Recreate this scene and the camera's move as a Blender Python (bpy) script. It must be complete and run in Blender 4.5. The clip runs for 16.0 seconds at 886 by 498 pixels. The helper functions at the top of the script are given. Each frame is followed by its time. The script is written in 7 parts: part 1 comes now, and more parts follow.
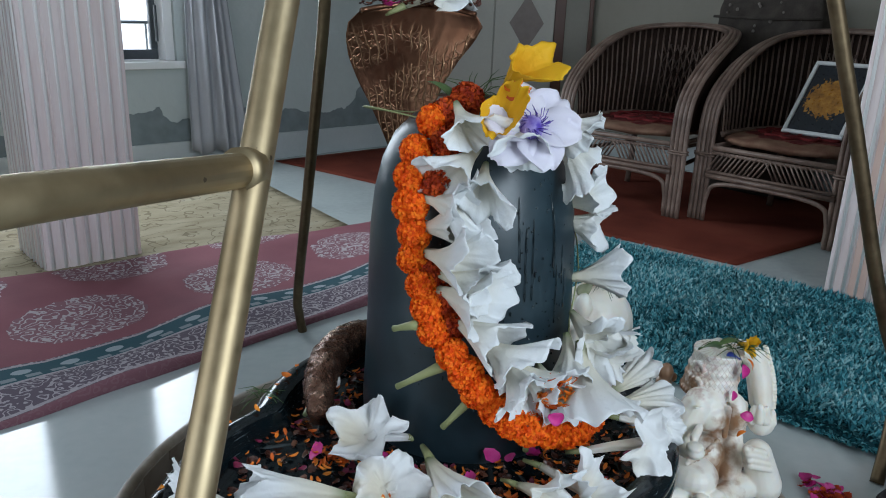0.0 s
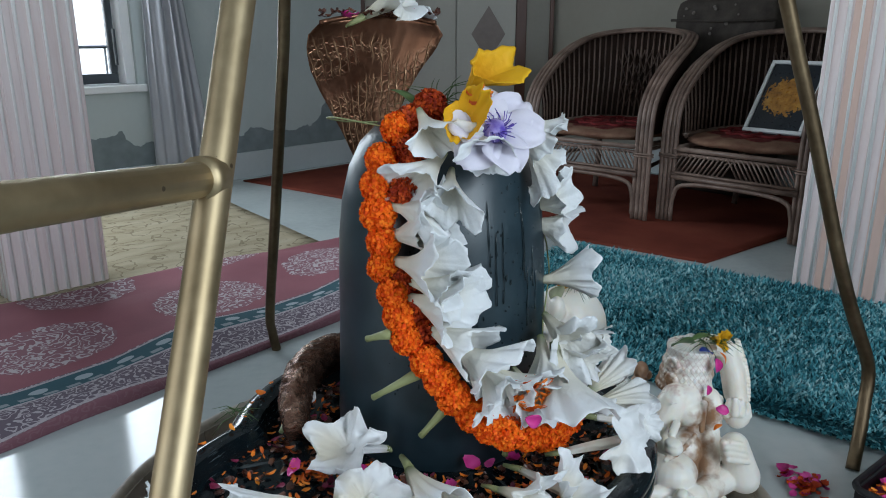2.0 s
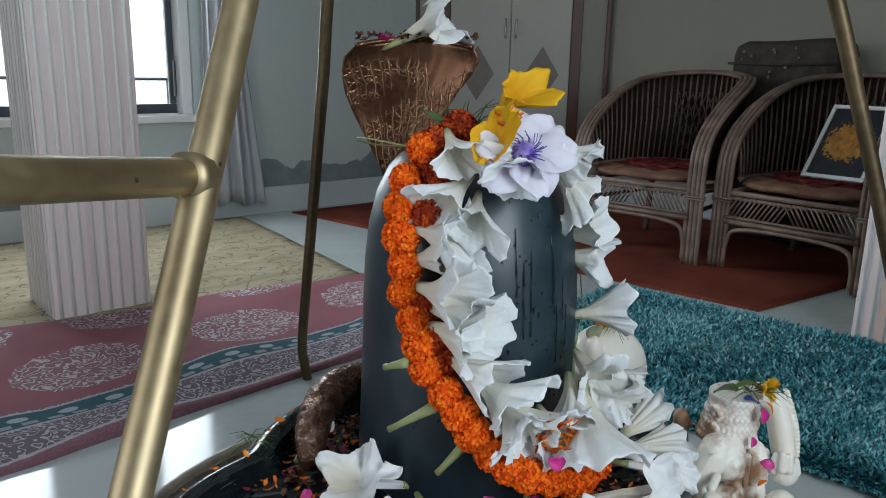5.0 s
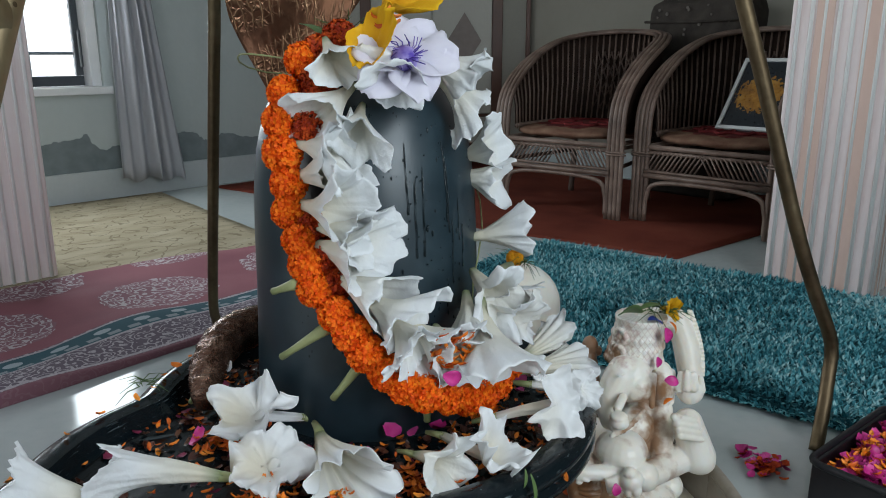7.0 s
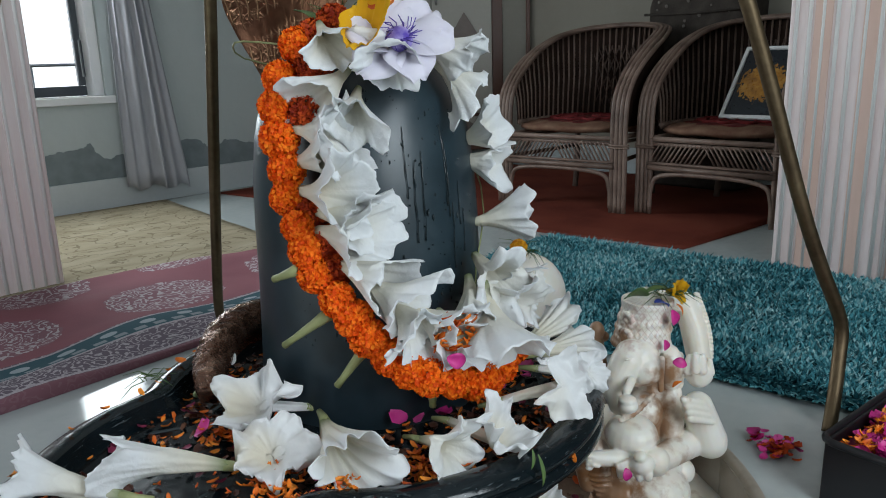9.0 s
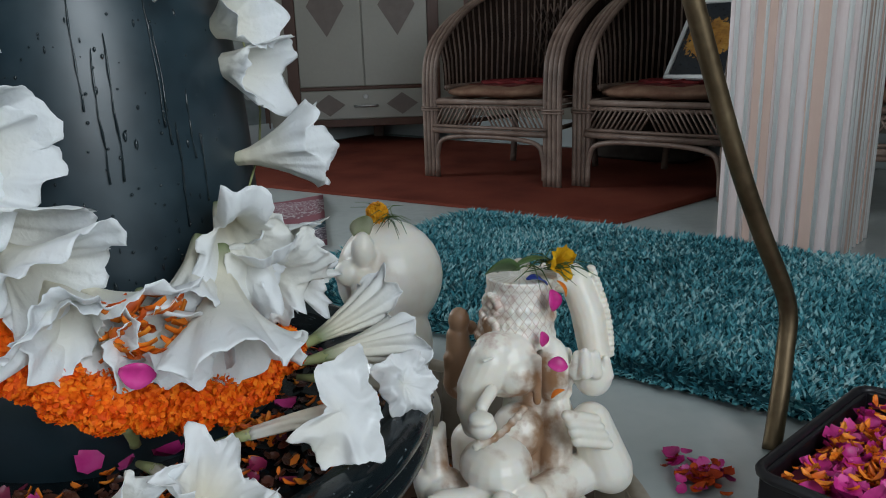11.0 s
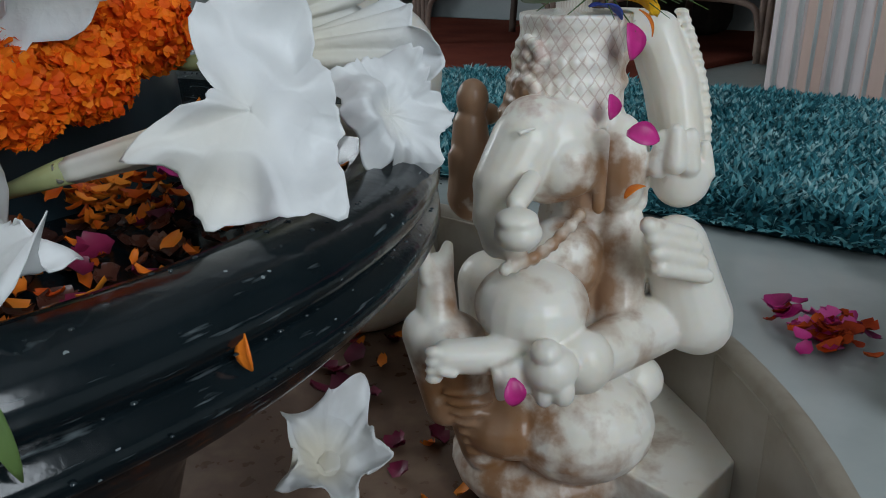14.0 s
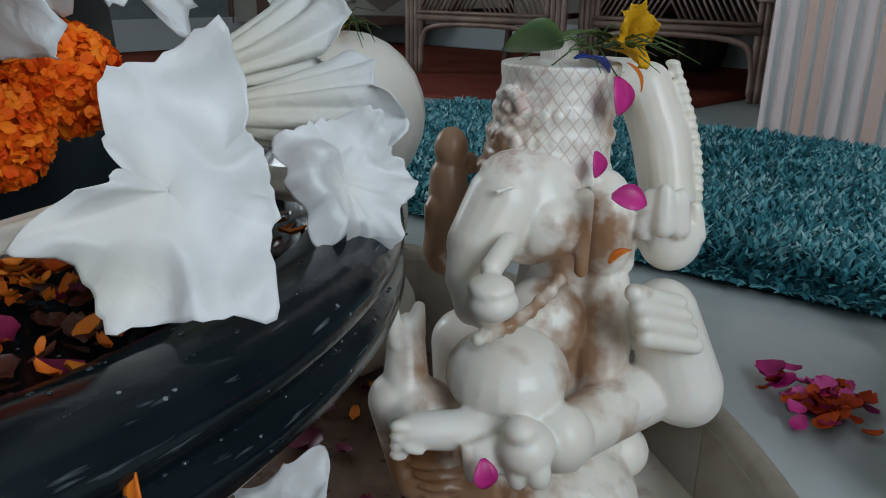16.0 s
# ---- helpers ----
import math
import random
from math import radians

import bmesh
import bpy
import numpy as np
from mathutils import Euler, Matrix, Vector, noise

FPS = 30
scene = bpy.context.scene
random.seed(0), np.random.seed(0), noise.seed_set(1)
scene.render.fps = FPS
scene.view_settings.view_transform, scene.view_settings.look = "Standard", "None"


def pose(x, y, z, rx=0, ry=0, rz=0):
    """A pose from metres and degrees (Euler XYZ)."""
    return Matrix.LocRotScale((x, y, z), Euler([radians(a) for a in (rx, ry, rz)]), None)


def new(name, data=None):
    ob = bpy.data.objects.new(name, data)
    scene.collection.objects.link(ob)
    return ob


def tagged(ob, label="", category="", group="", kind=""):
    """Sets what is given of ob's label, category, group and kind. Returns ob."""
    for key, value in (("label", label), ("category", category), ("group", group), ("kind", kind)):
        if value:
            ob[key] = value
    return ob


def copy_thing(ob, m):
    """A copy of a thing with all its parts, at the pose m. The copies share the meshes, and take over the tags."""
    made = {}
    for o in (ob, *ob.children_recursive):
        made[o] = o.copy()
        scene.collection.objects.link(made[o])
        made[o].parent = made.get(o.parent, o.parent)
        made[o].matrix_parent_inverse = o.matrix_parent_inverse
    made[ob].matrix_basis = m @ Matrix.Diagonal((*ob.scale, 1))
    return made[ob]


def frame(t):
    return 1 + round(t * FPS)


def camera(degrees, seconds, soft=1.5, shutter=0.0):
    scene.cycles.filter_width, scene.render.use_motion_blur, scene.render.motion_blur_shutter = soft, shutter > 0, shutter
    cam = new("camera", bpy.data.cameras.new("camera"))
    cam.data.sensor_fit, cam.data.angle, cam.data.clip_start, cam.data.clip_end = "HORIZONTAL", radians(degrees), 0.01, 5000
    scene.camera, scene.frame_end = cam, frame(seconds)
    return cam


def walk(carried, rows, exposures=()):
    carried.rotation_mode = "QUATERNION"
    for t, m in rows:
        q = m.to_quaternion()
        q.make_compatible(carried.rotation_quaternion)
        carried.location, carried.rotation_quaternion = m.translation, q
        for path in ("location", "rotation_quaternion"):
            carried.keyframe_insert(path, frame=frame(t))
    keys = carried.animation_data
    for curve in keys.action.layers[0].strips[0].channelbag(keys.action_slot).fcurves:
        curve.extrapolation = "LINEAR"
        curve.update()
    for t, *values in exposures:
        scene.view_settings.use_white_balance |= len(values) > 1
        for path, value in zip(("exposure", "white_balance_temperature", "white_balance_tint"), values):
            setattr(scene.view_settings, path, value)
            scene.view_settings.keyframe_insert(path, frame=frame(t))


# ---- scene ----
cam = camera(61.0, 16.0, soft=1.0)
METRES, EYE, TILT, LEAN, TURN = 1.15, 0.777, 0.0, 0.0, 0.0
ROWS = [
    (0.0, 0.0, 0.0, 0.0, 0.63, -17.53, -1.99),
    (0.5, 0.004, -0.0166, 0.0115, 0.16, -15.21, -1.21),
    (1.0, -0.0032, -0.0228, 0.0159, 0.29, -14.67, -0.6),
    (1.5, -0.0018, -0.0152, 0.0027, -1.32, -16.06, -0.23),
    (2.0, 0.0038, -0.0007, -0.0077, -2.1, -16.44, -0.07),
    (2.5, 0.0077, 0.0169, -0.0237, -1.51, -15.24, -1.14),
    (3.0, 0.0162, 0.0229, -0.0211, -0.24, -14.68, -0.78),
    (5.5, 0.0467, 0.0323, -0.0424, 2.36, -13.24, -1.24),
    (6.0, 0.0667, 0.0392, -0.0642, 0.02, -13.77, -0.02),
    (6.5, 0.0811, 0.038, -0.0909, -1.82, -14.4, 0.05),
    (7.0, 0.0879, 0.035, -0.1062, -2.67, -14.51, -0.01),
    (7.5, 0.0886, 0.0331, -0.1155, -3.54, -15.15, 1.08),
    (8.0, 0.0834, 0.0347, -0.1342, -3.54, -15.89, 1.7),
    (8.5, 0.0859, 0.0327, -0.1284, -2.79, -15.52, 1.36),
    (9.0, 0.0941, 0.0353, -0.1298, -2.53, -14.14, 1.69),
    (9.5, 0.1471, 0.055, -0.1326, -5.48, -13.13, 1.21),
    (12.0, 0.3037, 0.4299, -0.329, -4.36, -18.3, 1.89),
    (12.5, 0.296, 0.4358, -0.3615, -4.46, -20.19, 1.52),
    (13.0, 0.2966, 0.4699, -0.3883, -5.48, -20.77, 1.69),
    (13.5, 0.2887, 0.5026, -0.3955, -5.29, -20.16, 2.0),
    (14.0, 0.2783, 0.5304, -0.4243, -5.76, -21.25, 0.73),
    (14.5, 0.2738, 0.5541, -0.4203, -5.95, -20.13, 0.3),
    (15.0, 0.276, 0.5657, -0.4083, -6.2, -19.33, 0.07),
    (15.5, 0.281, 0.5643, -0.4083, -5.87, -19.17, -0.29),
    (16.0, 0.2935, 0.5662, -0.4152, -5.87, -19.42, -0.77),
]
walk(cam, [(t, pose(0, 0, EYE, TILT, LEAN, TURN) @ pose(METRES * x, METRES * y, METRES * z, 90 + pitch, roll, yaw)) for t, x, y, z, yaw, pitch, roll in ROWS],
     exposures=[(0.0, -0.02, 6050, 9), (3.0, -0.02, 6150, 9), (6.0, -0.05, 6350, 9), (9.5, -0.08, 6450, 9), (12.0, -0.25, 6450, 10), (16.0, -0.31, 6300, 10)])

# ---------- world and light ----------
world = bpy.data.worlds.new("sky")
scene.world = world
world.use_nodes = True
_wn = world.node_tree.nodes
_sky = _wn.new("ShaderNodeTexSky")
_sky.sky_type = "NISHITA"
_sky.sun_disc = False
_sky.sun_elevation, _sky.sun_rotation = radians(40), radians(250)
world.node_tree.links.new(_sky.outputs[0], _wn["Background"].inputs[0])
_wn["Background"].inputs[1].default_value = 0.12

ROOM = pose(0, 0, 0, 0, 0, 43.5)          # the room's own axes: a along its length, b across
A0, A1, B0, B1, HIGH = -1.3, 3.75, -1.3, 3.5, 2.7
CENTRE = Vector((0.042, 1.076, 0))        # the stone's upright axis


def window_light(name, a, b, z, wide, high, turn, watts, colour):
    """Daylight that enters by one opening."""
    lamp = bpy.data.lights.new(name, "AREA")
    lamp.shape, lamp.size, lamp.size_y, lamp.energy, lamp.color = "RECTANGLE", wide, high, watts, colour
    ob = new(name, lamp)
    ob.matrix_world = ROOM @ pose(a, b, z, 90, 0, turn)
    return ob


DAY = (0.87, 0.95, 1.0)
window_light("daylight_window", 0.99, B1 - 0.02, 1.15, 1.10, 1.2, 180, 36, DAY)
# West opening is unseen and added; its lamp gives soft fill.
window_light("daylight_unseen_west", A0 + 0.02, 0.9, 1.1, 1.5, 1.9, -90, 10, DAY)
window_light("daylight_side", 0.40, B0 + 0.02, 1.30, 0.85, 1.5, 0, 37, DAY)


# ---------- materials ----------
def material(name, colours, rough=0.6, metal=0.0, scale=8.0, fine=60.0, bump=0.2, depth=0.002, spec=0.5, island=0.0, objrand=0.0, coat=0.0, sss=0.0, rough_var=0.1, stretch=(1, 1, 1), translucent=0.0):
    """A surface that varies between colours at a coarse and a fine scale."""
    m = bpy.data.materials.new(name)
    m.use_nodes = True
    nt = m.node_tree
    n, link = nt.nodes, nt.links.new
    bsdf = n["Principled BSDF"]
    tc = n.new("ShaderNodeTexCoord")
    mp = n.new("ShaderNodeMapping")
    mp.inputs["Scale"].default_value = stretch
    link(tc.outputs["Object"], mp.inputs["Vector"])
    big, small = n.new("ShaderNodeTexNoise"), n.new("ShaderNodeTexNoise")
    for tex, sc in ((big, scale), (small, fine)):
        tex.inputs["Scale"].default_value = sc
        tex.inputs["Detail"].default_value = 5
        link(mp.outputs[0], tex.inputs["Vector"])
    mix = n.new("ShaderNodeMath")
    mix.operation = "MULTIPLY_ADD"
    link(small.outputs[0], mix.inputs[0])
    mix.inputs[1].default_value = 0.4
    sc2 = n.new("ShaderNodeMath")
    sc2.operation = "MULTIPLY_ADD"
    link(big.outputs[0], sc2.inputs[0])
    sc2.inputs[1].default_value, sc2.inputs[2].default_value = 1.2, -0.3
    link(sc2.outputs[0], mix.inputs[2])
    fac = mix.outputs[0]
    if island or objrand:
        rnd = n.new("ShaderNodeNewGeometry").outputs["Random Per Island"] if island else n.new("ShaderNodeObjectInfo").outputs["Random"]
        add = n.new("ShaderNodeMath")
        add.operation = "MULTIPLY_ADD"
        link(rnd, add.inputs[0])
        add.inputs[1].default_value = island or objrand
        sub = n.new("ShaderNodeMath")
        sub.operation = "SUBTRACT"
        link(fac, sub.inputs[0])
        sub.inputs[1].default_value = (island or objrand) / 2
        link(sub.outputs[0], add.inputs[2])
        fac = add.outputs[0]
    ramp = n.new("ShaderNodeValToRGB")
    el = ramp.color_ramp.elements
    while len(el) < len(colours):
        el.new(0.5)
    for i, c in enumerate(colours):
        el[i].position = 0.15 + 0.75 * i / max(1, len(colours) - 1)
        el[i].color = (*c, 1)
    link(fac, ramp.inputs[0])
    link(ramp.outputs[0], bsdf.inputs["Base Color"])
    rr = n.new("ShaderNodeMapRange")
    rr.inputs["To Min"].default_value, rr.inputs["To Max"].default_value = max(0.02, rough - rough_var), min(1, rough + rough_var)
    link(small.outputs[0], rr.inputs["Value"])
    link(rr.outputs[0], bsdf.inputs["Roughness"])
    bsdf.inputs["Metallic"].default_value = metal
    bsdf.inputs["Specular IOR Level"].default_value = spec
    bsdf.inputs["Coat Weight"].default_value = coat
    if sss:
        bsdf.inputs["Subsurface Weight"].default_value = sss
        bsdf.inputs["Subsurface Radius"].default_value = (0.012, 0.010, 0.008)
        bsdf.inputs["Subsurface Scale"].default_value = 0.5
    if translucent:
        out = n["Material Output"]
        tr, ms = n.new("ShaderNodeBsdfTranslucent"), n.new("ShaderNodeMixShader")
        link(ramp.outputs[0], tr.inputs["Color"])
        ms.inputs[0].default_value = translucent
        link(bsdf.outputs[0], ms.inputs[1])
        link(tr.outputs[0], ms.inputs[2])
        link(ms.outputs[0], out.inputs["Surface"])
    if bump:
        bp = n.new("ShaderNodeBump")
        bp.inputs["Strength"].default_value, bp.inputs["Distance"].default_value = bump, depth
        link(mix.outputs[0], bp.inputs["Height"])
        link(bp.outputs[0], bsdf.inputs["Normal"])
    return m


def nodes_of(m):
    return m.node_tree.nodes, m.node_tree.links.new, m.node_tree.nodes["Principled BSDF"]


def mixed(m, fac, c1, c2):
    """A colour mix of sockets or colours."""
    n, link, _ = nodes_of(m)
    mx = n.new("ShaderNodeMix")
    mx.data_type = "RGBA"
    for value, socket in ((fac, mx.inputs[0]), (c1, mx.inputs[6]), (c2, mx.inputs[7])):
        if isinstance(value, tuple):
            socket.default_value = (*value, 1)
        elif isinstance(value, (int, float)):
            socket.default_value = value
        else:
            link(value, socket)
    return mx.outputs[2]


def maths(m, op, a, b=0.0, c=0.0):
    n, link, _ = nodes_of(m)
    nd = n.new("ShaderNodeMath")
    nd.operation = op
    for value, socket in ((a, nd.inputs[0]), (b, nd.inputs[1]), (c, nd.inputs[2])):
        if isinstance(value, (int, float)):
            socket.default_value = value
        else:
            link(value, socket)
    return nd.outputs[0]


def wall_paint():
    """Cream paint; along the foot of the wall the damp has peeled it off to grey cement, with a torn upper edge."""
    m = material("wall_paint", [(0.40, 0.45, 0.445), (0.46, 0.51, 0.50)], 0.7, scale=1.5, fine=30, bump=0.15)
    n, link, bsdf = nodes_of(m)
    tc = n.new("ShaderNodeTexCoord")
    sep = n.new("ShaderNodeSeparateXYZ")
    link(tc.outputs["Object"], sep.inputs[0])
    tear = n.new("ShaderNodeTexNoise")
    tear.inputs["Scale"].default_value, tear.inputs["Detail"].default_value = 3.2, 7
    link(tc.outputs["Object"], tear.inputs["Vector"])
    edge = maths(m, "MULTIPLY_ADD", tear.outputs[0], 0.42, 0.055)
    low = maths(m, "LESS_THAN", sep.outputs[2], edge)
    base = bsdf.inputs["Base Color"].links[0].from_socket
    cem = n.new("ShaderNodeTexNoise")
    cem.inputs["Scale"].default_value = 14
    link(tc.outputs["Object"], cem.inputs["Vector"])
    grey = mixed(m, cem.outputs[0], (0.10, 0.13, 0.14), (0.24, 0.28, 0.29))
    link(mixed(m, low, base, grey), bsdf.inputs["Base Color"])
    bp = n.new("ShaderNodeBump")
    bp.inputs["Distance"].default_value = 0.004
    link(maths(m, "SUBTRACT", cem.outputs[0], maths(m, "MULTIPLY", low, 1.5)), bp.inputs["Height"])
    link(bp.outputs[0], bsdf.inputs["Normal"])
    return m


def brocade():
    """Rose carpet with pale woven medallions, and a border of a dark teal beaded line over a band of running figures."""
    m = material("brocade", [(0.20, 0.075, 0.092), (0.275, 0.11, 0.13)], 0.85, scale=5, fine=300, bump=0.5, depth=0.003, spec=0.15)
    n, link, bsdf = nodes_of(m)
    tc = n.new("ShaderNodeTexCoord")
    sep = n.new("ShaderNodeSeparateXYZ")
    link(tc.outputs["Object"], sep.inputs[0])
    x, y = sep.outputs[0], sep.outputs[1]
    base = bsdf.inputs["Base Color"].links[0].from_socket

    def figures(size, cut, seed):
        """Curling woven threads: the contour lines of a noise."""
        tex = n.new("ShaderNodeTexNoise")
        tex.inputs["Scale"].default_value, tex.inputs["Detail"].default_value = size, 1.5
        off = n.new("ShaderNodeVectorMath")
        off.operation = "ADD"
        link(tc.outputs["Object"], off.inputs[0])
        off.inputs[1].default_value = (seed, 0, 0)
        link(off.outputs[0], tex.inputs["Vector"])
        wave = maths(m, "ABSOLUTE", maths(m, "SUBTRACT", maths(m, "FRACT", maths(m, "MULTIPLY", tex.outputs[0], 7.0)), 0.5))
        return maths(m, "LESS_THAN", wave, cut)

    def line(at, half):
        return maths(m, "LESS_THAN", maths(m, "ABSOLUTE", maths(m, "SUBTRACT", y, at)), half)

    # one row of large round medallions, and a second, staggered one behind it
    row = maths(m, "FLOOR", maths(m, "DIVIDE", maths(m, "SUBTRACT", y, 0.235), 0.33))
    shift = maths(m, "MULTIPLY", maths(m, "MODULO", maths(m, "ABSOLUTE", row), 2.0), 0.23)
    fx = maths(m, "SUBTRACT", maths(m, "FRACT", maths(m, "DIVIDE", maths(m, "ADD", x, maths(m, "ADD", shift, 10.10)), 0.46)), 0.5)
    fy = maths(m, "SUBTRACT", maths(m, "FRACT", maths(m, "DIVIDE", maths(m, "SUBTRACT", y, 0.235), 0.33)), 0.5)
    d = maths(m, "ADD", maths(m, "POWER", maths(m, "MULTIPLY", fx, 2.65), 2.0), maths(m, "POWER", maths(m, "MULTIPLY", fy, 2.5), 2.0))
    ragged = n.new("ShaderNodeTexNoise")
    ragged.inputs["Scale"].default_value = 24
    link(tc.outputs["Object"], ragged.inputs["Vector"])
    d = maths(m, "ADD", d, maths(m, "MULTIPLY", maths(m, "SUBTRACT", ragged.outputs[0], 0.5), 0.55))
    oval = maths(m, "LESS_THAN", d, 0.9)
    col = mixed(m, maths(m, "MULTIPLY", oval, 0.35), base, (0.20, 0.15, 0.18))
    col = mixed(m, maths(m, "MULTIPLY", maths(m, "MULTIPLY", oval, figures(27, 0.16, 0.0)), 0.75), col, (0.50, 0.46, 0.47))
    # border
    border = maths(m, "LESS_THAN", y, 0.225)
    band = mixed(m, maths(m, "MULTIPLY", figures(31, 0.15, 5.0), 0.8), (0.125, 0.10, 0.125), (0.42, 0.38, 0.40))
    teal = maths(m, "MULTIPLY", maths(m, "GREATER_THAN", y, 0.135), maths(m, "LESS_THAN", y, 0.215))
    bead = maths(m, "LESS_THAN", maths(m, "ADD", maths(m, "POWER", maths(m, "MULTIPLY", maths(m, "SUBTRACT", maths(m, "FRACT", maths(m, "DIVIDE", x, 0.10)), 0.5), 0.10), 2.0), maths(m, "POWER", maths(m, "MULTIPLY", maths(m, "SUBTRACT", y, 0.180), 1.6), 2.0)), 0.00042)
    step = maths(m, "MULTIPLY", line(0.152, 0.008), maths(m, "LESS_THAN", maths(m, "FRACT", maths(m, "DIVIDE", x, 0.05)), 0.6))
    tcol = mixed(m, bead, (0.035, 0.085, 0.105), (0.30, 0.34, 0.37))
    tcol = mixed(m, maths(m, "MULTIPLY", step, 0.7), tcol, (0.30, 0.32, 0.34))
    col2 = mixed(m, teal, band, tcol)
    for at in (0.133, 0.216, 0.022):
        col2 = mixed(m, maths(m, "MULTIPLY", line(at, 0.0045), 0.8), col2, (0.40, 0.36, 0.38))
    col2 = mixed(m, maths(m, "MULTIPLY", maths(m, "LESS_THAN", y, 0.016), 0.9), col2, (0.20, 0.09, 0.11))
    link(mixed(m, border, col, col2), bsdf.inputs["Base Color"])
    return m


# the seated statue's tea-brown water stains and shade painted into gaps: middle, reach, strength
STAINS_AND_SHADE = (((0.476, 1.110, 0.130), 0.040, 1.6), ((0.482, 1.112, 0.060), 0.036, 1.1), ((0.468, 1.080, 0.045), 0.022, 0.8), ((0.440, 1.070, 0.112), 0.018, 1.0), ((0.515, 1.075, 0.010), 0.020, 0.6), ((0.423, 1.056, 0.104), 0.018, 0.9), ((0.497, 1.085, 0.020), 0.022, 0.7), ((0.398, 1.200, 0.160), 0.075, 3.0), ((0.390, 1.085, -0.035), 0.055, 1.7), ((0.486, 1.090, 0.170), 0.026, 0.7), ((0.506, 1.140, 0.212), 0.020, 0.7), ((0.405, 1.050, 0.020), 0.022, 0.9), ((0.386, 1.100, 0.060), 0.030, 1.0), ((0.44, 1.12, -0.10), 0.10, 1.2), ((0.30, 1.42, 0.19), 0.03, 0.4), ((0.500, 1.090, 0.140), 0.026, 0.9), ((0.466, 1.095, 0.118), 0.022, 1.1), ((0.470, 1.060, 0.070), 0.020, 0.9), ((0.470, 1.055, 0.000), 0.018, 0.5), ((0.365, 1.080, 0.000), 0.030, 1.2))


def old_marble():
    """White marble with tea-brown and red-powder stains in patches, and shade painted into gaps."""
    m = material("white_marble", [(0.82, 0.75, 0.63), (0.90, 0.86, 0.78), (0.93, 0.90, 0.85)], 0.33, scale=10, fine=70, bump=0.06, depth=0.001, sss=0.40, spec=0.45)
    n, link, bsdf = nodes_of(m)
    tc = n.new("ShaderNodeTexCoord")
    base = bsdf.inputs["Base Color"].links[0].from_socket
    tex = n.new("ShaderNodeTexNoise")
    tex.inputs["Scale"].default_value, tex.inputs["Detail"].default_value = 12.3, 7
    link(tc.outputs["Object"], tex.inputs["Vector"])
    amount = maths(m, "MULTIPLY", maths(m, "MAXIMUM", maths(m, "SUBTRACT", tex.outputs[0], 0.71), 0.0), 5.0)
    col = mixed(m, maths(m, "MINIMUM", amount, 0.75), base, (0.34, 0.20, 0.11))
    blot = n.new("ShaderNodeTexNoise")
    blot.inputs["Scale"].default_value, blot.inputs["Detail"].default_value = 55, 6
    link(tc.outputs["Object"], blot.inputs["Vector"])
    for spot, reach, weight in STAINS_AND_SHADE:
        far = n.new("ShaderNodeVectorMath")
        far.operation = "DISTANCE"
        link(tc.outputs["Object"], far.inputs[0])
        far.inputs[1].default_value = spot
        ring = maths(m, "MAXIMUM", maths(m, "SUBTRACT", maths(m, "ADD", 1.0, maths(m, "MULTIPLY", maths(m, "SUBTRACT", blot.outputs[0], 0.5), 1.6)), maths(m, "DIVIDE", far.outputs["Value"], reach * 1.15)), 0.0)
        col = mixed(m, maths(m, "MINIMUM", maths(m, "MULTIPLY", ring, weight * 1.15), 0.88), col, (0.33, 0.16, 0.065))
    dist = n.new("ShaderNodeVectorMath")
    dist.operation = "DISTANCE"
    link(tc.outputs["Object"], dist.inputs[0])
    dist.inputs[1].default_value = (0.420, 1.100, 0.236)
    speck = n.new("ShaderNodeTexNoise")
    speck.inputs["Scale"].default_value, speck.inputs["Detail"].default_value = 120, 8
    link(tc.outputs["Object"], speck.inputs["Vector"])
    near = maths(m, "MAXIMUM", maths(m, "SUBTRACT", 1.0, maths(m, "DIVIDE", dist.outputs["Value"], 0.056)), 0.0)
    powder = maths(m, "MULTIPLY", near, maths(m, "MULTIPLY", maths(m, "MAXIMUM", maths(m, "SUBTRACT", speck.outputs[0], 0.42), 0.0), 9.0))
    col = mixed(m, maths(m, "MINIMUM", powder, 0.55), col, (0.42, 0.18, 0.15))
    # engraved net on the crown
    at = n.new("ShaderNodeSeparateXYZ")
    link(tc.outputs["Object"], at.inputs[0])
    round_it = maths(m, "MULTIPLY", maths(m, "ARCTAN2", maths(m, "SUBTRACT", at.outputs[1], 1.165), maths(m, "SUBTRACT", at.outputs[0], 0.470)), 0.042)
    wob = maths(m, "MULTIPLY", blot.outputs[0], 0.006)

    def cut(way):
        run = maths(m, "ADD", maths(m, "ADD", round_it, wob), maths(m, "MULTIPLY", at.outputs[2], way))
        return maths(m, "LESS_THAN", maths(m, "ABSOLUTE", maths(m, "SUBTRACT", maths(m, "FRACT", maths(m, "MULTIPLY", maths(m, "ADD", run, 1.0), 105.0)), 0.5)), 0.07)

    net = maths(m, "MAXIMUM", cut(0.8), cut(-0.8))
    crown = n.new("ShaderNodeVectorMath")
    crown.operation = "DISTANCE"
    link(tc.outputs["Object"], crown.inputs[0])
    crown.inputs[1].default_value = (0.470, 1.165, 0.222)
    line = maths(m, "MULTIPLY", net, maths(m, "LESS_THAN", crown.outputs["Value"], 0.055))
    col = mixed(m, maths(m, "MULTIPLY", line, 0.32), col, (0.40, 0.20, 0.14))
    link(col, bsdf.inputs["Base Color"])
    bp = n.new("ShaderNodeBump")
    bp.inputs["Distance"].default_value, bp.inputs["Strength"].default_value = 0.002, 0.7
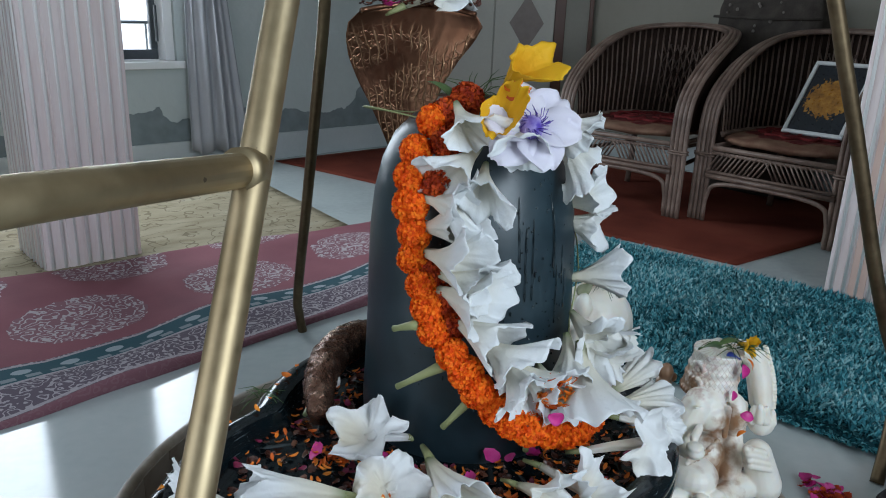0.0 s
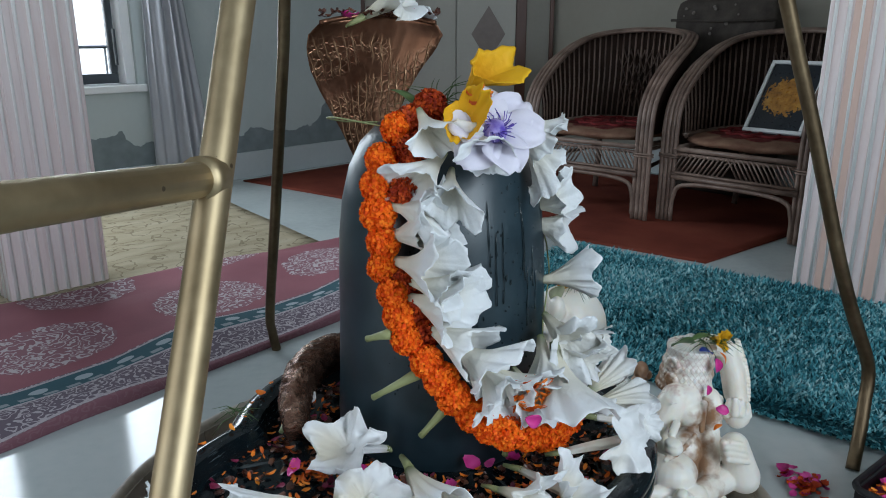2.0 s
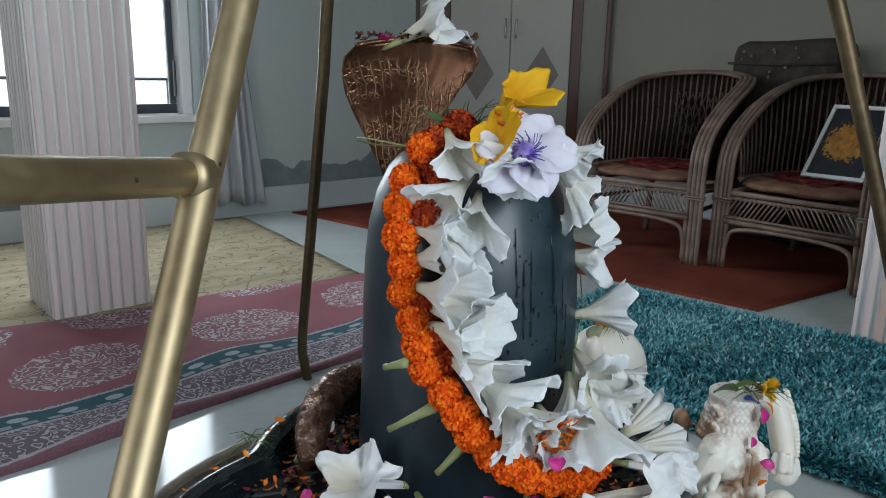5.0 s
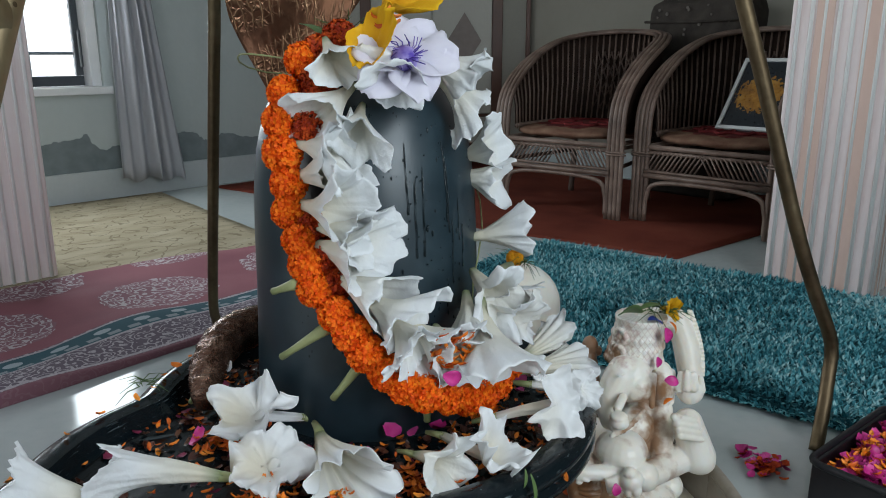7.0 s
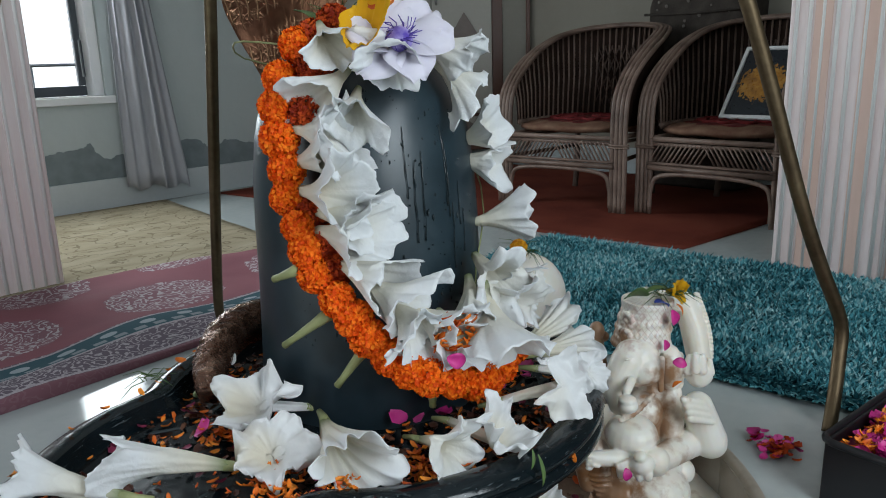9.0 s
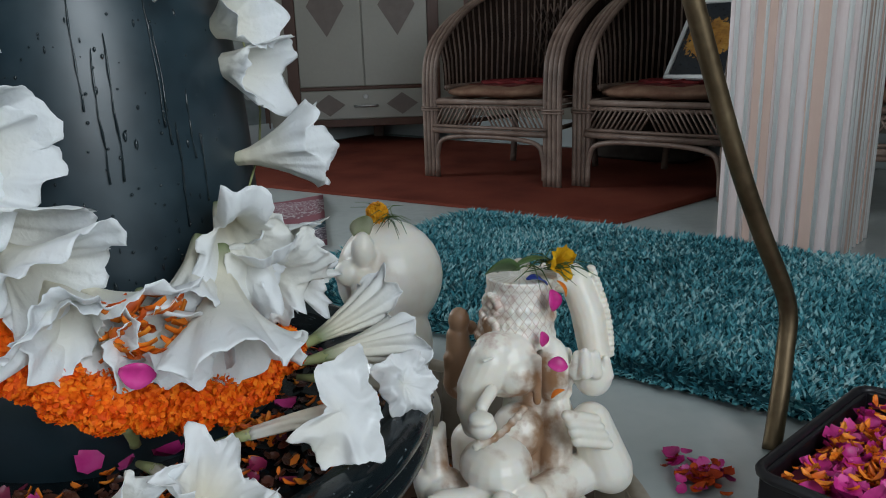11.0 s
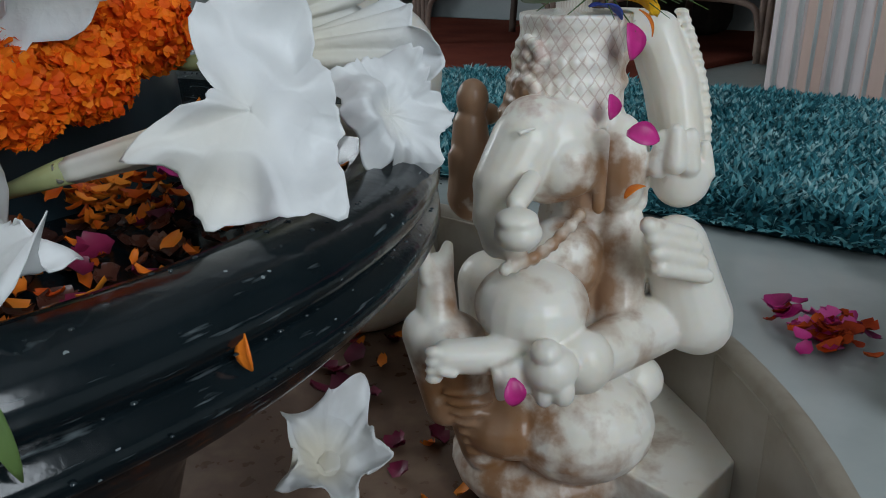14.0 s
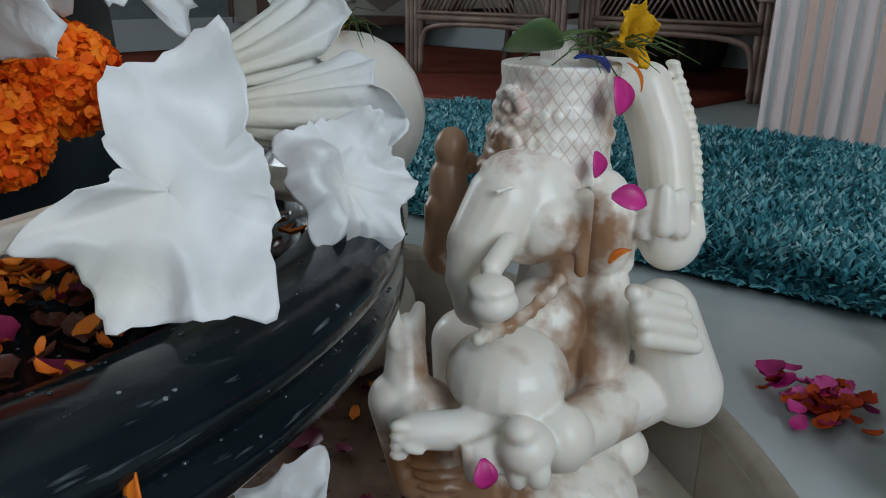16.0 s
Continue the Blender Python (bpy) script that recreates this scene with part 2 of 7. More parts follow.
    link(maths(m, "SUBTRACT", maths(m, "MULTIPLY", tex.outputs[0], 0.3), line), bp.inputs["Height"])
    link(bp.outputs[0], bsdf.inputs["Normal"])
    return m


def crumpled(m, size, depth):
    """Tissue-like creases over a petal's own relief."""
    n, link, bsdf = nodes_of(m)
    tc = n.new("ShaderNodeTexCoord")
    warp = n.new("ShaderNodeTexNoise")
    warp.inputs["Scale"].default_value, warp.inputs["Detail"].default_value = size * 0.6, 3
    link(tc.outputs["Object"], warp.inputs["Vector"])
    shift = n.new("ShaderNodeVectorMath")
    shift.operation = "MULTIPLY_ADD"
    link(warp.outputs["Color"], shift.inputs[0])
    shift.inputs[1].default_value = (0.035, 0.035, 0.035)
    link(tc.outputs["Object"], shift.inputs[2])
    cell = n.new("ShaderNodeTexVoronoi")
    cell.feature, cell.inputs["Scale"].default_value = "F1", size
    link(shift.outputs[0], cell.inputs["Vector"])
    bp = n.new("ShaderNodeBump")
    bp.inputs["Distance"].default_value, bp.inputs["Strength"].default_value = depth, 0.75
    link(cell.outputs["Distance"], bp.inputs["Height"])
    socket = bsdf.inputs["Normal"]
    if socket.links:
        link(socket.links[0].from_socket, bp.inputs["Normal"])
    link(bp.outputs[0], socket)
    return m


def open_skin():
    """Wet white petal, faintly yellow towards the throat and tube."""
    m = material("open_white_petal", [(0.86, 0.87, 0.88), (0.94, 0.95, 0.95)], 0.55, scale=40, fine=240, bump=0.35, depth=0.0008, translucent=0.22, spec=0.35)
    n, link, bsdf = nodes_of(m)
    base = bsdf.inputs["Base Color"].links[0].from_socket
    tc = n.new("ShaderNodeTexCoord")
    far = n.new("ShaderNodeVectorMath")
    far.operation = "DISTANCE"
    link(tc.outputs["Object"], far.inputs[0])
    far.inputs[1].default_value = (-0.03, 0.02, 0.066)
    near = maths(m, "MAXIMUM", maths(m, "SUBTRACT", 1.0, maths(m, "DIVIDE", far.outputs["Value"], 0.046)), 0.0)
    col = mixed(m, maths(m, "MINIMUM", maths(m, "MULTIPLY", near, 1.3), 0.7), base, (0.76, 0.68, 0.50))
    mouth = n.new("ShaderNodeVectorMath")
    mouth.operation = "DISTANCE"
    link(tc.outputs["Object"], mouth.inputs[0])
    mouth.inputs[1].default_value = (0, 0, 0.09)
    back = maths(m, "MULTIPLY", maths(m, "MAXIMUM", maths(m, "SUBTRACT", mouth.outputs["Value"], 0.064), 0.0), 26.0)
    col = mixed(m, maths(m, "MINIMUM", back, 0.9), col, (0.40, 0.36, 0.17))
    link(col, bsdf.inputs["Base Color"])
    return crumpled(m, 38, 0.0034)


def trumpet_skin(name, tip, tube, stem):
    """Petal skin that goes from the green stem over a cream tube to the coloured mouth."""
    m = material(name, [tip, tip], 0.58, scale=70, fine=260, bump=0.6, depth=0.0014, translucent=0.22, spec=0.22)
    n, link, bsdf = nodes_of(m)
    tc = n.new("ShaderNodeTexCoord")
    sep = n.new("ShaderNodeSeparateXYZ")
    link(tc.outputs["Object"], sep.inputs[0])
    ramp = n.new("ShaderNodeValToRGB")
    el = ramp.color_ramp.elements
    el.new(0.4), el.new(0.62)
    for e, (p, c) in zip(el, ((0.0, stem), (0.22, tube), (0.62, tuple(0.6 * a + 0.4 * b for a, b in zip(tip, tube))), (0.8, tip))):
        e.position, e.color = p, (*c, 1)
    link(maths(m, "DIVIDE", sep.outputs[2], 0.1), ramp.inputs[0])
    vein = n.new("ShaderNodeTexNoise")
    vein.inputs["Scale"].default_value = 45
    link(tc.outputs["Object"], vein.inputs["Vector"])
    col = mixed(m, maths(m, "MULTIPLY", vein.outputs[0], 0.16), ramp.outputs[0], tuple(c * 0.66 for c in tip))
    link(col, bsdf.inputs["Base Color"])
    for nd in n:
        if nd.type == "BSDF_TRANSLUCENT":
            link(col, nd.inputs["Color"])
    return crumpled(crumpled(m, 40, 0.0020), 95, 0.0010)


def beige_weave():
    """Worn beige carpet with thin dark curling lines."""
    m = material("beige_carpet", [(0.22, 0.185, 0.12), (0.32, 0.275, 0.19), (0.39, 0.345, 0.255)], 0.95, scale=6, fine=220, bump=0.6, depth=0.004, spec=0.05, stretch=(1, 2.5, 1))
    n, link, bsdf = nodes_of(m)
    base = bsdf.inputs["Base Color"].links[0].from_socket
    tex = n.new("ShaderNodeTexNoise")
    tex.inputs["Scale"].default_value, tex.inputs["Detail"].default_value = 7, 2
    link(n.new("ShaderNodeTexCoord").outputs["Object"], tex.inputs["Vector"])
    wave = maths(m, "ABSOLUTE", maths(m, "SUBTRACT", maths(m, "FRACT", maths(m, "MULTIPLY", tex.outputs[0], 6.0)), 0.5))
    link(mixed(m, maths(m, "MULTIPLY", maths(m, "LESS_THAN", wave, 0.055), 0.6), base, (0.12, 0.095, 0.06)), bsdf.inputs["Base Color"])
    return m


def wet_stone():
    """Wet black stone with pale mineral scratches and specks that run round the rim."""
    m = material("wet_black_stone", [(0.002, 0.005, 0.007), (0.009, 0.016, 0.020)], 0.16, scale=9, fine=60, bump=0.45, depth=0.0025, spec=0.42, rough_var=0.13)
    n, link, bsdf = nodes_of(m)
    base = bsdf.inputs["Base Color"].links[0].from_socket
    tc = n.new("ShaderNodeTexCoord")
    sep = n.new("ShaderNodeSeparateXYZ")
    link(tc.outputs["Object"], sep.inputs[0])
    turn = maths(m, "ARCTAN2", maths(m, "SUBTRACT", sep.outputs[1], 1.02), maths(m, "SUBTRACT", sep.outputs[0], 0.04))
    along = n.new("ShaderNodeCombineXYZ")
    link(maths(m, "MULTIPLY", turn, 14.0), along.inputs[0])
    link(maths(m, "MULTIPLY", sep.outputs[2], 420.0), along.inputs[1])
    scratch = n.new("ShaderNodeTexNoise")
    scratch.inputs["Scale"].default_value, scratch.inputs["Detail"].default_value = 1.0, 6
    link(along.outputs[0], scratch.inputs["Vector"])
    pale = maths(m, "MINIMUM", maths(m, "MULTIPLY", maths(m, "MAXIMUM", maths(m, "SUBTRACT", scratch.outputs[0], 0.62), 0.0), 6.0), 0.7)
    col = mixed(m, pale, base, (0.16, 0.19, 0.20))
    dots = n.new("ShaderNodeTexVoronoi")
    dots.inputs["Scale"].default_value = 130
    link(tc.outputs["Object"], dots.inputs["Vector"])
    speck = maths(m, "MULTIPLY", maths(m, "LESS_THAN", dots.outputs["Distance"], 0.10), maths(m, "GREATER_THAN", scratch.outputs[0], 0.52))
    link(mixed(m, maths(m, "MULTIPLY", speck, 0.55), col, (0.34, 0.38, 0.39)), bsdf.inputs["Base Color"])
    return m


def worn_brass():
    """Dull brass tube, rubbed bright in streaks along it and pitted with small dark spots."""
    m = material("worn_brass", [(0.22, 0.165, 0.09), (0.38, 0.30, 0.18), (0.52, 0.425, 0.275)], 0.50, metal=1.0, scale=9, fine=90, bump=0.10, depth=0.001, rough_var=0.10)
    n, link, bsdf = nodes_of(m)
    base = bsdf.inputs["Base Color"].links[0].from_socket
    tc = n.new("ShaderNodeTexCoord")
    pits = n.new("ShaderNodeTexVoronoi")
    pits.inputs["Scale"].default_value = 95
    link(tc.outputs["Object"], pits.inputs["Vector"])
    patch = n.new("ShaderNodeTexNoise")
    patch.inputs["Scale"].default_value = 16
    link(tc.outputs["Object"], patch.inputs["Vector"])
    spot = maths(m, "MULTIPLY", maths(m, "LESS_THAN", pits.outputs["Distance"], 0.16), maths(m, "GREATER_THAN", patch.outputs[0], 0.56))
    link(mixed(m, maths(m, "MULTIPLY", spot, 0.75), base, (0.07, 0.045, 0.025)), bsdf.inputs["Base Color"])
    return m


def chased_copper():
    """Dark copper hood chased with fine upright lines and scrolls, lighter gold on some ridges."""
    m = material("chased_copper", [(0.075, 0.032, 0.018), (0.15, 0.070, 0.040), (0.21, 0.105, 0.062)], 0.34, metal=0.85, scale=10, fine=80, bump=0)
    n, link, bsdf = nodes_of(m)
    base = bsdf.inputs["Base Color"].links[0].from_socket
    tc = n.new("ShaderNodeTexCoord")
    sep = n.new("ShaderNodeSeparateXYZ")
    link(tc.outputs["Object"], sep.inputs[0])
    warp = n.new("ShaderNodeTexNoise")
    warp.inputs["Scale"].default_value, warp.inputs["Detail"].default_value = 22, 3
    link(tc.outputs["Object"], warp.inputs["Vector"])
    fan = maths(m, "DIVIDE", maths(m, "ADD", sep.outputs[0], 0.068), maths(m, "SUBTRACT", sep.outputs[2], 0.36))
    ridge = maths(m, "SINE", maths(m, "ADD", maths(m, "MULTIPLY", fan, 165.0), maths(m, "MULTIPLY", warp.outputs[0], 9.0)))
    scroll = n.new("ShaderNodeTexVoronoi")
    scroll.feature, scroll.inputs["Scale"].default_value = "DISTANCE_TO_EDGE", 85
    push = n.new("ShaderNodeVectorMath")
    push.operation = "MULTIPLY_ADD"
    link(warp.outputs["Color"], push.inputs[0])
    push.inputs[1].default_value = (0.05, 0.05, 0.05)
    link(tc.outputs["Object"], push.inputs[2])
    link(push.outputs[0], scroll.inputs["Vector"])
    curl = maths(m, "SUBTRACT", 1.0, maths(m, "MINIMUM", maths(m, "MULTIPLY", scroll.outputs["Distance"], 7.0), 1.0))
    where = n.new("ShaderNodeTexNoise")
    where.inputs["Scale"].default_value = 17
    link(tc.outputs["Object"], where.inputs["Vector"])
    high = maths(m, "MAXIMUM", maths(m, "POWER", maths(m, "MAXIMUM", ridge, 0.0), 6.0), maths(m, "MULTIPLY", curl, 0.35))
    high = maths(m, "MULTIPLY", high, maths(m, "MINIMUM", maths(m, "MULTIPLY", maths(m, "MAXIMUM", maths(m, "SUBTRACT", where.outputs[0], 0.40), 0.0), 7.0), 1.0))
    low = maths(m, "MINIMUM", maths(m, "MAXIMUM", maths(m, "DIVIDE", maths(m, "SUBTRACT", 0.765, sep.outputs[2]), 0.03), 0.0), 1.0)
    high = maths(m, "MULTIPLY", high, low)
    link(mixed(m, maths(m, "MULTIPLY", high, 0.60), base, (0.60, 0.38, 0.22)), bsdf.inputs["Base Color"])
    bp = n.new("ShaderNodeBump")
    bp.inputs["Distance"].default_value, bp.inputs["Strength"].default_value = 0.0026, 0.7
    link(high, bp.inputs["Height"])
    link(bp.outputs[0], bsdf.inputs["Normal"])
    return m


M = {
    "wall": wall_paint(),
    # east wall: warmer tone, its dimmer light put into the colour
    "warm_wall": material("warm_dimmed_plaster", [(0.23, 0.215, 0.18), (0.29, 0.275, 0.235)], 0.75, scale=2, fine=30, bump=0.15),
    # for the unseen walls, darkened to cut bounced light
    "dim_wall": material("darkened_unseen_plaster", [(0.20, 0.20, 0.18), (0.27, 0.265, 0.245)], 0.8, scale=2, fine=30, bump=0.15),
    "skirt": material("skirting_tile", [(0.42, 0.47, 0.48), (0.52, 0.56, 0.57)], 0.35, scale=3, bump=0.05),
    "ceiling": material("ceiling_paint", [(0.62, 0.63, 0.62), (0.70, 0.70, 0.69)], 0.8, scale=1),
    "floor": material("polished_floor", [(0.34, 0.38, 0.38), (0.42, 0.46, 0.455), (0.47, 0.50, 0.49)], 0.10, scale=2.5, fine=40, bump=0.02, depth=0.001, rough_var=0.05),
    "pit": material("pit_marble", [(0.17, 0.135, 0.10), (0.33, 0.29, 0.235), (0.42, 0.39, 0.34)], 0.35, scale=9, fine=60, bump=0.1),
    # brown stains, plus the pit's shade put into a darker colour
    "pit_floor": material("pit_floor_marble", [(0.05, 0.025, 0.015), (0.13, 0.075, 0.05), (0.28, 0.20, 0.14)], 0.30, scale=7, fine=60, bump=0.15),
    "pillar": material("ribbed_panel", [(0.66, 0.52, 0.50), (0.76, 0.66, 0.65), (0.72, 0.57, 0.54)], 0.42, scale=3, fine=40, bump=0.05, stretch=(6, 6, 0.5), spec=0.4),
    "peach": material("peach_panel", [(0.62, 0.43, 0.36), (0.70, 0.51, 0.44)], 0.4, scale=3, fine=40, bump=0.05, stretch=(6, 6, 0.5)),
    "rib": material("rib_white", [(0.86, 0.84, 0.82), (0.93, 0.92, 0.90)], 0.4, scale=6, bump=0.05),
    "brass": worn_brass(),
    # darker brass for the two far tripod legs
    "brass_dark": material("darker_brass", [(0.07, 0.048, 0.03), (0.17, 0.125, 0.075), (0.30, 0.235, 0.14)], 0.50, metal=1.0, scale=7, fine=80, bump=0.15, depth=0.001),
    "stone": material("black_stone", [(0.006, 0.014, 0.020), (0.017, 0.034, 0.045), (0.032, 0.056, 0.070)], 0.36, scale=9, fine=45, bump=0.12, depth=0.001, spec=0.60, rough_var=0.10),
    "stone_wet": wet_stone(),
    "wet_copper": material("wet_cast_copper", [(0.05, 0.022, 0.014), (0.17, 0.09, 0.06), (0.38, 0.26, 0.19)], 0.16, metal=0.75, scale=55, fine=190, bump=1.0, depth=0.006, rough_var=0.14),
    "copper": chased_copper(),
    "marble": old_marble(),
    "cane": material("grey_cane", [(0.075, 0.046, 0.034), (0.175, 0.118, 0.092), (0.26, 0.19, 0.155)], 0.5, scale=12, fine=120, bump=0.3, depth=0.001, objrand=0.3),
    # same cane, coloured darker for rear legs, side rails and lattice
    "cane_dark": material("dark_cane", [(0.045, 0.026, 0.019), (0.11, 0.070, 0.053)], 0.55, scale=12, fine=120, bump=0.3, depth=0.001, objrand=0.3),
    # sheet behind the slats, far darker than the canes
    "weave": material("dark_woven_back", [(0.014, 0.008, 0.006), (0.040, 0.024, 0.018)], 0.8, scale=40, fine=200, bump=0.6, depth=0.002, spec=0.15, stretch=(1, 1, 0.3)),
    "cushion": material("maroon_cushion", [(0.04, 0.007, 0.008), (0.10, 0.016, 0.016), (0.20, 0.085, 0.055)], 0.85, scale=26, fine=150, bump=0.4, spec=0.15),
    "cushion_tan": material("tan_cushion_cloth", [(0.12, 0.055, 0.038), (0.24, 0.15, 0.10)], 0.9, scale=22, fine=200, bump=0.4, spec=0.1),
    "motif": material("maroon_motif", [(0.10, 0.012, 0.014), (0.17, 0.03, 0.03)], 0.9, scale=20, fine=200, bump=0.3, spec=0.1),
    "bag": material("dotted_cloth", [(0.035, 0.030, 0.027), (0.085, 0.073, 0.064)], 0.9, scale=18, fine=150, bump=0.4, spec=0.1),
    "bagdot": material("pale_dot", [(0.13, 0.115, 0.10), (0.18, 0.16, 0.145)], 0.9, scale=20),
    "red_rug": material("rust_red_rug", [(0.085, 0.022, 0.016), (0.15, 0.038, 0.025), (0.19, 0.055, 0.035)], 0.95, scale=4, fine=350, bump=0.6, depth=0.004, spec=0.05),
    "beige": beige_weave(),
    "brocade": brocade(),
    "shag": material("teal_pile", [(0.010, 0.085, 0.110), (0.042, 0.225, 0.275), (0.13, 0.385, 0.43), (0.37, 0.58, 0.60)], 0.7, scale=3, fine=25, bump=0, island=0.75, spec=0.25),
    "shag_back": material("teal_backing", [(0.008, 0.035, 0.045), (0.02, 0.07, 0.085)], 0.9, scale=12, fine=80, bump=0.4, spec=0.05),
    "curtain": material("grey_curtain", [(0.40, 0.41, 0.44), (0.50, 0.51, 0.54)], 0.85, scale=4, fine=250, bump=0.25, spec=0.1, translucent=0.15),
    "white_frame": material("white_window_paint", [(0.66, 0.68, 0.68), (0.74, 0.75, 0.75)], 0.45, scale=5),
    "dark_frame": material("dark_window_metal", [(0.035, 0.045, 0.055), (0.07, 0.08, 0.09)], 0.45, scale=8),
    "laminate": material("pale_laminate", [(0.30, 0.295, 0.26), (0.37, 0.36, 0.32)], 0.45, scale=2, bump=0.03),
    "trim_wood": material("brown_trim", [(0.055, 0.022, 0.014), (0.10, 0.042, 0.026)], 0.45, scale=8, fine=90, bump=0.15, stretch=(1, 1, 0.2)),
    "diamond": material("taupe_inlay", [(0.13, 0.105, 0.092), (0.18, 0.145, 0.13)], 0.5, scale=20, bump=0.03),
    "steel": material("dull_steel", [(0.35, 0.35, 0.35), (0.5, 0.5, 0.5)], 0.35, metal=1.0, scale=20, bump=0.02),
    "plastic": material("black_plastic", [(0.005, 0.005, 0.007), (0.012, 0.012, 0.015)], 0.4, scale=15, fine=90, bump=0.2),
    "marigold": material("orange_marigold", [(0.78, 0.085, 0.004), (0.98, 0.185, 0.008), (1.0, 0.28, 0.015)], 0.6, scale=60, fine=200, bump=0, island=0.7, translucent=0.15, spec=0.2),
    "marigold_red": material("rust_marigold", [(0.25, 0.02, 0.006), (0.45, 0.05, 0.008), (0.62, 0.10, 0.012)], 0.6, scale=60, fine=200, bump=0, island=0.7, spec=0.2),
    "open_petal": open_skin(),
    "white_petal": trumpet_skin("white_petal", (0.92, 0.94, 0.955), (0.80, 0.75, 0.60), (0.20, 0.26, 0.09)),
    "yellow_petal": trumpet_skin("yellow_petal", (0.86, 0.52, 0.015), (0.84, 0.46, 0.02), (0.5, 0.4, 0.05)),
    "lilac_petal": material("lilac_petal", [(0.74, 0.71, 0.84), (0.84, 0.82, 0.90)], 0.5, scale=25, fine=180, bump=0.25, depth=0.0006, translucent=0.18, spec=0.3),
    "violet": material("violet_filament", [(0.025, 0.008, 0.20), (0.07, 0.03, 0.36), (0.45, 0.38, 0.72)], 0.5, scale=50, bump=0, island=0.7),
    "stem": material("pale_stem", [(0.22, 0.25, 0.10), (0.36, 0.38, 0.18)], 0.55, scale=30, fine=200, bump=0.2, depth=0.0005),
    "leaf": material("green_leaf", [(0.05, 0.10, 0.03), (0.13, 0.21, 0.06)], 0.45, scale=25, bump=0.2, depth=0.0006, objrand=0.4),
    "grass": material("grass_blade", [(0.03, 0.07, 0.015), (0.08, 0.14, 0.03)], 0.5, scale=40, bump=0),
    "dry": material("wilted_leaf", [(0.04, 0.014, 0.010), (0.10, 0.034, 0.022), (0.17, 0.07, 0.036)], 0.28, scale=30, fine=120, bump=0.4, depth=0.001, island=0.5),
    "magenta": material("magenta_petal", [(0.32, 0.008, 0.12), (0.62, 0.03, 0.26), (0.70, 0.10, 0.36)], 0.45, scale=30, bump=0.1, depth=0.0005, island=0.6),
    "dark_rose": material("dark_rose_petal", [(0.10, 0.004, 0.025), (0.26, 0.015, 0.07)], 0.45, scale=30, bump=0.1, depth=0.0005, island=0.6),
    "yellow_head": material("yellow_marigold", [(0.70, 0.28, 0.01), (0.85, 0.45, 0.02)], 0.6, scale=60, bump=0, island=0.6, spec=0.2),
    "orange_bit": material("orange_petal", [(0.62, 0.09, 0.006), (0.85, 0.22, 0.012), (0.9, 0.32, 0.03)], 0.55, scale=30, bump=0.1, depth=0.0005, island=0.7),
    "blue_bit": material("blue_petal", [(0.015, 0.03, 0.25), (0.04, 0.09, 0.45)], 0.5, scale=30, bump=0.1),
}


def simple(name, colour, rough=0.5, emit=0.0):
    m = bpy.data.materials.new(name)
    m.use_nodes = True
    b = m.node_tree.nodes["Principled BSDF"]
    b.inputs["Base Color"].default_value, b.inputs["Roughness"].default_value = (*colour, 1), rough
    if emit:
        b.inputs["Emission Color"].default_value, b.inputs["Emission Strength"].default_value = (*colour, 1), emit
    return m


def glass_skin():
    m = bpy.data.materials.new("window_glass")
    m.use_nodes = True
    b = m.node_tree.nodes["Principled BSDF"]
    b.inputs["Transmission Weight"].default_value, b.inputs["Roughness"].default_value, b.inputs["IOR"].default_value = 1.0, 0.02, 1.1
    return m


M["outside"] = simple("bright_outside", (0.93, 0.97, 1.0), 1.0, 1.6)
M["glass"] = glass_skin()


# ---------- mesh helpers ----------
def mesh_ob(name, verts, faces, mat, parent=None, label="", smooth=True):
    me = bpy.data.meshes.new(name)
    me.from_pydata([tuple(v) for v in verts], [], faces)
    me.materials.append(mat)
    if smooth:
        me.polygons.foreach_set("use_smooth", [True] * len(me.polygons))
    me.update()
    ob = new(name, me)
    ob.parent = parent
    if label:
        ob["label"] = label
    return ob


def part(name, bm, mat, parent=None, label="", smooth=False):
    """Links a bmesh as one mesh object under a thing."""
    me = bpy.data.meshes.new(name)
    bmesh.ops.recalc_face_normals(bm, faces=bm.faces)
    bm.to_mesh(me)
    bm.free()
    me.materials.append(mat)
    if smooth:
        me.polygons.foreach_set("use_smooth", [True] * len(me.polygons))
    ob = new(name, me)
    ob.parent = parent
    if label:
        ob["label"] = label
    return ob


def share(name, like, parent, m):
    """Another object on the same mesh."""
    ob = new(name, like.data)
    ob.parent = parent
    ob.matrix_basis = m
    return ob


def thing(name, label, category, m=None, group="", kind=""):
    ob = new(name)
    ob.empty_display_size = 0.05
    if m is not None:
        ob.matrix_basis = m
    return tagged(ob, label, category, group, kind)


def box(bm, lo, hi, bevel=0.0):
    c = [(a + b) / 2 for a, b in zip(lo, hi)]
    s = [abs(b - a) for a, b in zip(lo, hi)]
    r = bmesh.ops.create_cube(bm, size=1, matrix=Matrix.Translation(c) @ Matrix.Diagonal((*s, 1)))
    if bevel:
        bmesh.ops.bevel(bm, geom=list({e for v in r["verts"] for e in v.link_edges}), offset=bevel, segments=2, affect="EDGES", profile=0.5)
    return bm


def boxed(name, lo, hi, mat, parent=None, label="", bevel=0.003):
    return part(name, box(bmesh.new(), lo, hi, bevel), mat, parent, label)


